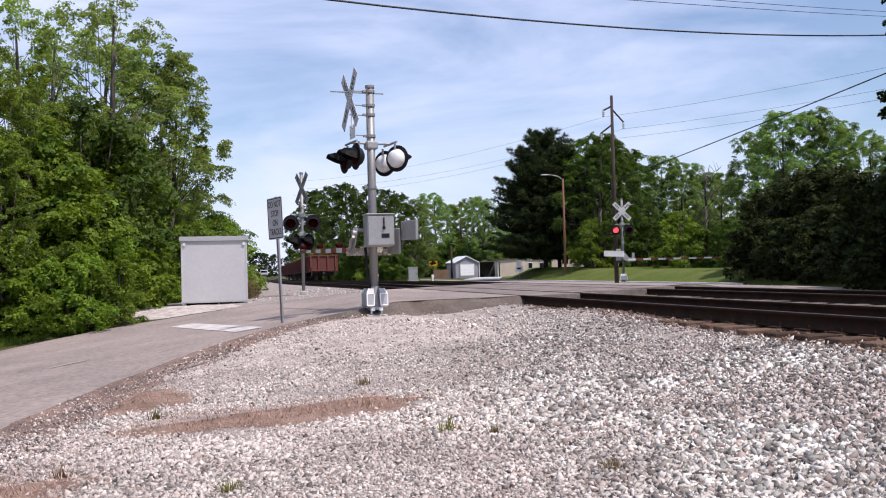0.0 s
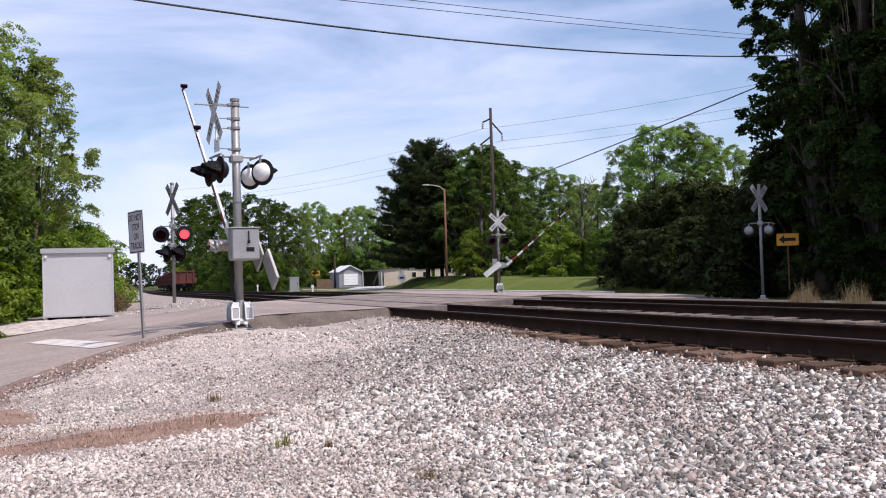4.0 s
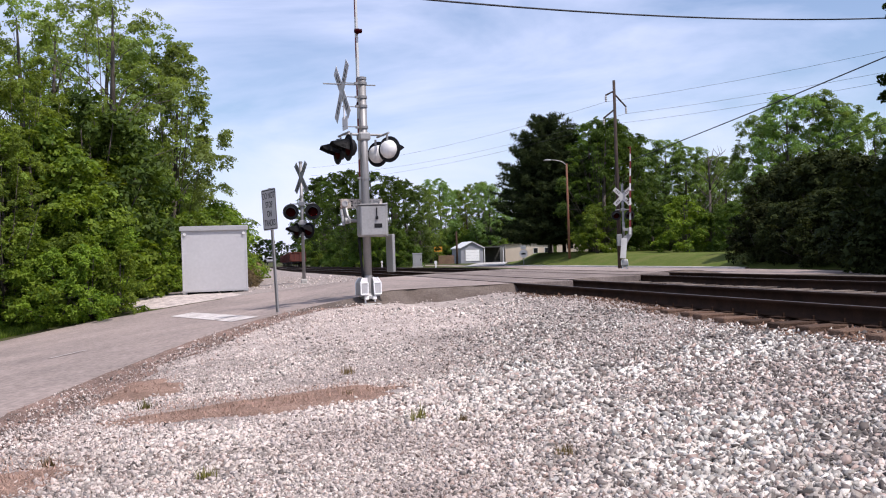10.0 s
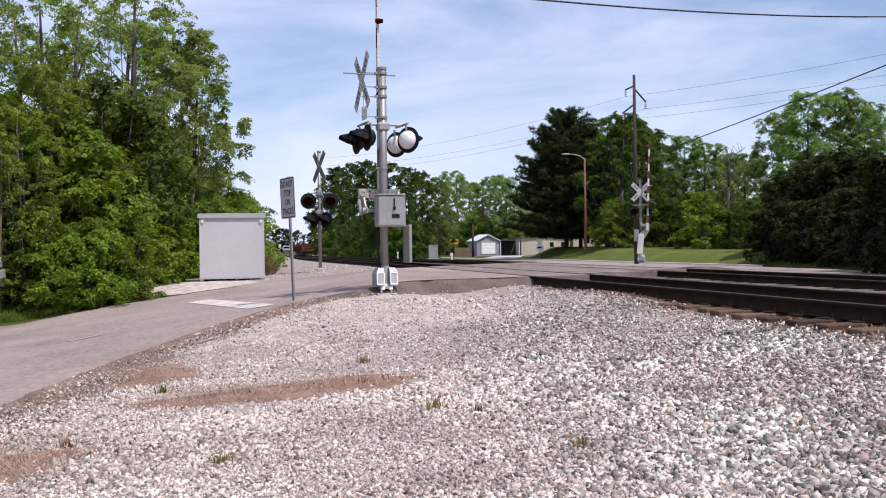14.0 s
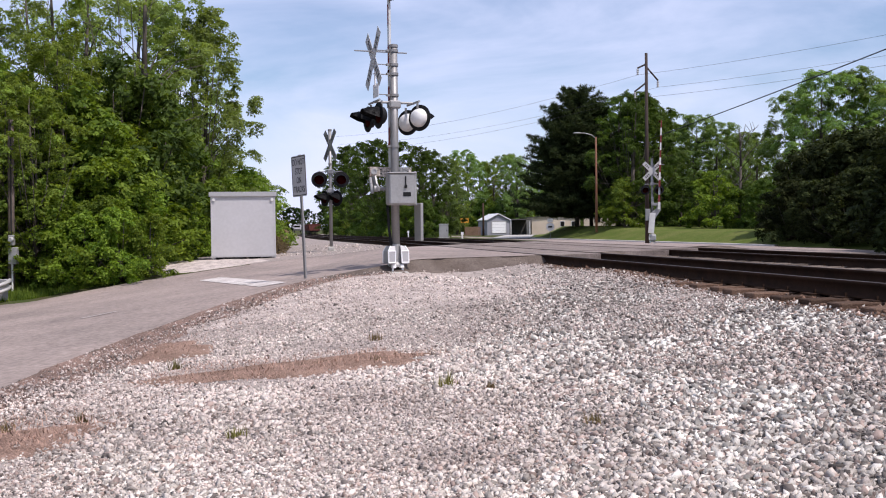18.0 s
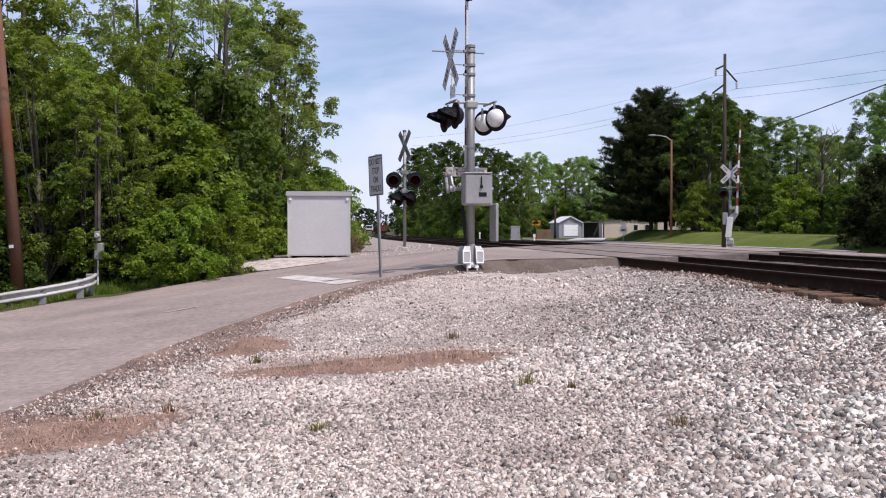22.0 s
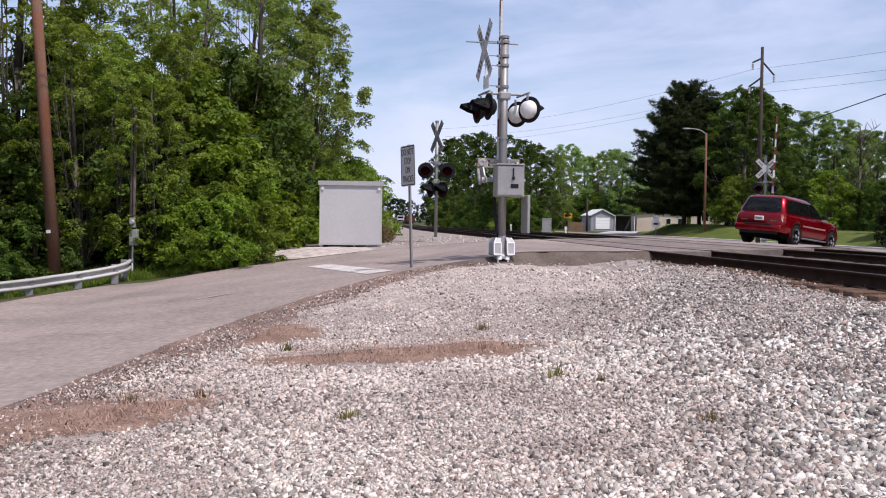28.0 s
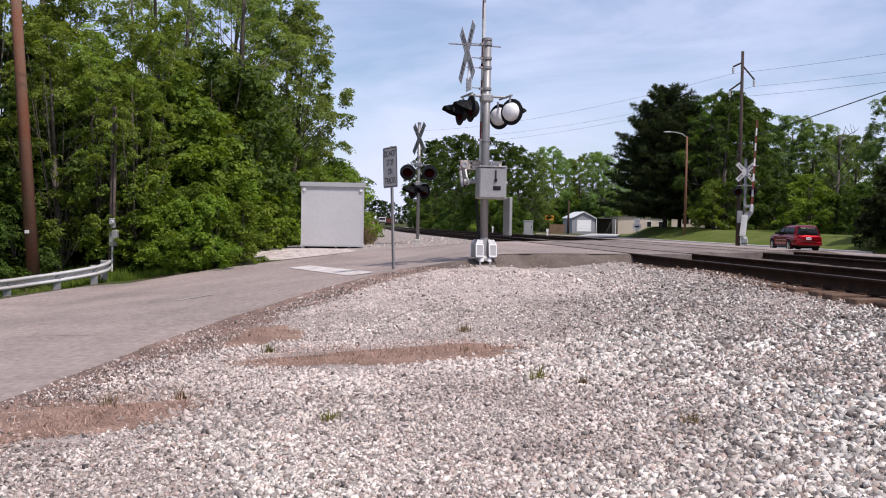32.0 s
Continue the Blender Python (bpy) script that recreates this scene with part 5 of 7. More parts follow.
def garage():
    t = gabled("garage", "small grey garage with a white door and white metal roof", 4.85, 170, 0.35, 12, 4.2, 7.5, 2.45, 3.5, M_SIDING, M_ROOFW)
    d = thing("garage_door", "closed white panelled garage door", "door", pose(4.85, 170, 0.35, 0, 0, 12))
    for k in range(4):
        bm = BM()
        box(bm, -1.2, 1.35, -0.07, -0.01, 0.05 + k * 0.52, 0.55 + k * 0.52, 0.01)
        part("door_panel", bm, M_BRIGHT, d)
    bm = BM()
    for x0, x1, z0, z1 in ((-1.35, -1.2, 0, 2.3), (1.35, 1.5, 0, 2.3), (-1.35, 1.5, 2.13, 2.3)):
        box(bm, x0, x1, -0.09, -0.01, z0, z1)
    part("door_frame", bm, M_SHED2, d)
    c = thing("carport", "dark open carport beside the garage", "carport", pose(8.9, 170.5, 0.35, 0, 0, 6))
    bm = BM()
    box(bm, -1.9, 1.9, 0, 5, 2.45, 2.62)
    part("roof", bm, M_ROOFD, c)
    for sx in (-1.75, 1.75):
        bm = BM()
        box(bm, sx - 0.07, sx + 0.07, 0.1, 0.24, -0.6, 2.45)
        part("post", bm, M_WHITE, c)
    bm = BM()
    box(bm, -1.9, 1.9, 4.8, 5.0, -0.6, 2.45)
    part("wall", bm, M_ROOFD, c)
    h = gabled("house", "low beige house behind the lawn", 15.6, 173, 0.4, 3, 9.0, 9, 2.75, 3.1, M_BEIGE, M_ROOFD)
    for k, x in enumerate((1.2, 3.3)):
        bm = BM()
        box(bm, x - 0.45, x + 0.45, -0.05, 0.02, 1.0, 2.1)
        w = part("window", bm, M_WHITE, h)
        bm = BM()
        box(bm, x - 0.37, x + 0.37, -0.07, -0.04, 1.08, 2.02)
        part("pane", bm, M_DARK, w)
    h2 = gabled("house", "pale house half hidden by pine trees", 26.5, 158, 1.2, -8, 15, 8, 2.5, 3.9, M_BEIGE, M_ROOFD)
    for x in (-5.2, -1.6, 1.6, 5.0):
        bm = BM()
        box(bm, x - 0.5, x + 0.5, -0.05, 0.02, 0.9, 2.0)
        part("window", bm, M_DARK, h2)
    f = thing("fence", "short brown wooden fence beside the garage", "fence", pose(-1.2, 168, 0.3, 0, 0, 5))
    for k in range(14):
        bm = BM()
        box(bm, k * 0.2, k * 0.2 + 0.18, -0.02, 0.02, -0.4, 1.25 + 0.04 * (k % 3))
        part("board", bm, M_FENCE, f)
    post = thing("dark_post", "dark wooden service post beside the garage", "post", pose(1.95, 158, 0.2))
    bm = BM()
    tube(bm, (0, 0, -0.5), (0, 0, 5.4), 0.2, 0.15, 10)
    part("pole", bm, M_TIE, post, "", True)
    a = [Vector((float(lawn_edge(v)) - 0.4, v, 0)) for v in (113, 128, 144, 158)]
    b = [Vector((float(lawn_edge(v)) - 5.8, v, 0)) for v in (113, 128, 144, 158)]
    tagged(ribbon("driveway", spline(a, 6), spline(b, 6), lambda u, v: gz1(*xy(u, v)) + 0.08, M_CONCRETE, 3), "pale concrete driveway up to the garage", "driveway", kind="structure")


garage()


def route_sign(x, y, z):
    t = thing("route_sign", "small white route signs on a post", "road sign", pose(x, y, z, 0, 0, 0))
    bm = BM()
    tube(bm, (0, 0, -0.4), (0, 0, 2.3), 0.04, seg=8)
    part("post", bm, M_STEEL, t)
    bm = BM()
    box(bm, -0.32, 0.32, -0.06, -0.04, 1.9, 2.35, 0.01)
    part("upper_plate", bm, M_WHITE, t)
    bm = BM()
    lathe(bm, [(0.5, 0.0), (0.5, 0.02)], 16, Matrix.Translation((0, -0.04, 1.35)) @ Matrix.Rotation(radians(90), 4, "X"))
    p = part("round_plate", bm, M_WHITE, t)
    bm = BM()
    box(bm, -0.25, 0.25, -0.075, -0.062, 1.25, 1.45)
    part("lettering", bm, M_BLACK, p)


route_sign(9.4, 112, 0.15)
cabinet(-2.95, 97, 0.95, 0.7, 1.42, 4, "grey trackside cabinet on gravel")
arrow_sign(-1.0, 131, 0.1, 0, 1.25, "small yellow arrow sign far down the road")
arrow_sign(20.05, 37.9, gz1(20.05, 37.9) + 0.75, -24, 0.98)
# small pale marker posts and a soil heap by the tracks
for u0, v0, h in ((14.6, 62, 0.6), (15.4, 88, 0.8)):
    x, y = xy(u0, v0)
    t = thing("marker_post", "short white marker post by the tracks", "post", pose(x, y, gz1(x, y)))
    bm = BM()
    box(bm, -0.05, 0.05, -0.05, 0.05, -0.2, h, 0.01)
    part("post", bm, M_WHITE, t)
    bm = BM()
    box(bm, -0.09, 0.09, -0.06, -0.05, h - 0.2, h)
    part("plate", bm, M_WHITE, t)


def parked_van():
    x, y = 250 * math.sin(radians(-10.7)), 250 * math.cos(radians(-10.7))
    t = thing("parked_van", "pale grey van parked far down the tracks", "van", pose(x, y, 0.75, 0, 0, 10))
    bm = BM()
    box(bm, -0.95, 0.95, 0, 4.2, 0.4, 1.95, 0.18, 2)
    part("body", bm, M_SHED, t)
    bm = BM()
    box(bm, -0.78, 0.78, -0.03, 0.05, 1.25, 1.75, 0.02)
    part("windscreen", bm, M_DARK, t)
    bm = BM()
    box(bm, -0.85, 0.85, -0.05, 0.05, 0.45, 0.75, 0.02)
    part("bumper", bm, M_BLACK, t)
    for sx in (-0.8, 0.8):
        for yy in (0.7, 3.4):
            bm = BM()
            tube(bm, (sx - 0.1, yy, 0.2), (sx + 0.1, yy, 0.2), 0.36, seg=14)
            part("wheel", bm, M_BLACK, t)


parked_van()


def parked_car(x, y, turn):
    """A dark saloon standing in the shade, its nose towards -y."""
    t = thing("parked_car", "dark parked car in deep shade under trees", "car", pose(x, y, gz1(x, y), 0, 0, turn))
    bm = BM()
    rings = []
    for yy, w, zb, zt in ((0.0, 0.70, 0.35, 0.68), (0.12, 0.84, 0.28, 0.74), (1.2, 0.90, 0.25, 0.88), (3.6, 0.90, 0.25, 0.92), (4.4, 0.84, 0.3, 0.86)):
        rings.append([(-w * 0.9, yy, zb), (w * 0.9, yy, zb), (w, yy, (zb + zt) / 2), (w * 0.86, yy, zt), (-w * 0.86, yy, zt), (-w, yy, (zb + zt) / 2)])
    vs = [[bm.verts.new(p) for p in r] for r in rings]
    for a, b in zip(vs, vs[1:]):
        for i in range(6):
            bm.faces.new((a[i], a[(i + 1) % 6], b[(i + 1) % 6], b[i]))
    bm.faces.new(vs[0])
    bm.faces.new(vs[-1])
    bmesh.ops.recalc_face_normals(bm, faces=bm.faces[:])
    part("body", bm, M_BLACK, t)
    bm = BM()
    v = box(bm, -0.78, 0.78, 1.25, 3.7, 0.86, 1.42, 0.0)
    for q in bm.verts:
        if q.co.z > 1.3:
            q.co.x *= 0.78
            q.co.y = 2.45 + (q.co.y - 2.45) * 0.62
    part("cabin", bm, M_DARK, t, "dark glazed cabin")
    for sx in (-0.6, 0.6):
        bm = BM()
        box(bm, sx - 0.14, sx + 0.14, 0.0, 0.12, 0.56, 0.70, 0.03)
        part("headlight", bm, M_SHED, t, "pale headlight")
    for sx in (-0.82, 0.82):
        for yy in (0.85, 3.5):
            bm = BM()
            tube(bm, (sx - 0.1, yy, 0.3), (sx + 0.1, yy, 0.3), 0.31, seg=16)
            part("wheel", bm, M_BLACK, t)


parked_car(27.4, 60.3, -20)


def gravel_mound(x, y, rx, ry, h):
    """A low smooth heap of pale gravel in front of the shed."""
    n, m, verts, faces = 40, 10, [], []
    for j in range(m + 1):
        for i in range(n):
            a, k = 2 * math.pi * i / n, j / m
            r = k * (1 + 0.07 * math.sin(3 * a) + 0.04 * math.sin(8 * a + 1))
            px, py = x + rx * r * math.cos(a), y + ry * r * math.sin(a)
            u0, v0 = uv(px, py)
            verts.append((px, py, gz1(px, py) + (h * (1 - k * k) ** 1.5 if j < m else -0.06) + 0.025 * noise.noise(Vector((px * 2.3, py * 2.3, 0)))))
    for j in range(m):
        for i in range(n):
            faces.append((j * n + i, j * n + (i + 1) % n, (j + 1) * n + (i + 1) % n, (j + 1) * n + i))
    me = raw_mesh("gravel_mound", verts, faces, M_GRAVEL_PALE)
    me.polygons.foreach_set("use_smooth", [True] * len(faces))
    tagged(new("gravel_mound", me), "low mound of pale gravel under the shed", "gravel", kind="stuff")


M_GRAVEL_PALE = material("pale_gravel_mound", (0.56, 0.48, 0.43), 0.9, vary=0.4, scale=40, bump=1.0, bscale=30, second=(0.33, 0.28, 0.25))
gravel_mound(-8.0, 27.0, 2.1, 1.6, 0.10)


# ---------------------------------------------------------------- road markings and roadside patches
def flat_patch(name, pts, mat, label, lift=0.008, parent=None, cat=""):
    """A painted shape on the road from corner points in x, y."""
    a, b = pts[:2], pts[2:]
    verts, faces, n = [], [], 12
    for i in range(n + 1):
        for j in range(3):
            p = Vector(a[0]).lerp(Vector(a[1]), i / n).lerp(Vector(b[1]).lerp(Vector(b[0]), i / n), j / 2)
            u0, v0 = uv(p.x, p.y)
            verts.append((p.x, p.y, road_z(u0, v0) + lift))
    for i in range(n):
        for j in range(2):
            k = i * 3 + j
            faces.append((k, k + 3, k + 4, k + 1))
    o = new(name, raw_mesh(name, verts, faces, mat))
    if parent is not None:
        o.parent = parent
    return tagged(o, label)


# stop line in two worn strips, and the faint centre dashes
flat_patch("stop_line", ((-6.5, 21.9), (-4.5, 17.95), (-4.05, 18.2), (-6.05, 22.15)), M_PAINT, "worn white stop line", parent=road)
flat_patch("stop_line", ((-4.45, 17.85), (-3.85, 16.65), (-3.4, 16.9), (-4.0, 18.1)), M_PAINT, "worn white stop line", parent=road)
def crack(points, width, seed):
    """A thin wandering crack or tar seam in the asphalt."""
    rng = random.Random(seed)
    line = spline([(x + rng.uniform(-0.08, 0.08), y + rng.uniform(-0.08, 0.08), 0) for x, y in points], 6)
    verts, faces = [], []
    for i, p in enumerate(line):
        d = (line[min(i + 1, len(line) - 1)] - line[max(i - 1, 0)]).normalized()
        w = 0.6 * width * rng.uniform(0.2, 1.0)
        for s in (-1, 1):
            x, y = p.x - d.y * w * s, p.y + d.x * w * s
            verts.append((x, y, road_z(*uv(x, y)) + 0.005))
    for i in range(len(line) - 1):
        faces.append((2 * i, 2 * i + 1, 2 * i + 3, 2 * i + 2))
    o = new("crack", raw_mesh("crack", verts, faces, M_CRACK))
    o.parent = road


M_CRACK = material("dark_crack", (0.29, 0.242, 0.215), 0.95, vary=0.3, scale=20, spec=0.05)
for k, (pts, w) in enumerate(((((-8.6, 13.2), (-8.0, 13.5), (-7.3, 13.4)), 0.02), (((-7.6, 11.2), (-6.9, 11.5), (-6.0, 11.3)), 0.022), (((-5.4, 14.2), (-4.8, 14.8), (-4.4, 15.6)), 0.02))):
    crack(pts, w, k)
M_FAINT = material("faded_road_paint", (0.43, 0.37, 0.34), 0.85, vary=0.15, scale=20, second=(0.36, 0.33, 0.31))
for x, y in ((-6.15, 15.0), (-8.3, 8.6)):
    flat_patch("centre_dash", ((x - 0.24, y - 0.10), (x + 0.16, y + 0.36), (x + 0.24, y + 0.30), (x - 0.16, y - 0.18)), M_FAINT, "faded centre dash", parent=road)


# ---------------------------------------------------------------- planting
rnd = random.Random(7)
BROAD = [tree_proto("broadleaf_tree", "leafy green woodland tree with a slim grey trunk", L_MID, 11 + i, 12.0, 3.1, 0.14, 17000, 0.075) for i in range(3)]
FRESH = [tree_proto("broadleaf_tree", "fresh green woodland tree with gaps in its crown", L_FRESH, 31 + i, 11.0, 2.6, 0.10, 25000, 0.060, "wood") for i in range(3)]
FULL = [tree_proto("broadleaf_tree", "leafy light green tree with small gaps in its crown", L_THIN, 37 + i, 11.0, 3.0, 0.05, 36000, 0.064, "wood") for i in range(2)]
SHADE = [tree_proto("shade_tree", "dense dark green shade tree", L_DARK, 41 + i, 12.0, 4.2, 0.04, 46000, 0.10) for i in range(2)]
PALE = [tree_proto("broadleaf_tree", "pale green tree in thin spring leaf, lightened for haze", L_PALE, 51 + i, 12.0, 3.8, 0.08, 56000, 0.066, "far") for i in range(2)]
BUSH = [tree_proto("bush", "dense bright green roadside bush", L_BRIGHT, 61 + i, 3.4, 1.9, 0.02, 11000, 0.064, "bush", "bush") for i in range(3)]
MBUSH = [tree_proto("bush", "dense green roadside bush", L_MID, 66 + i, 4.0, 2.1, 0.02, 12000, 0.066, "bush", "bush") for i in range(2)]
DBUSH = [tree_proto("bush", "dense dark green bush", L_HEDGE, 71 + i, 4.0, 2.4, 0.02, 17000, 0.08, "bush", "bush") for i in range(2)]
PINE = tree_proto("pine_tree", "tall dark blue-green pine with drooping boughs", L_PINE, 81, 17.0, 8.3, 0.10, 300000, 0.11, "pine")
DENSE = [tree_proto("broadleaf_tree", "dense mid-green tree beside the railway", L_BACK, 95 + i, 12.0, 3.7, 0.05, 42000, 0.08, "far") for i in range(2)]
TALL = tree_proto("shade_tree", "tall dark tree with a high crown, added to cast shade", L_DARK, 46, 12.0, 3.7, 0.30, 42000, 0.10)
COLUMN = tree_proto("shade_tree", "tall dark shade tree leafy down to the ground", L_DARK, 48, 24.0, 3.3, 0.02, 64000, 0.10, "far")
THIN = [tree_proto("broadleaf_tree", "tall airy woodland tree in thin pale leaf", L_THIN, 33 + i, 11.0, 2.6, 0.22, 13000, 0.056, "open") for i in range(2)]
WOOD = [tree_proto("bush", "tall green thicket behind the roadside bushes", L_BACK, 91 + i, 4.2, 2.3, 0.02, 15000, 0.07, "bush", "bush") for i in range(2)]
BRUSH = tree_proto("dry_bush", "low bush of dry brown brush", L_BRUSH, 85, 1.6, 1.3, 0.0, 3200, 0.06, "bush", "bush")


def at_bearing(az, dist):
    """A place by its bearing (degrees right of +y) and distance from where the camera stands."""
    return dist * math.sin(radians(az)), dist * math.cos(radians(az))


def plant_left():
    # the edge of the wood along the road and the tracks
    line = spline([(-21, 3, 0), (-17.4, 10, 0), (-15.2, 15.5, 0), (-14.2, 19.0, 0), (-12.9, 22.9, 0), (-11.4, 23.6, 0), (-10.2, 23.8, 0), (-9.3, 24.2, 0), (-8.8, 25.6, 0), (-8.9, 29, 0), (-9.2, 33, 0), (-9.4, 37, 0), (-9.7, 41, 0), (-10.4, 49, 0), (-12.2, 59, 0), (-15.8, 74, 0), (-21, 95, 0), (-31.5, 132, 0), (-40, 175, 0), (-52, 240, 0)], 40)
    spots, gone = [], 0.0
    for p, q in zip(line, line[1:]):
        gone -= (q - p).length
        if gone <= 0:
            spots.append((p, (q - p).normalized()))
            gone += 1.5 if p.y < 46 else 3.0 if p.y < 80 else 5.5
    for i, (p, d) in enumerate(spots):
        left = Vector((-d.y, d.x, 0))

        def stand(proto, off, scale, along=0.0, tall=1.0):
            q = p + left * off + d * along
            put_tree(proto, q.x, q.y, scale, rnd.uniform(0, 6.28), tall=tall)
        # near the guardrail the darker thicket stands in for deep shade
        if (p - Vector((-12.1, 23.6, 0))).length > 0.9:
            stand((BUSH + MBUSH)[rnd.randrange(5)] if p.y > 23.2 else WOOD[i % 2], rnd.uniform(0.9, 1.3), rnd.uniform(0.4, 0.7))
        if i % 2 == 0:
            stand((BUSH + MBUSH)[rnd.randrange(5)] if p.y > 23.2 else WOOD[i // 2 % 2], rnd.uniform(2.4, 3.6), rnd.uniform(0.9, 1.45), rnd.uniform(-0.6, 0.6))
            stand(WOOD[i // 2 % 2], rnd.uniform(4.6, 6.0), rnd.uniform(1.1, 1.5))
        if i % 4 == 1:
            stand(FRESH[i % 3], rnd.uniform(3.2, 4.6), rnd.uniform(0.5, 0.7), rnd.uniform(-0.6, 0.6))
        if i % 4 == 0:
            stand((FRESH[:2] + THIN + THIN[:1])[rnd.randrange(5)], rnd.uniform(5.0, 7.5), rnd.uniform(0.72, 0.95), rnd.uniform(-0.6, 0.6), 1.08)
        if i % 4 == 0:
            stand(WOOD[i // 4 % 2], rnd.uniform(8, 11), rnd.uniform(1.3, 1.6))
    # taller trees that rise over the edge
    for x, y, pr, s in ((-11.2, 38.0, FULL[1], 0.86), (-12.5, 39.0, FULL[0], 0.92), (-13.8, 37.2, THIN[1], 0.98), (-16.0, 36, THIN[0], 1.05), (-14.8, 34.5, THIN[1], 0.95), (-18.5, 31, THIN[0], 1.15), (-17.4, 26.5, FRESH[1], 1.12), (-20.5, 23, FRESH[0], 1.25), (-19, 18, FRESH[2], 1.2), (-23, 28, FRESH[1], 1.4)):
        put_tree(pr, x, y, s, rnd.uniform(0, 6.28), tall=1.05)
    for x, y, s, k in ((-10.9, 24.5, 0.5, 0), (-10.2, 24.4, 0.55, 1), (-9.4, 24.6, 0.55, 2), (-8.8, 25.0, 0.5, 0), (-11.5, 25.0, 0.75, 1)):
        put_tree(BUSH[k], x, y, s, rnd.uniform(0, 6.28))
    for x, y, s in ((-9.5, 38.6, 0.85), (-10.5, 44.5, 0.9), (-9.2, 34.2, 0.7)):
        put_tree(MBUSH[0], x, y, s, rnd.uniform(0, 6.28))
    for x, y, s in ((-7.0, 33.4, 0.26), (-7.5, 35.6, 0.32), (-6.75, 32.2, 0.2), (-8.0, 37.0, 0.4), (-8.7, 37.5, 0.5), (-9.2, 40.5, 0.6), (-9.8, 44, 0.7), (-10.6, 49, 0.8)):
        put_tree(BRUSH, x, y, s, rnd.uniform(0, 6.28))


def plant_right():
    # the far side of the tracks, by bearing and distance
    for az, dist, pr, s in ((-8.0, 205, DENSE[0], 1.45), (-7.3, 168, DENSE[1], 1.32), (-6.6, 148, DENSE[0], 1.22), (-5.6, 126, DENSE[1], 1.08), (-4.4, 108, DENSE[0], 0.92), (-3.2, 106, DENSE[0], 0.86), (-2.2, 118, DENSE[1], 0.9),
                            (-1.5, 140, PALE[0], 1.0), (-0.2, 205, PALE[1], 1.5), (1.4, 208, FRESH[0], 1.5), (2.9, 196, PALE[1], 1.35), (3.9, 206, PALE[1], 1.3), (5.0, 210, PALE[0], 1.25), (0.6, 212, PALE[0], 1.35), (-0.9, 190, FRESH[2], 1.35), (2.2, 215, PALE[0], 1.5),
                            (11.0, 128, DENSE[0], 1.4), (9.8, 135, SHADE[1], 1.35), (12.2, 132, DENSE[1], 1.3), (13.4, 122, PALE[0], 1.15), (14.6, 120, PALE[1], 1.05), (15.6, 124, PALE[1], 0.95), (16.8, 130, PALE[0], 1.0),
                            (10.3, 112, FRESH[1], 0.6), (11.6, 116, WOOD[0], 1.2), (12.6, 112, WOOD[1], 1.3), (14.6, 103, BUSH[0], 1.75), (9.3, 106, MBUSH[1], 1.35), (13.6, 110, DENSE[0], 0.5), (16.2, 104, WOOD[0], 1.1), (17.6, 100, WOOD[1], 1.2),
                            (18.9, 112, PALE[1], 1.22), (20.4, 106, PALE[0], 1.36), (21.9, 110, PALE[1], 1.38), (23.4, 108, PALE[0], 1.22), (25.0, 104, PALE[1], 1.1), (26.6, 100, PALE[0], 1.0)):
        x, y = at_bearing(az, dist)
        put_tree(pr, x, y, s, rnd.uniform(0, 6.28))
    for az, dist, s, turn in ((6.45, 117, 1.0, 0.4), (7.3, 128, 0.93, 2.4)):
        x, y = at_bearing(az, dist)
        put_tree(PINE, x, y, s, turn)
    for az, dist, pr, s in ((9.6, 110, DENSE[1], 1.28), (8.9, 116, DENSE[0], 1.3), (10.4, 116, DENSE[1], 1.15)):
        x, y = at_bearing(az, dist)
        put_tree(pr, x, y, s, az)
    # undergrowth closing the view under the crowns
    for i in range(62):
        az = -8.2 + i * 0.42
        dist = float(np.interp(az, [-8.2, -7.2, -6.2, -5.0, -3.8, -2.6, -2.2, 7.0, 7.4, 18], [205, 165, 136, 114, 102, 100, 198, 198, 128, 128]))
        if 3.4 < az < 12:
            dist = 205
        x, y = at_bearing(az, dist + rnd.uniform(0, 7))
        put_tree((WOOD + MBUSH)[i % 4], x, y, rnd.uniform(0.9, 1.4) * (1 if dist < 170 else 1.6), rnd.uniform(0, 6.28))
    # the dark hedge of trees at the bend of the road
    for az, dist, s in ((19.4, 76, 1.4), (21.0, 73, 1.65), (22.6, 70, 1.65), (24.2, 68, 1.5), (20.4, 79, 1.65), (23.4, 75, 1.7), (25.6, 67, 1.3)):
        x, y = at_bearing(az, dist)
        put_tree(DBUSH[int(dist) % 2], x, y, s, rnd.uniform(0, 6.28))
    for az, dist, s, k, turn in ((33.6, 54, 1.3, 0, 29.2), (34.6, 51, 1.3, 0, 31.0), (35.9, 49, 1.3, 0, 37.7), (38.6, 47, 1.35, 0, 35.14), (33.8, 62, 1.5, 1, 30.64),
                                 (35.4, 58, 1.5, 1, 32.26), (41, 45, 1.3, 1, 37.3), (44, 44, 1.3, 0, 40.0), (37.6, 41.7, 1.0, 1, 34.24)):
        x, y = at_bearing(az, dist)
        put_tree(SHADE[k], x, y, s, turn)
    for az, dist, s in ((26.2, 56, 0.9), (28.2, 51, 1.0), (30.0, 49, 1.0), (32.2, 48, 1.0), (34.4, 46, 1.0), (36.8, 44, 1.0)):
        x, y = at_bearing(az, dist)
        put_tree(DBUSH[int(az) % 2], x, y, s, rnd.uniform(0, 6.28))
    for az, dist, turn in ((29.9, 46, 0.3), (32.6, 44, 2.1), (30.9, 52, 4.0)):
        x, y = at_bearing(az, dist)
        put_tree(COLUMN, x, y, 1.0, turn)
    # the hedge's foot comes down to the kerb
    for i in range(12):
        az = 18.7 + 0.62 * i
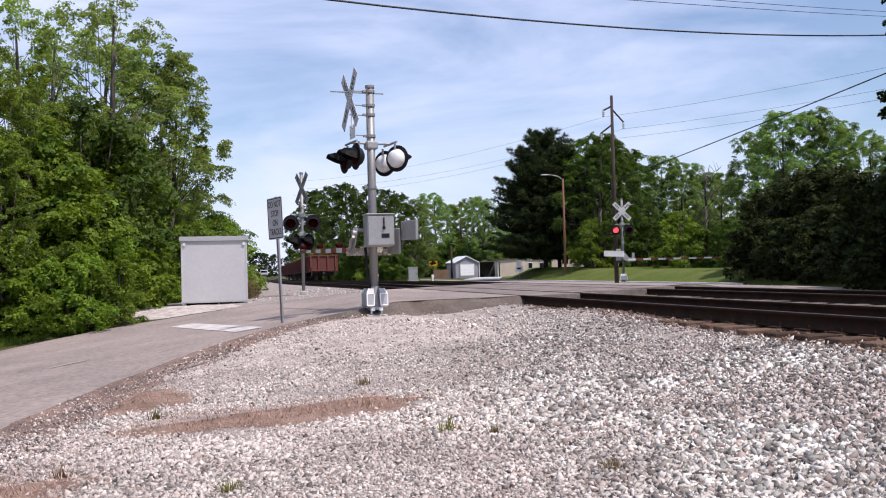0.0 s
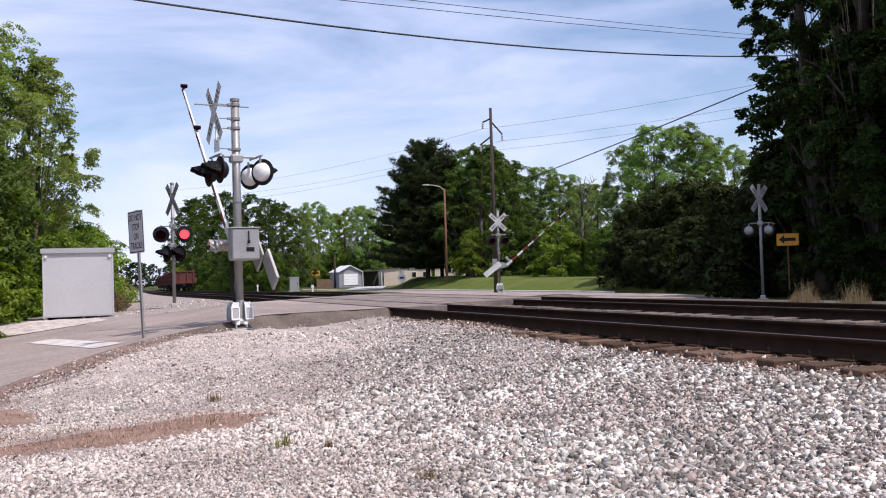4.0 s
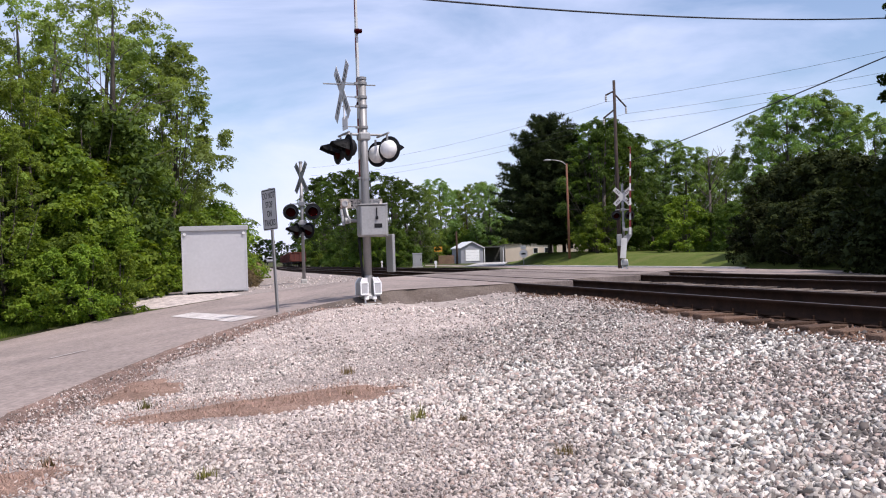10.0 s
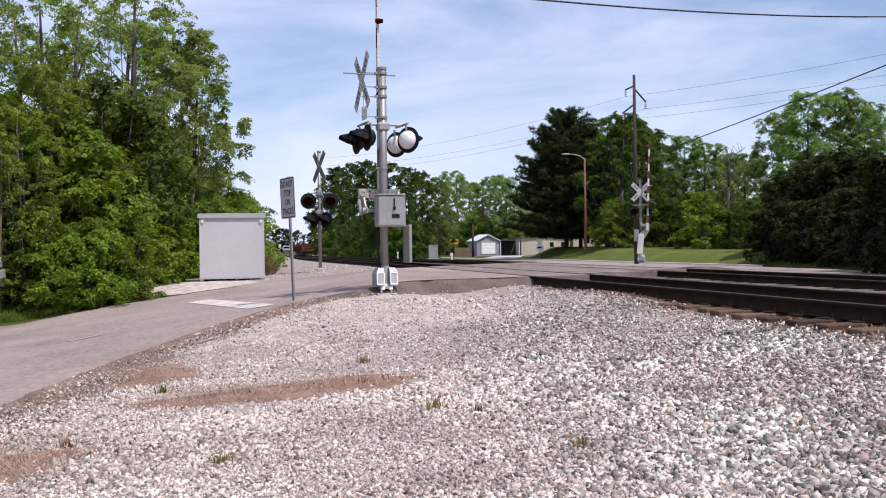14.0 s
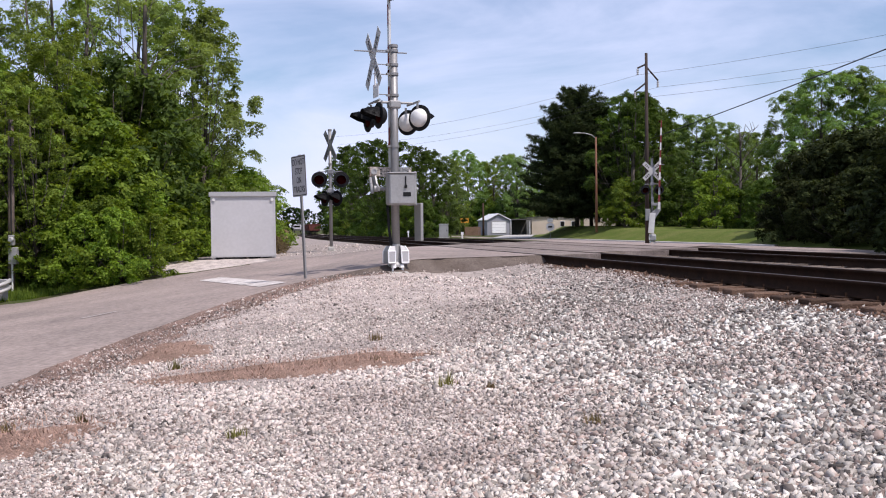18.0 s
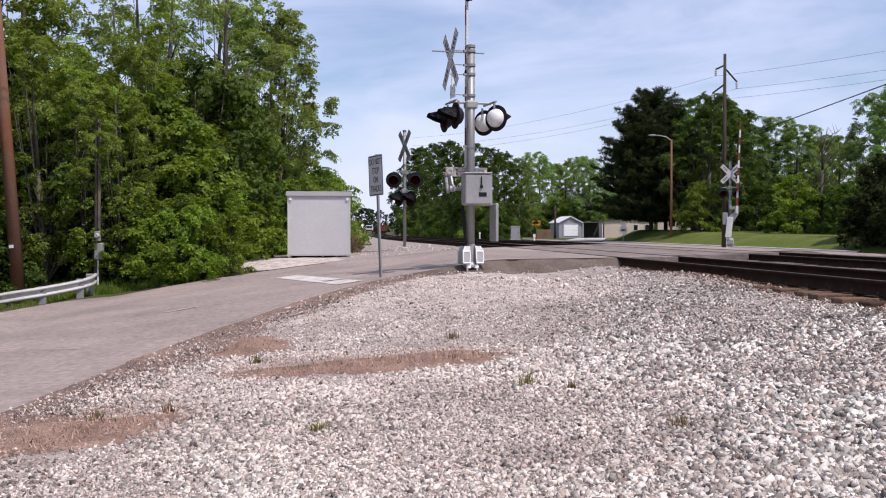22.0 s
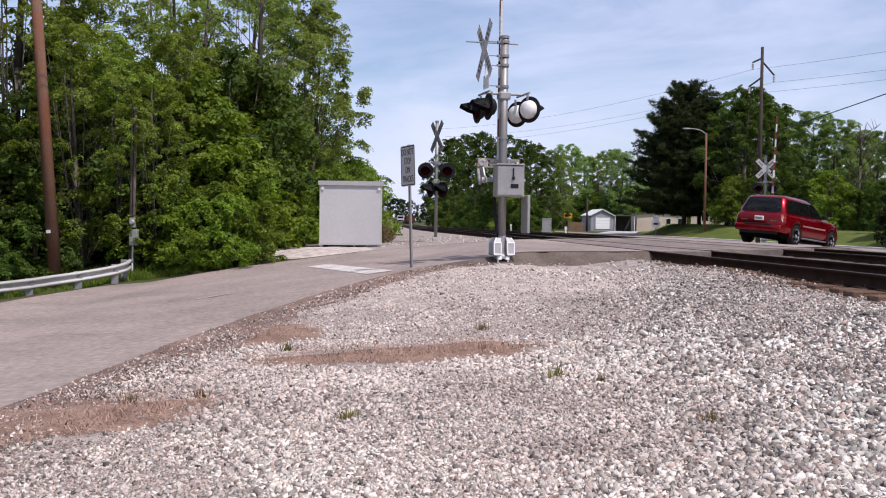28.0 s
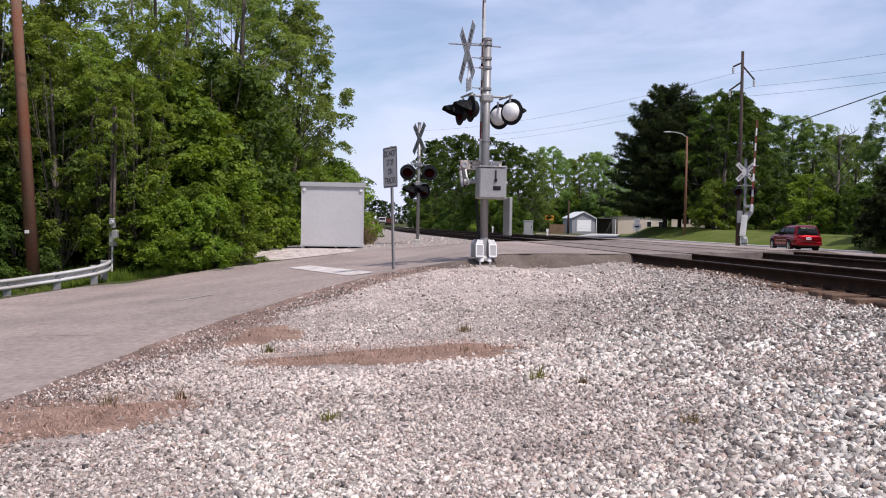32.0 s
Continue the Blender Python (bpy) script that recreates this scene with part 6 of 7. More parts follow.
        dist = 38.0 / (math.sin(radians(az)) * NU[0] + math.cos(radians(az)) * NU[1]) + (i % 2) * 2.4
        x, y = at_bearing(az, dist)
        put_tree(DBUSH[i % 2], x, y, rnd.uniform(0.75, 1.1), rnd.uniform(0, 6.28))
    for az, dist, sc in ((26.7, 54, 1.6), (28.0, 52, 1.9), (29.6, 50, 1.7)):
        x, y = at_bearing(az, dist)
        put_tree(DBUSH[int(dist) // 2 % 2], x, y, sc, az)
    # far wooded skyline
    for i in range(46):
        az = -16 + i * 1.25 + rnd.uniform(-0.4, 0.4)
        if -13.2 < az < -8.6:
            continue
        x, y = at_bearing(az, rnd.uniform(260, 330) if az < 8 else rnd.uniform(160, 200))
        put_tree(BROAD[i % 3], x, y, rnd.uniform(1.0, 1.3), rnd.uniform(0, 6.28))
    for i in range(14):
        x, y = at_bearing(-14.5 + i * 0.5, rnd.uniform(520, 600))
        put_tree(SHADE[i % 2], x, y, rnd.uniform(0.7, 1.3), rnd.uniform(0, 6.28))


def snag(az, dist, h):
    """A dead tree of bare grey limbs."""
    x, y = at_bearing(az, dist)
    t = thing("dead_tree", "bare grey dead tree among green ones", "tree", pose(x, y, gz1(x, y)))
    rng = random.Random(5)
    bm = BM()
    tube(bm, (0, 0, -0.3), (0.2, 0, h * 0.62), 0.19, 0.13, 8)
    tube(bm, (0.2, 0, h * 0.62), (0.1, 0, h), 0.13, 0.03, 7)
    part("trunk", bm, M_BARK, t, "", True)
    for k in range(16):
        z = h * (0.3 + 0.65 * k / 16)
        a, l = rng.random() * 6.28, rng.uniform(1.0, 2.6)
        bm = BM()
        p = Vector((0.15, 0, z))
        q = p + Vector((math.cos(a) * l, math.sin(a) * l, l * rng.uniform(0.5, 1.3)))
        tube(bm, p, q, 0.055, 0.02, 5)
        for j in range(3):
            r = p.lerp(q, rng.uniform(0.4, 0.95))
            tube(bm, r, r + Vector((rng.uniform(-0.7, 0.7), rng.uniform(-0.7, 0.7), rng.uniform(0.4, 1.0))), 0.03, 0.012, 4)
        part("limb", bm, M_BARK, t)


plant_left()
for x, y, k, sc in ((-12.75, 24.6, 0, 0.58), (-11.75, 24.75, 2, 0.5), (-13.4, 23.7, 1, 0.62)):
    put_tree(FRESH[k], x, y, sc, 2.1 * k + 0.7)
plant_right()
snag(15.9, 104, 10.6)
# mostly out of view; added to throw shade on the far road and signal
put_tree(TALL, 24.6, 29.6, 1.2, 5.1, tall=1.2)
put_tree(SHADE[0], 24.2, 36.0, 0.95, 2.2)
for x, y, s in ((22.9, 38.2, 0.6), (23.4, 36.6, 0.7), (23.8, 35.0, 0.8), (22.4, 40.0, 0.5)):
    put_tree(BRUSH, x, y, s, x * 7 + y)
for proto in (*BROAD, *FRESH, *FULL, *SHADE, *PALE, *BUSH, *MBUSH, *DBUSH, *WOOD, *DENSE, TALL, COLUMN, *THIN, PINE, BRUSH):
    for o in (*proto.children_recursive, proto):
        bpy.data.objects.remove(o)


# ---------------------------------------------------------------- the red car
M_CARRED = material("deep_red_car_paint", (0.215, 0.0016, 0.006), 0.25, metal=0.55, vary=0.04, scale=4, coat=0.6, spec=0.1)
M_CHROME = material("bright_chrome", (0.78, 0.78, 0.80), 0.14, metal=1.0, vary=0.03)
M_MOULD = material("satin_side_moulding", (0.42, 0.30, 0.285), 0.45, metal=0.5, vary=0.05)
M_TYRE = material("black_rubber", (0.012, 0.012, 0.012), 0.85, vary=0.2, scale=30, spec=0.2)
M_UNDER = material("black_underside", (0.006, 0.006, 0.006), 0.95, vary=0.2, spec=0.05)
M_TRIM = material("grey_plastic_trim", (0.13, 0.13, 0.135), 0.6, vary=0.1)
M_TINT = material("tinted_window", (0.014, 0.016, 0.015), 0.06, vary=0.05, spec=0.5)
M_AMBER = material("amber_lens", (0.45, 0.10, 0.012), 0.2, vary=0.05, coat=0.6)
M_TAIL = material("red_tail_lens", (0.42, 0.01, 0.01), 0.15, vary=0.05, coat=0.8)
M_HEAD = material("clear_lamp_lens", (0.72, 0.72, 0.70), 0.12, vary=0.05, coat=0.8)


def loft(bm, rings, close=True):
    """Skins a list of equal rings of points."""
    vs = [[bm.verts.new(p) for p in r] for r in rings]
    n = len(vs[0])
    for a, b in zip(vs, vs[1:]):
        for i in range(n if close else n - 1):
            bm.faces.new((a[i], a[(i + 1) % n], b[(i + 1) % n], b[i]))
    return vs


def suv():
    t = thing("red_suv", "shiny dark red sport utility vehicle with chrome wheels", "car")
    # sections along the body: x, half width, underside, top
    secs = ((2.46, 0.42, 0.52, 0.80), (2.44, 0.60, 0.46, 0.86), (2.38, 0.74, 0.40, 0.92), (2.28, 0.84, 0.36, 0.985), (2.12, 0.895, 0.35, 1.03), (1.9, 0.925, 0.34, 1.065), (1.5, 0.94, 0.34, 1.11), (1.08, 0.945, 0.34, 1.14), (0.9, 0.945, 0.34, 1.13),
            (0.0, 0.945, 0.34, 1.11), (-1.2, 0.945, 0.34, 1.11), (-1.95, 0.94, 0.36, 1.11), (-2.2, 0.925, 0.40, 1.10), (-2.33, 0.885, 0.44, 1.08), (-2.39, 0.83, 0.48, 1.02))
    rev = list(reversed(secs))

    def section(x):
        xs = [q[0] for q in rev]
        return [float(np.interp(x, xs, [q[k] for q in rev])) for k in (1, 2, 3)]

    def half_ring(w, zb, zt):
        return [(w * 0.86, zb), (w - 0.02, zb + 0.06), (w, zb + 0.16), (w + 0.012, (zb + zt) / 2), (w - 0.004, zt - 0.2), (w - 0.03, zt - 0.07), (w - 0.09, zt - 0.012), (w * 0.55, zt + 0.018)]

    def on_body(x, z, s, out=0.008):
        """A point on the flank of the body."""
        h = half_ring(*section(x))[:7]
        return (x + (out if x > 2 else -out if x < -2 else 0), s * (float(np.interp(z, [p[1] for p in h], [p[0] for p in h])) + out), z)

    bm = BM()
    rings = []
    for x, w, zb, zt in secs:
        half = half_ring(w, zb, zt)
        rings.append([(x, y, z) for y, z in half] + [(x, -y, z) for y, z in reversed(half)])
    vs = loft(bm, rings)
    bm.faces.new(vs[0])
    bm.faces.new(list(reversed(vs[-1])))
    bmesh.ops.recalc_face_normals(bm, faces=bm.faces[:])
    part("body", bm, M_CARRED, t, "dark red painted body", True)
    # cabin: belt to roof
    lv = ((1.06, 1.10, -2.33, 0.895), (1.17, 0.95, -2.31, 0.875), (1.28, 0.80, -2.28, 0.845), (1.40, 0.64, -2.23, 0.81), (1.50, 0.50, -2.18, 0.775), (1.60, 0.34, -2.12, 0.738), (1.66, 0.22, -2.08, 0.71), (1.715, 0.06, -2.0, 0.66), (1.75, -0.14, -1.88, 0.56), (1.768, -0.4, -1.65, 0.38))
    bm = BM()
    rings = []
    for z, xf, xr, w in lv:
        rings.append([(xf, 0, z), (xf - 0.05, w * 0.6, z), (xf - 0.13, w * 0.9, z), (xf - 0.3, w, z), ((xf + xr) / 2, w + 0.004, z), (xr + 0.24, w, z), (xr + 0.07, w * 0.93, z), (xr, w * 0.7, z), (xr - 0.015, 0, z),
                      (xr, -w * 0.7, z), (xr + 0.07, -w * 0.93, z), (xr + 0.24, -w, z), ((xf + xr) / 2, -w - 0.004, z), (xf - 0.3, -w, z), (xf - 0.13, -w * 0.9, z), (xf - 0.05, -w * 0.6, z)])
    vs = loft(bm, rings)
    bm.faces.new(vs[-1])
    bmesh.ops.recalc_face_normals(bm, faces=bm.faces[:])
    part("cabin", bm, M_CARRED, t, "red roof and pillars", True)
    zs = [q[0] for q in lv]

    def on_side(x, z, s, out):
        return (x, s * (float(np.interp(z, zs, [q[3] for q in lv])) + 0.004 + out), z)

    def side_pane(name, rows, s, mat, label, out=0.010):
        """A pane that follows the side: rows of (z, rear x, front x)."""
        bm = BM()
        a = []
        heights = sorted({r[0] for r in rows} | {z for z in zs if rows[0][0] < z < rows[-1][0]})
        for z in heights:
            x0, x1 = (float(np.interp(z, [r[0] for r in rows], [r[k] for r in rows])) for k in (1, 2))
            a.append([bm.verts.new(on_side(x0 + (x1 - x0) * k / 4, z, s, out)) for k in range(5)])
        for p, q in zip(a, a[1:]):
            for k in range(4):
                bm.faces.new((p[k], p[k + 1], q[k + 1], q[k]))
        bmesh.ops.solidify(bm, geom=bm.faces[:], thickness=0.012)
        bmesh.ops.recalc_face_normals(bm, faces=bm.faces[:])
        return part(name, bm, mat, t, label)

    for s in (-1, 1):
        side_pane("window_surround", ((1.135, -1.95, 0.72), (1.16, -2.03, 0.70), (1.25, -2.10, 0.60), (1.40, -2.07, 0.42), (1.52, -1.98, 0.27), (1.58, -1.84, 0.17), (1.612, -1.60, 0.05)), s, M_BLACK, "black window surround", 0.004)
        side_pane("front_window", ((1.15, -0.29, 0.66), (1.40, -0.29, 0.385), (1.52, -0.29, 0.235), (1.57, -0.29, 0.15), (1.60, -0.29, 0.04)), s, M_TINT, "dark tinted window")
        side_pane("rear_window", ((1.15, -1.16, -0.35), (1.60, -1.07, -0.35)), s, M_TINT, "dark tinted window")
        side_pane("quarter_window", ((1.15, -1.93, -1.22), (1.175, -2.0, -1.22), (1.26, -2.06, -1.20), (1.40, -2.03, -1.17), (1.52, -1.94, -1.14), (1.57, -1.80, -1.12), (1.60, -1.6, -1.12)), s, M_TINT, "dark tinted window")
        # mouldings, handles, step, mirror, roof rail, arches
        for x0, x1 in ((-0.25, 0.92), (-0.92, -0.30)):
            bm = BM()
            box(bm, x0, x1, s * 0.957 - 0.014, s * 0.957 + 0.012, 0.735, 0.79, 0.006)
            part("side_moulding", bm, M_MOULD, t, "bright side moulding")
        for x in (-0.14, -1.02):
            bm = BM()
            box(bm, x - 0.09, x + 0.09, s * 0.95 - 0.02, s * 0.95 + 0.02, 0.985, 1.015, 0.008)
            part("door_handle", bm, M_CARRED, t)
        for x in (0.86, -0.32, -1.19):
            bm = BM()
            for z0, z1 in ((0.42, 0.60), (0.60, 0.80), (0.80, 0.98), (0.98, 1.06)):
                p = [on_body(x - 0.004, z0, s, 0.002), on_body(x + 0.004, z0, s, 0.002), on_body(x + 0.004, z1, s, 0.002), on_body(x - 0.004, z1, s, 0.002)]
                bm.faces.new([bm.verts.new(q) for q in p])
            bmesh.ops.solidify(bm, geom=bm.faces[:], thickness=0.003)
            part("door_gap", bm, M_BLACK, t, "dark door seam")
        bm = BM()
        box(bm, -1.0, 1.0, s * 0.92 - 0.09, s * 0.92 + 0.06, 0.30, 0.35, 0.02)
        part("side_step", bm, M_TRIM, t, "grey side step")
        bm = BM()
        box(bm, 0.58, 0.72, s * 1.0 - 0.10, s * 1.0 + 0.09, 1.14, 1.29, 0.035, 2)
        part("wing_mirror", bm, M_BLACK, t)
        bm = BM()
        tube(bm, (-1.70, s * 0.50, 1.752), (-0.35, s * 0.50, 1.764), 0.011, seg=8)
        for x in (-1.7, -1.0, -0.3):
            box(bm, x - 0.05, x + 0.05, s * 0.50 - 0.014, s * 0.50 + 0.014, 1.70, 1.752)
        part("roof_rail", bm, M_CARRED, t)
        for x in (1.53, -1.43):
            bm = BM()
            tube(bm, (x, s * 0.70, 0.42), (x, s * 0.956, 0.42), 0.430, seg=30)
            for v in bm.verts:
                v.co.z = max(v.co.z, 0.30)
            part("wheel_arch", bm, M_UNDER, t, "black wheel arch")
            bm = BM()
            ra = []
            for i in range(17):
                a = math.pi * (-0.08 + 1.16 * i / 16)
                ra.append([bm.verts.new((x + r * math.cos(a), s * y, 0.42 + r * math.sin(a))) for r, y in ((0.422, 0.952), (0.427, 0.964), (0.447, 0.965), (0.472, 0.958), (0.497, 0.943))])
            for p, q in zip(ra, ra[1:]):
                for k in range(4):
                    bm.faces.new((p[k], p[k + 1], q[k + 1], q[k]))
            part("arch_lip", bm, M_CARRED, t, "", True)

        def lamp_patch(name, x0, x1, z0, z1, mat, label="", slope=0.0):
            bm = BM()
            g = []
            for i in range(6):
                x = x0 + (x1 - x0) * i / 5
                top = min(z1 - slope * i / 5, section(x)[2] - 0.03)
                g.append([bm.verts.new(on_body(x, z0 + (top - z0) * j / 3, s)) for j in range(4)])
            for p, q in zip(g, g[1:]):
                for j in range(3):
                    bm.faces.new((p[j], p[j + 1], q[j + 1], q[j]))
            bmesh.ops.solidify(bm, geom=bm.faces[:], thickness=0.012)
            bmesh.ops.recalc_face_normals(bm, faces=bm.faces[:])
            part(name, bm, mat, t, label, True)
        lamp_patch("headlight", 2.13, 2.44, 0.79, 0.96, M_HEAD, "clear headlight with an amber corner", 0.08)
        lamp_patch("turn_signal", 2.05, 2.125, 0.82, 0.955, M_AMBER)
        lamp_patch("tail_light", -2.24, -2.385, 0.78, 0.95, M_TAIL, "red tail light")
        lamp_patch("rear_turn_signal", -2.22, -2.385, 0.955, 1.03, M_AMBER)
    # front and rear panes follow the rounded ends of the cabin
    for name, k, z0, z1, reach, sign, label in (("windscreen", 1, 1.18, 1.63, 0.82, 1, "dark windscreen"), ("rear_glass", 2, 1.13, 1.64, 0.84, -1, "dark rear window")):
        bm = BM()
        g = []
        for i in range(5):
            z = z0 + (z1 - z0) * i / 4
            end, w = (float(np.interp(z, zs, [q[c] for q in lv])) for c in (k, 3))
            row = []
            for j in range(9):
                f = reach * (j / 4 - 1)
                back = float(np.interp(abs(f), [0, 0.6, 0.9] if sign > 0 else [0, 0.7, 0.93], [0, 0.05, 0.13] if sign > 0 else [-0.015, 0, 0.07]))
                row.append(bm.verts.new((end - sign * back + sign * 0.014, f * w, z + 0.006)))
            g.append(row)
        for p, q in zip(g, g[1:]):
            for j in range(8):
                bm.faces.new((p[j], p[j + 1], q[j + 1], q[j]))
        bmesh.ops.solidify(bm, geom=bm.faces[:], thickness=0.006)
        bmesh.ops.recalc_face_normals(bm, faces=bm.faces[:])
        part(name, bm, M_TINT, t, label)
    bm = BM()
    box(bm, -2.49, -2.28, -0.88, 0.88, 0.42, 0.68, 0.07, 3)
    part("rear_bumper", bm, M_CARRED, t, "red rear bumper", True)
    bm = BM()
    box(bm, -2.50, -2.40, -0.5, 0.5, 0.64, 0.69, 0.01)
    box(bm, -2.44, -2.3, -0.7, 0.7, 0.34, 0.44, 0.02)
    part("bumper_step", bm, M_BLACK, t)
    bm = BM()
    box(bm, -2.415, -2.385, -0.17, 0.17, 0.80, 0.96, 0.01)
    plate_ = part("number_plate", bm, M_WHITE, t, "white plate with dark bars")
    bm = BM()
    for k in range(6):
        box(bm, -2.422, -2.414, -0.13 + k * 0.046, -0.10 + k * 0.046, 0.845, 0.915)
    part("lettering", bm, M_TRIM, plate_)
    for y0, y1 in ((-0.62, -0.40), (0.42, 0.66)):
        bm = BM()
        box(bm, -2.405, -2.388, y0, y1, 0.80, 0.825)
        part("badge", bm, M_CHROME, t)
    bm = BM()
    box(bm, 2.28, 2.52, -0.80, 0.80, 0.42, 0.66, 0.09, 3)
    part("front_bumper", bm, M_CARRED, t, "red front bumper", True)
    bm = BM()
    box(bm, 2.40, 2.475, -0.50, 0.50, 0.68, 0.83, 0.02)
    part("grille", bm, M_BLACK, t)
    bm = BM()
    box(bm, -2.2, 2.2, -0.8, 0.8, 0.24, 0.36)
    part("underbody", bm, M_UNDER, t)
    wheels = []
    for x in (1.53, -1.43):
        for s in (-1, 1):
            face = Matrix.Rotation(radians(90 * s), 4, "X")
            bm = BM()
            lathe(bm, [(0.245, -0.115), (0.34, -0.125), (0.372, -0.10), (0.382, -0.05), (0.382, 0.05), (0.372, 0.10), (0.34, 0.125), (0.245, 0.115)], 32, face, False, False)
            w = part("wheel", bm, M_TYRE, t, "black tyre on a six-spoke chrome rim", True, at=pose(x, s * 0.865, 0.382))
            bm = BM()
            lathe(bm, [(0.247, -0.115), (0.256, -0.11), (0.235, -0.10), (0.212, -0.098), (0.205, -0.03), (0.21, 0.06), (0.247, 0.11)], 32, face, False, False)
            part("rim", bm, M_CHROME, w, "", True)
            bm = BM()
            tube(bm, (0, s * -0.06, 0), (0, s * 0.094, 0), 0.205, seg=24)
            part("brake", bm, M_UNDER, w)
            bm = BM()
            lathe(bm, [(0.085, 0.0), (0.08, 0.03), (0.045, 0.045), (0.02, 0.048)], 16, Matrix.Translation((0, s * 0.10, 0)) @ Matrix.Rotation(radians(-90 * s), 4, "X"))
            for k in range(6):
                m = Matrix.Rotation(k * math.pi / 3, 4, "Y") @ Matrix.Translation((0, 0.122 if s > 0 else -0.096, 0))
                plate(bm, [(-0.030, 0.06), (0.030, 0.06), (0.033, 0.14), (0.055, 0.222), (-0.055, 0.222), (-0.033, 0.14)], -0.026, m)
            bmesh.ops.recalc_face_normals(bm, faces=bm.faces[:])
            part("spokes", bm, M_CHROME, w)
            wheels.append(w)
    return t, wheels


car, car_wheels = suv()


# ---------------------------------------------------------------- the departing train
M_RUSTCAR = material("rust_red_railcar_paint", (0.14, 0.035, 0.025), 0.8, vary=0.25, scale=3, second=(0.08, 0.028, 0.022))
M_BOGIE = material("grimy_black_steel", (0.03, 0.026, 0.024), 0.8, vary=0.3)
M_ORANGE = material("faded_orange_red_post", (0.17, 0.042, 0.026), 0.75, vary=0.15)


def railcar():
    """An open rust-red gondola car, its rear end at the origin, running along +y."""
    t = thing("railcar", "rust-red open gondola railcar in a leaving train", "railcar", group="train cars")
    L, W, z0, z1 = 15.2, 1.5, 1.05, 2.75
    bm = BM()
    box(bm, -W, W, 0.35, L - 0.35, z0 - 0.1, z0 + 0.05)
    for s in (-1, 1):
        box(bm, s * W - 0.04, s * W + 0.04, 0.35, L - 0.35, z0, z1)
    box(bm, -W, W, 0.35, 0.43, z0, z1)
    box(bm, -W, W, L - 0.43, L - 0.35, z0, z1)
    part("body", bm, M_RUSTCAR, t, "rust-red steel sides")
    for s in (-1, 1):
        for k in range(12):
            bm = BM()
            y = 0.6 + k * (L - 1.2) / 11
            box(bm, s * (W + 0.06) - 0.05, s * (W + 0.06) + 0.05, y - 0.07, y + 0.07, z0, z1)
            part("side_post", bm, M_RUSTCAR, t)
    for x in (-1.35, -0.5, 0.5, 1.35):
        bm = BM()
        box(bm, x - 0.07, x + 0.07, 0.22, 0.35, z0, z1 + 0.05)
        part("end_post", bm, M_ORANGE, t, "faded orange end post")
    bm = BM()
    for z in (z0 + 0.1, z1):
        box(bm, -W - 0.08, W + 0.08, 0.24, 0.36, z - 0.06, z + 0.06)
    part("end_beam", bm, M_ORANGE, t)
    for s in (-1, 1):
        bm = BM()
        box(bm, s * 1.3 - 0.04, s * 1.3 + 0.04, 0.1, 0.2, 0.5, 1.5)
        part("step_bar", bm, M_BOGIE, t)
    bm = BM()
    box(bm, -0.14, 0.14, -0.2, 0.4, 0.75, 1.0)
    part("coupler", bm, M_BOGIE, t)
    for y in (2.2, L - 2.2):
        bm = BM()
        box(bm, -1.15, 1.15, y - 1.2, y + 1.2, 0.55, 0.95, 0.05)
        b = part("bogie", bm, M_BOGIE, t)
        for dy in (-0.88, 0.88):
            for s in (-1, 1):
                bm = BM()
                tube(bm, (s * 0.75 - 0.06, y + dy, 0.44), (s * 0.75 + 0.06, y + dy, 0.44), 0.44, seg=16)
                part("wheel", bm, M_BOGIE, b)
    return t


first_car = railcar()
train = [first_car] + [copy_thing(first_car, Matrix.Identity(4)) for _ in range(5)]


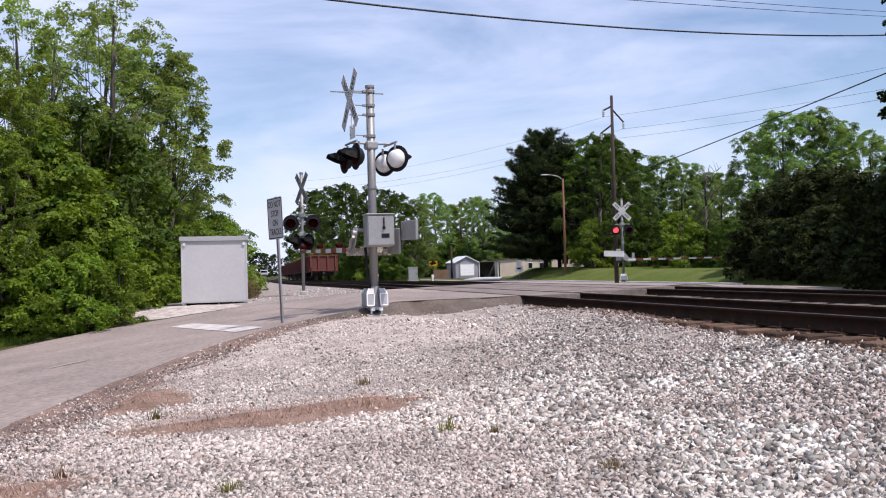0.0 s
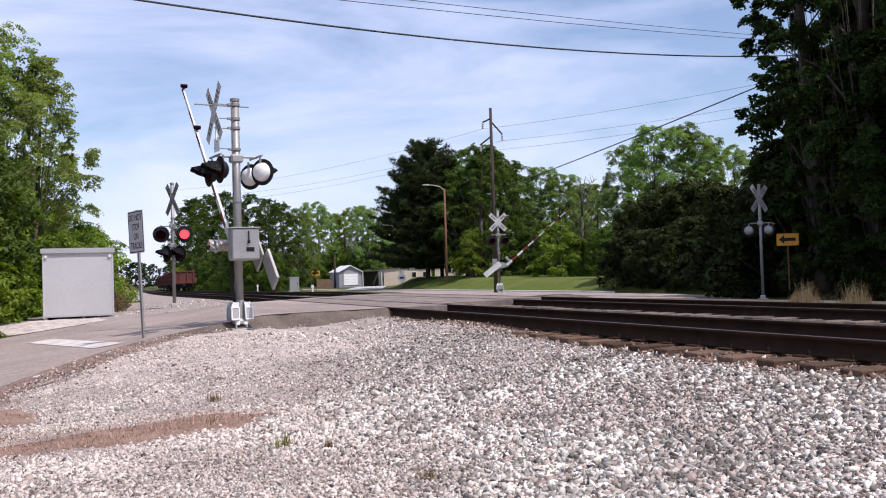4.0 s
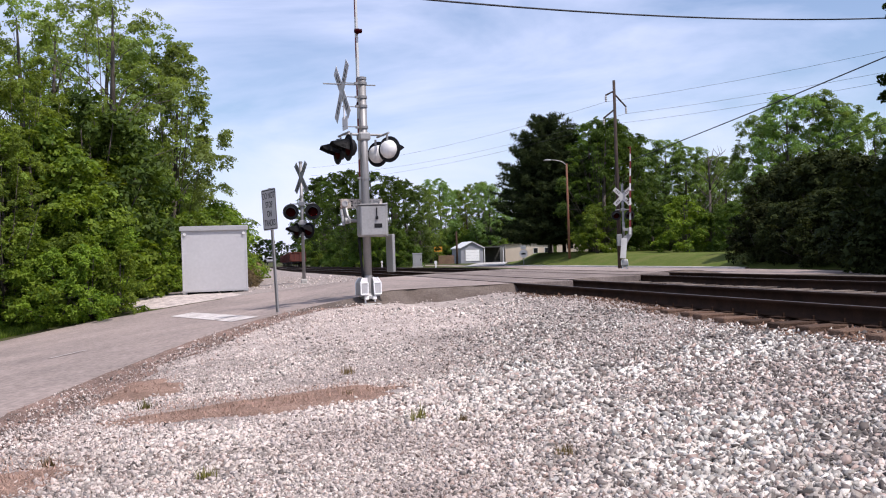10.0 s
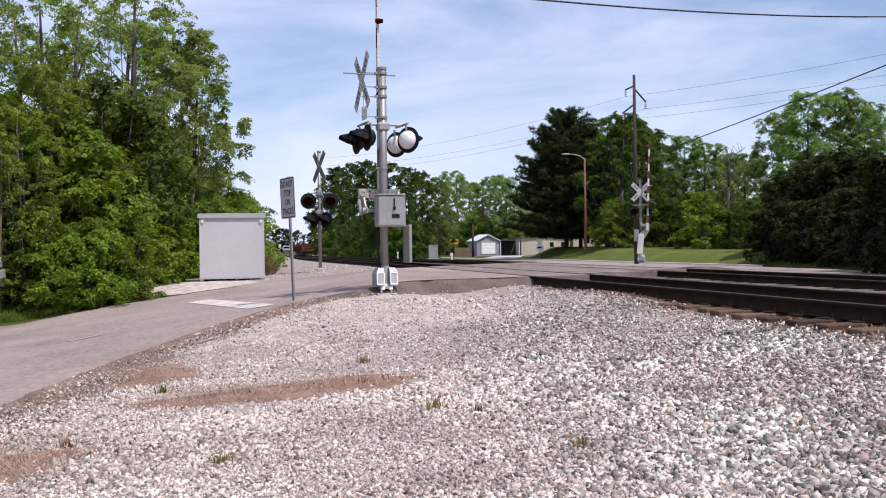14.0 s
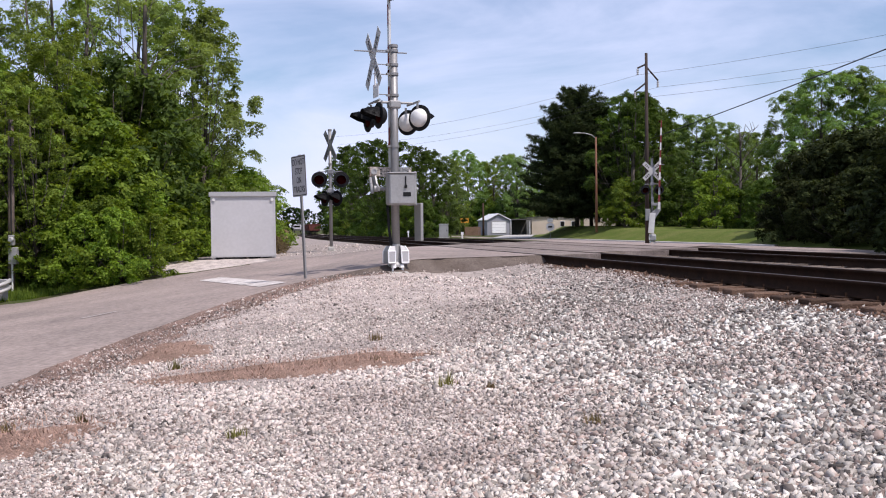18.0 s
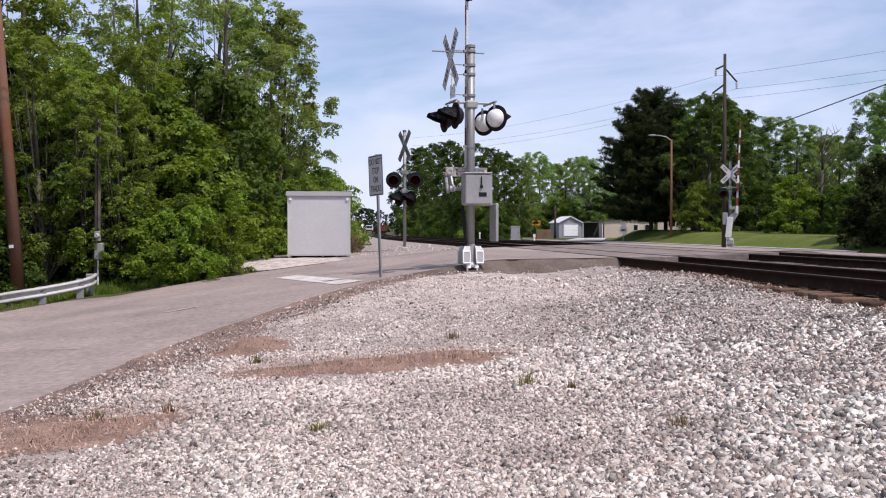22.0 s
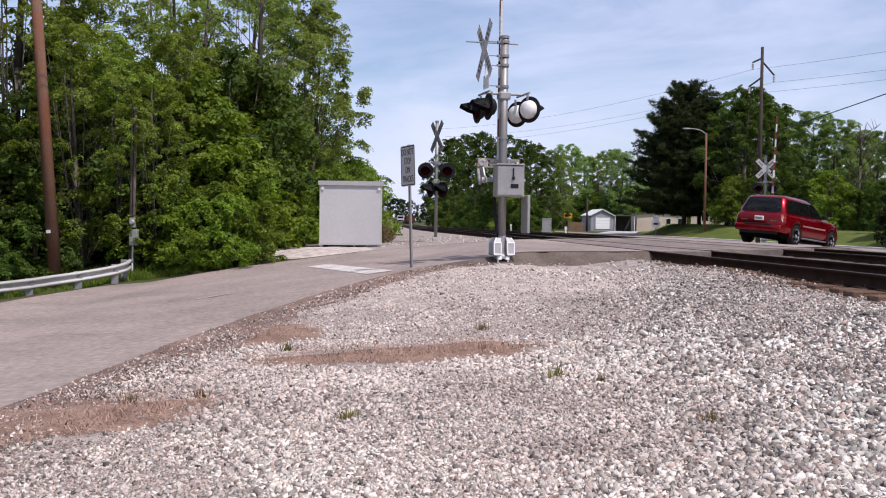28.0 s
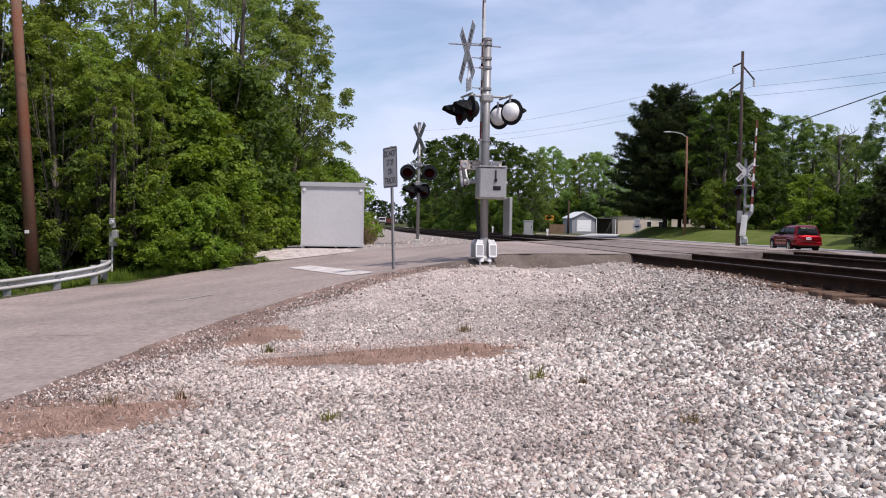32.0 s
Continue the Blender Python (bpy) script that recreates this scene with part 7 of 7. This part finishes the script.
# ---------------------------------------------------------------- gravel
def stone_field():
    """Loose limestone ballast, as real chips where the camera stands near it."""
    rng = np.random.default_rng(5)
    octa = np.array([(1, 0, 0), (-1, 0, 0), (0, 1, 0), (0, -1, 0), (0, 0, 1), (0, 0, -1)], float)
    octa_tri = np.array([(0, 2, 4), (2, 1, 4), (1, 3, 4), (3, 0, 4), (2, 0, 5), (1, 2, 5), (3, 1, 5), (0, 3, 5)])
    block = np.array([(x, y, z) for x in (-0.68, 0.68) for y in (-0.68, 0.68) for z in (-0.7, 0.7)], float)
    block_tri = np.array([(0, 1, 3), (0, 3, 2), (4, 6, 7), (4, 7, 5), (0, 4, 5), (0, 5, 1), (2, 3, 7), (2, 7, 6), (1, 5, 7), (1, 7, 3), (0, 2, 6), (0, 6, 4)])
    fields = ((-2.0, 3.6, 34000, 0.0175), (3.6, 6.2, 96000, 0.0168), (6.2, 9.0, 92000, 0.0180), (9.0, 12.5, 84000, 0.0175), (12.5, 17.0, 68000, 0.0195), (17.0, 24.0, 22000, 0.024), (24.0, 45.0, 12000, 0.034))
    allv, allf, allm, at = [], [], [], 0
    for y0, y1, n, size in fields:
        base, tri = (block, block_tri) if y1 < 10 else (octa, octa_tri)
        nv, rough = len(base), 0.31 if y1 < 10 else 0.42
        y = y0 + (y1 - y0) * rng.random(n)
        half = np.abs(y) * 0.60 + np.where(y < 3.6, 2.6, 1.0)
        x = (rng.random(n) * 2 - 1) * half
        u, v = x * NU[0] + y * NU[1], x * NV[0] + y * NV[1]
        edge = road_edge_u(v)
        keep = (u < 6.34 + 0.34 * rng.random(n) ** 2) & ~((v > 16.6) & (v < 31) & (u > 0.6 + 0.2 * (v - 17)) & (v > 19.0)) & ~((v > 19) & (v < 28.6))
        keep &= np.where(v < 19, u > edge - 0.06 + 0.5 * rng.random(n) ** 2, u > -0.6)
        keep &= ~dirt_mask(x, y, rng.random(n))
        x, y = x[keep], y[keep]
        n = len(x)
        near = x * NU[0] + y * NU[1] - road_edge_u(x * NV[0] + y * NV[1])
        z = gz(x, y) + 0.03 * (1 - smooth01(0.5, 1.1, near)) * (near > -0.5)
        s = size * (0.38 + 1.2 * rng.random((n, 1)) ** 2.3)
        s = s * (0.88 + 0.22 * smooth01(0.2, 3.2, x * NU[0] + y * NU[1] - 0.1 * np.clip(y - 9, 0, 9)) * (1 - 0.75 * smooth01(8.5, 13, y)))[:, None]
        # drifts of coarse grey stone between finer, pinker ones
        drift = np.sin(x * 1.9 + 1.3 * np.sin(y * 0.9)) + np.sin(y * 1.55 - 0.8 * x + 1.7) + 0.7 * np.sin(x * 4.3 + y * 3.1)
        drift = smooth01(-1.0, 1.2, drift + 0.5 * rng.normal(size=n))
        s = s * (0.80 + 0.34 * drift)[:, None]
        jag = rough * rng.normal(size=(n, nv, 3)).clip(-1.7, 1.7)
        squash = np.stack([1 + 0.25 * rng.normal(size=n), 0.85 + 0.2 * rng.normal(size=n), 0.50 + 0.14 * rng.normal(size=n)], 1).clip(0.24, 1.5)
        p = (base[None] + jag) * squash[:, None, :] * s[:, None, :]
        turn = rng.random(n) * 3.1416
        q = np.stack([np.cos(turn), 0.40 * rng.normal(size=n), 0.40 * rng.normal(size=n), np.sin(turn)], 1)
        q /= np.linalg.norm(q, axis=1)[:, None]
        w, a, b, c = q.T
        R = np.stack([1 - 2 * (b * b + c * c), 2 * (a * b - c * w), 2 * (a * c + b * w), 2 * (a * b + c * w), 1 - 2 * (a * a + c * c), 2 * (b * c - a * w), 2 * (a * c - b * w), 2 * (b * c + a * w), 1 - 2 * (a * a + b * b)], 1).reshape(-1, 3, 3)
        p = np.einsum("nij,nkj->nki", R, p)
        p += np.stack([x, y, z + s[:, 0] * (0.12 * smooth01(1.0, 4.0, x * NU[0] + y * NU[1]) - 0.10 + 0.36 * rng.random(n))], 1)[:, None, :]
        allv.append(p.reshape(-1, 3))
        allf.append((tri[None] + (np.arange(n) * nv)[:, None, None] + at).reshape(-1, 3))
        at += n * nv
        grey = rng.random(n) < smooth01(1.2, 4.0, x * NU[0] + y * NU[1] - 0.12 * (y - 8))
        kind, pick = grey.astype(np.int32), rng.random(n)
        across = x * NU[0] + y * NU[1]
        kind = np.where(pick < 0.07 + 0.08 * grey + 0.16 * smooth01(2.2, 4.5, across), 2, np.where(pick > 0.90, 3, kind))
        kind = np.where((rng.random(n) < 0.5 * (1 - drift)) & (kind < 2), np.where(rng.random(n) < 0.8, 5, 3), kind)
        kind = np.where(rng.random(n) < 0.85 * smooth01(5.45, 6.1, across), 4, kind)
        kind = np.where((rng.random(n) < 0.30 * (1 - smooth01(0.4, 1.5, near)) + 0.32 * (1 - smooth01(0.8, 3.0, near)) * (near > 0)) & (y < 18), np.where(rng.random(n) < 0.6, 3, 2), kind)
        fine = smooth01(10.5, 15.0, y + 0.5 * np.sin(x * 1.7)) * (1 - smooth01(-0.4, 1.6, x - 0.06 * (y - 9)))
        fine = np.maximum(fine, 0.7 * (1 - smooth01(0.6, 3.0, across - 0.1 * (y - 8))) * smooth01(5.0, 8.0, y))
        kind = np.where(rng.random(n) < 0.75 * fine, 5, kind)
        allm.append(np.repeat(kind, len(tri)))
    me = raw_mesh("gravel", np.concatenate(allv), np.concatenate(allf), [M_STONE, M_BALLAST, M_CHIP_DARK, M_CHIP_PINK, M_CHIP_RUST, M_FINE])
    me.polygons.foreach_set("material_index", np.concatenate(allm))
    tagged(new("gravel", me), "loose pale limestone gravel beside the tracks", "gravel", kind="stuff")


def dirt_mask(x, y, r):
    """Where dead brown grass shows through the gravel."""
    u, v = x * NU[0] + y * NU[1], x * NV[0] + y * NV[1]
    w = np.interp(x, [-3.1, -2.4, -1.6, -0.9, -0.3], [0.6, 0.65, 0.58, 0.45, 0.2])
    d1 = np.hypot((x + 1.65) / 1.55, (y - 8.8 - 0.10 * np.sin(x * 4.1) - 0.09 * np.sin(x * 11)) / w)
    edge = road_edge_u(v)
    strip = np.where(v < 17.8, np.abs(u - edge - 0.05) / (0.62 + 0.3 * np.sin(v * 1.3) + 0.18 * np.sin(v * 3.1)), 9)
    a, b = (x + 4.25) * 0.94 + (y - 6.2) * 0.34, (x + 4.25) * -0.34 + (y - 6.2) * 0.94
    d3 = np.hypot(a / 1.65, (b - 0.10 * np.sin(a * 6) - 0.06 * np.sin(a * 15)) / 0.97)
    d4 = np.hypot((x + 3.5) / 0.55, (y - 10.7 - 0.2 * np.sin(x * 7)) / 0.95)
    return ((d4 < 0.2 + 0.9 * r) & (r > 0.42)) | ((d1 < 0.7 + 0.65 * r) & (r > 0.10)) | ((strip < 0.1 + 1.7 * r) & (r > 0.36)) | ((d3 < 0.62 + 0.75 * r) & (r > 0.12))


def dirt_patches():
    """Low ragged sheets of dead grass lying a little above the gravel bed."""
    rng = np.random.default_rng(8)
    def sheet(cx, cy, rx, ry, turn, name):
        n, m = 40, 8
        verts, faces = [], []
        for j in range(m + 1):
            for i in range(n):
                a = 2 * math.pi * i / n
                k = j / m * (1 + 0.16 * math.sin(3 * a + cx) + 0.12 * math.sin(7 * a))
                px, py = rx * k * math.cos(a), ry * k * math.sin(a)
                x = cx + px * math.cos(turn) - py * math.sin(turn)
                y = cy + px * math.sin(turn) + py * math.cos(turn)
                verts.append((x, y, gz1(x, y) + 0.05 * (1 - (j / m) ** 3) - 0.012))
        for j in range(m):
            for i in range(n):
                faces.append((j * n + i, j * n + (i + 1) % n, (j + 1) * n + (i + 1) % n, (j + 1) * n + i))
        me = raw_mesh(name, verts, faces, M_DIRT)
        tagged(new(name, me), "flat patch of dead brown grass in the gravel", "dirt patch", kind="stuff")
    sheet(-1.65, 8.8, 1.55, 0.56, 0.06, "dead_grass_patch")
    sheet(-3.5, 10.7, 0.5, 0.85, 0.25, "dead_grass_patch")
    sheet(-4.25, 6.2, 1.65, 0.98, 0.35, "dead_grass_patch")
    a, b = [], []
    for k in range(98):
        v = -9 + k * 0.275
        e = float(road_edge_u(v))
        a.append(Vector((e - 0.02 + 0.03 * math.sin(v * 9.1) + 0.03 * math.sin(v * 3.3), v, 0)))
        b.append(Vector((e + 0.95 + 0.3 * math.sin(v * 1.3) + 0.14 * math.sin(v * 3.7), v, 0)))
    o = ribbon("dead_grass_verge", a, b, lambda u, v: gz1(*xy(u, v)) + 0.012 + 0.024 * float(1 - smooth01(0.0, 0.3, u - road_edge_u(v))) - 0.05 * float(smooth01(0.6, 1.2, u - road_edge_u(v))), M_VERGE, 6)
    tagged(o, "strip of dead brown grass along the road edge", "verge", kind="stuff")


def straw():
    """Dry blades lying over the brown patches and the road verge."""
    rng = np.random.default_rng(12)
    n = 110000
    x = -7 + 7.5 * rng.random(n)
    y = 3.5 + 14.5 * rng.random(n)
    keep = dirt_mask(x, y, 0.12 + 0.6 * rng.random(n))
    u, v = x * NU[0] + y * NU[1], x * NV[0] + y * NV[1]
    keep &= u > road_edge_u(v) - 0.1 + 0.5 * rng.random(len(u))
    keep &= (u > road_edge_u(v) + 0.8) | (rng.random(len(u)) < 0.25)
    x, y = x[keep], y[keep]
    n = len(x)
    z = gz(x, y) + 0.04
    a, l = rng.random(n) * 6.283, 0.02 + 0.05 * rng.random(n)
    h = 0.06 * rng.random(n) ** 2
    w = 0.0025 + 0.0025 * rng.random(n)
    c, s = np.cos(a), np.sin(a)
    p = np.stack([np.stack([x - s * w, y + c * w, z], 1), np.stack([x + s * w, y - c * w, z], 1), np.stack([x + c * l, y + s * l, z + h], 1)], 1)
    tagged(new("dry_grass", raw_mesh("dry_grass", p.reshape(-1, 3), np.arange(n * 3).reshape(-1, 3), M_STRAW)), "short dry brown grass beside the road", "dry grass", kind="stuff")


def weeds():
    for x, y, s, mat in ((-0.2, 7.25, 0.13, L_WEED), (-1.57, 6.05, 0.09, L_WEED), (-1.08, 10.3, 0.10, L_BRUSH), (-3.0, 7.0, 0.10, L_BRUSH), (0.13, 6.97, 0.07, L_BRUSH), (-3.05, 9.4, 0.12, L_WEED),
                       (0.72, 5.6, 0.08, L_BRUSH), (-0.9, 8.7, 0.10, L_BRUSH), (-3.5, 6.8, 0.12, L_BRUSH)):
        rng = np.random.default_rng(int(abs(x * 100 + y * 7)))
        n = 46
        verts, faces = [], []
        for k in range(n):
            a, lean, h = rng.random() * 6.283, rng.random() * 0.7, s * (0.4 + 0.8 * rng.random())
            bx, by = rng.normal(size=2) * s * 0.3
            tip = (bx + math.cos(a) * lean * h, by + math.sin(a) * lean * h, h)
            w = 0.006
            i = len(verts)
            verts += [(bx - w * math.sin(a), by + w * math.cos(a), -0.01), (bx + w * math.sin(a), by - w * math.cos(a), -0.01), tip]
            faces.append((i, i + 1, i + 2))
        o = new("weed", raw_mesh("weed", verts, faces, mat))
        o.matrix_basis = pose(x, y, gz1(x, y))
        tagged(o, "small tuft of weeds in the gravel", "weed", group="weeds in the gravel", kind="stuff")


def reeds():
    """Thin dry reeds beyond the far rail."""
    rng = np.random.default_rng(31)
    n = 2600
    az = np.radians(27.4 + 7.5 * rng.random(n))
    az += 0.01 * np.sin(az * 160)
    dist = (15.2 + 2.6 * rng.random(n)) / np.sin(az + TRACK)
    x, y = dist * np.sin(az), dist * np.cos(az)
    z = gz(x, y) - 0.02
    a, h = rng.random(n) * 6.283, (0.2 + 0.6 * rng.random(n)) * (0.55 + 0.45 * np.sin(az * 140))
    lean, w = 0.35 * h * rng.random(n), 0.006 + 0.004 * rng.random(n)
    p = np.stack([np.stack([x - w, y, z], 1), np.stack([x + w, y, z], 1), np.stack([x + np.cos(a) * lean, y + np.sin(a) * lean, z + h], 1)], 1)
    tagged(new("dry_reeds", raw_mesh("dry_reeds", p.reshape(-1, 3), np.arange(n * 3).reshape(-1, 3), L_BRUSH)), "thin dry brown reeds beside the tracks", "reeds", kind="stuff")


def grass_strip():
    """Thin rough grass between the road and the bushes."""
    rng = np.random.default_rng(21)
    n = 26000
    k = rng.random(n)
    lx = np.interp(k, [0, 0.25, 0.5, 0.75, 1], [-17.2, -14.6, -12.6, -11.2, -9.6])
    ly = np.interp(k, [0, 0.25, 0.5, 0.75, 1], [8.0, 14.5, 19.5, 22.6, 24.2])
    off = 0.25 + 2.2 * rng.random(n) ** 1.3
    x, y = lx - off * 0.85, ly + off * 0.5
    u, v = x * NU[0] + y * NU[1], x * NV[0] + y * NV[1]
    edge = np.interp(v, [p.y for p in EDGE_L], [p.x for p in EDGE_L])
    keep = u < edge - 0.2
    x, y = x[keep], y[keep]
    n = len(x)
    z = gz(x, y) - 0.01
    a, h, lean = rng.random(n) * 6.283, 0.06 + 0.16 * rng.random(n) ** 2, 0.1 * rng.random(n)
    w = 0.006 + 0.006 * rng.random(n)
    c, s = np.cos(a), np.sin(a)
    p = np.stack([np.stack([x - s * w, y + c * w, z], 1), np.stack([x + s * w, y - c * w, z], 1), np.stack([x + c * lean, y + s * lean, z + h], 1)], 1)
    tagged(new("roadside_grass", raw_mesh("roadside_grass", p.reshape(-1, 3), np.arange(n * 3).reshape(-1, 3), L_MID)), "rough green grass between road and bushes", "grass", kind="stuff")


grass_strip()
reeds()
dirt_patches()
stone_field()
straw()
weeds()


# ---------------------------------------------------------------- what moves
CAR = [  # seconds, across and along the tracks, heading from the u axis
    (0, -25.5, -14.0, 60), (20, -21.5, -7.0, 60), (22.5, -15.6, 3.6, 60), (23.5, -11.9, 9.9, 58), (24.0, -9.6, 13.4, 53), (24.5, -7.0, 17.3, 43), (25.0, -3.29, 20.15, 28), (25.5, 0.5, 23.1, 24.5), (26.0, 4.0, 25.1, 27), (26.5, 7.4, 27.2, 30), (27.0, 10.6, 29.4, 32), (27.5, 13.5, 31.4, 34.5),
    (28.0, 16.2, 33.2, 38.5), (28.5, 18.95, 35.4, 42), (29.1, 21.8, 38.0, 46), (29.7, 24.8, 41.7, 53), (30.4, 27.8, 46.8, 65), (31.2, 30.0, 53.2, 76), (32.0, 31.6, 60.5, 84)]
NEAR_ARM = [(0, 89), (0.3, 89), (0.5, 86), (1.0, 79), (1.5, 72), (2.0, 65), (2.5, 60), (3.0, 53), (3.5, 47.5), (5.5, 22), (6.0, 17), (6.5, 12), (7.0, 9.3), (7.5, 5.8), (8.0, 2.8), (8.5, 1.0), (9.0, 0), (32, 0)]
FAR_ARM = [(0, 90), (0.3, 89), (0.5, 86), (1.0, 79), (1.5, 73), (2.0, 68), (2.5, 63), (3.0, 58), (3.5, 54), (5.5, 35), (6.0, 30.5), (6.5, 25), (7.0, 19), (7.5, 14), (8.0, 9.5), (8.5, 4), (9.0, 2), (32, 2)]
TRAIN = [(0, 101), (3, 126), (6, 150), (9, 174), (13, 208), (18, 252), (23, 296), (32, 370)]


def car_pose(u, v, h):
    a = radians(h)
    f = (math.cos(a), math.sin(a))
    zs = [road_z(u + f[0] * k, v + f[1] * k) for k in (1.53, -1.43)]
    zl = [road_z(u - f[1] * k, v + f[0] * k) for k in (0.8, -0.8)]
    x, y = xy(u, v)
    return pose(x, y, (zs[0] + zs[1]) / 2 + 0.004, math.degrees(math.atan2(zl[0] - zl[1], 1.6)) * 0.7, -math.degrees(math.atan2(zs[0] - zs[1], 2.96)), h + math.degrees(TRACK))


def flash_rows(lens, swaps, start):
    """Half a turn at each swap shows the lens's other side."""
    base, rows, a = lens.matrix_basis.copy(), [], start
    rows.append((0, base @ Matrix.Rotation(radians(a), 4, "Z")))
    for t in swaps:
        for k, dt in enumerate((-0.067, -0.033, 0.0, 0.033)):
            rows.append((t + dt, base @ Matrix.Rotation(radians(a + 60 * k), 4, "Z")))
        a += 180
    rows.append((32, base @ Matrix.Rotation(radians(a), 4, "Z")))
    return rows


def motions():
    walk(FLASHING[0], flash_rows(FLASHING[0], (0.70, 1.40, 2.12, 2.85, 3.57, 4.30, 5.03, 5.77, 6.53, 7.25, 8.05), 0))
    walk(FLASHING[1], flash_rows(FLASHING[1], (0.70, 1.40, 2.12, 2.85, 3.57, 4.30, 5.03, 5.77, 6.53, 7.25, 8.05, 8.75), 180))
    walk(car, [(t, car_pose(u, v, h)) for t, u, v, h in CAR])
    # wheels roll with the road
    ts = [r[0] for r in CAR]
    run = [0.0]
    for a, b in zip(CAR, CAR[1:]):
        run.append(run[-1] + math.hypot(b[1] - a[1], b[2] - a[2]))
    for w in car_wheels:
        base = w.matrix_basis.copy()
        steps = [0.0]
        t = 0.0
        while t < 32 - 1e-6:
            t = min(32.0, t + (0.25 if t < 20 else 0.1 if t < 22.4 else 1 / 30))
            steps.append(t)
        walk(w, [(t, base @ Matrix.Rotation(float(np.interp(t, ts, run)) / 0.382, 4, "Y")) for t in steps])
    shaft = arm_near.matrix_basis.copy()
    walk(arm_near, [(t, shaft @ Matrix.Rotation(radians(-a), 4, "Y")) for t, a in NEAR_ARM])
    shaft = arm_far.matrix_basis.copy()
    walk(arm_far, [(t, shaft @ Matrix.Rotation(radians(a), 4, "Y")) for t, a in FAR_ARM])
    mid = (RAILS[2] + RAILS[3]) / 2
    for k, c in enumerate(train):
        rows = []
        for t, v in TRAIN:
            v0 = v + 15.2 * k
            x, y = track_point(mid, v0)
            x1, y1 = track_point(mid, v0 + 15.2)
            rows.append((t, pose(x, y, RAIL_TOP - 0.005 + float(grade(v0 + 7)), 0, 0, math.degrees(math.atan2(-(x1 - x), y1 - y)))))
        walk(c, rows)


motions()
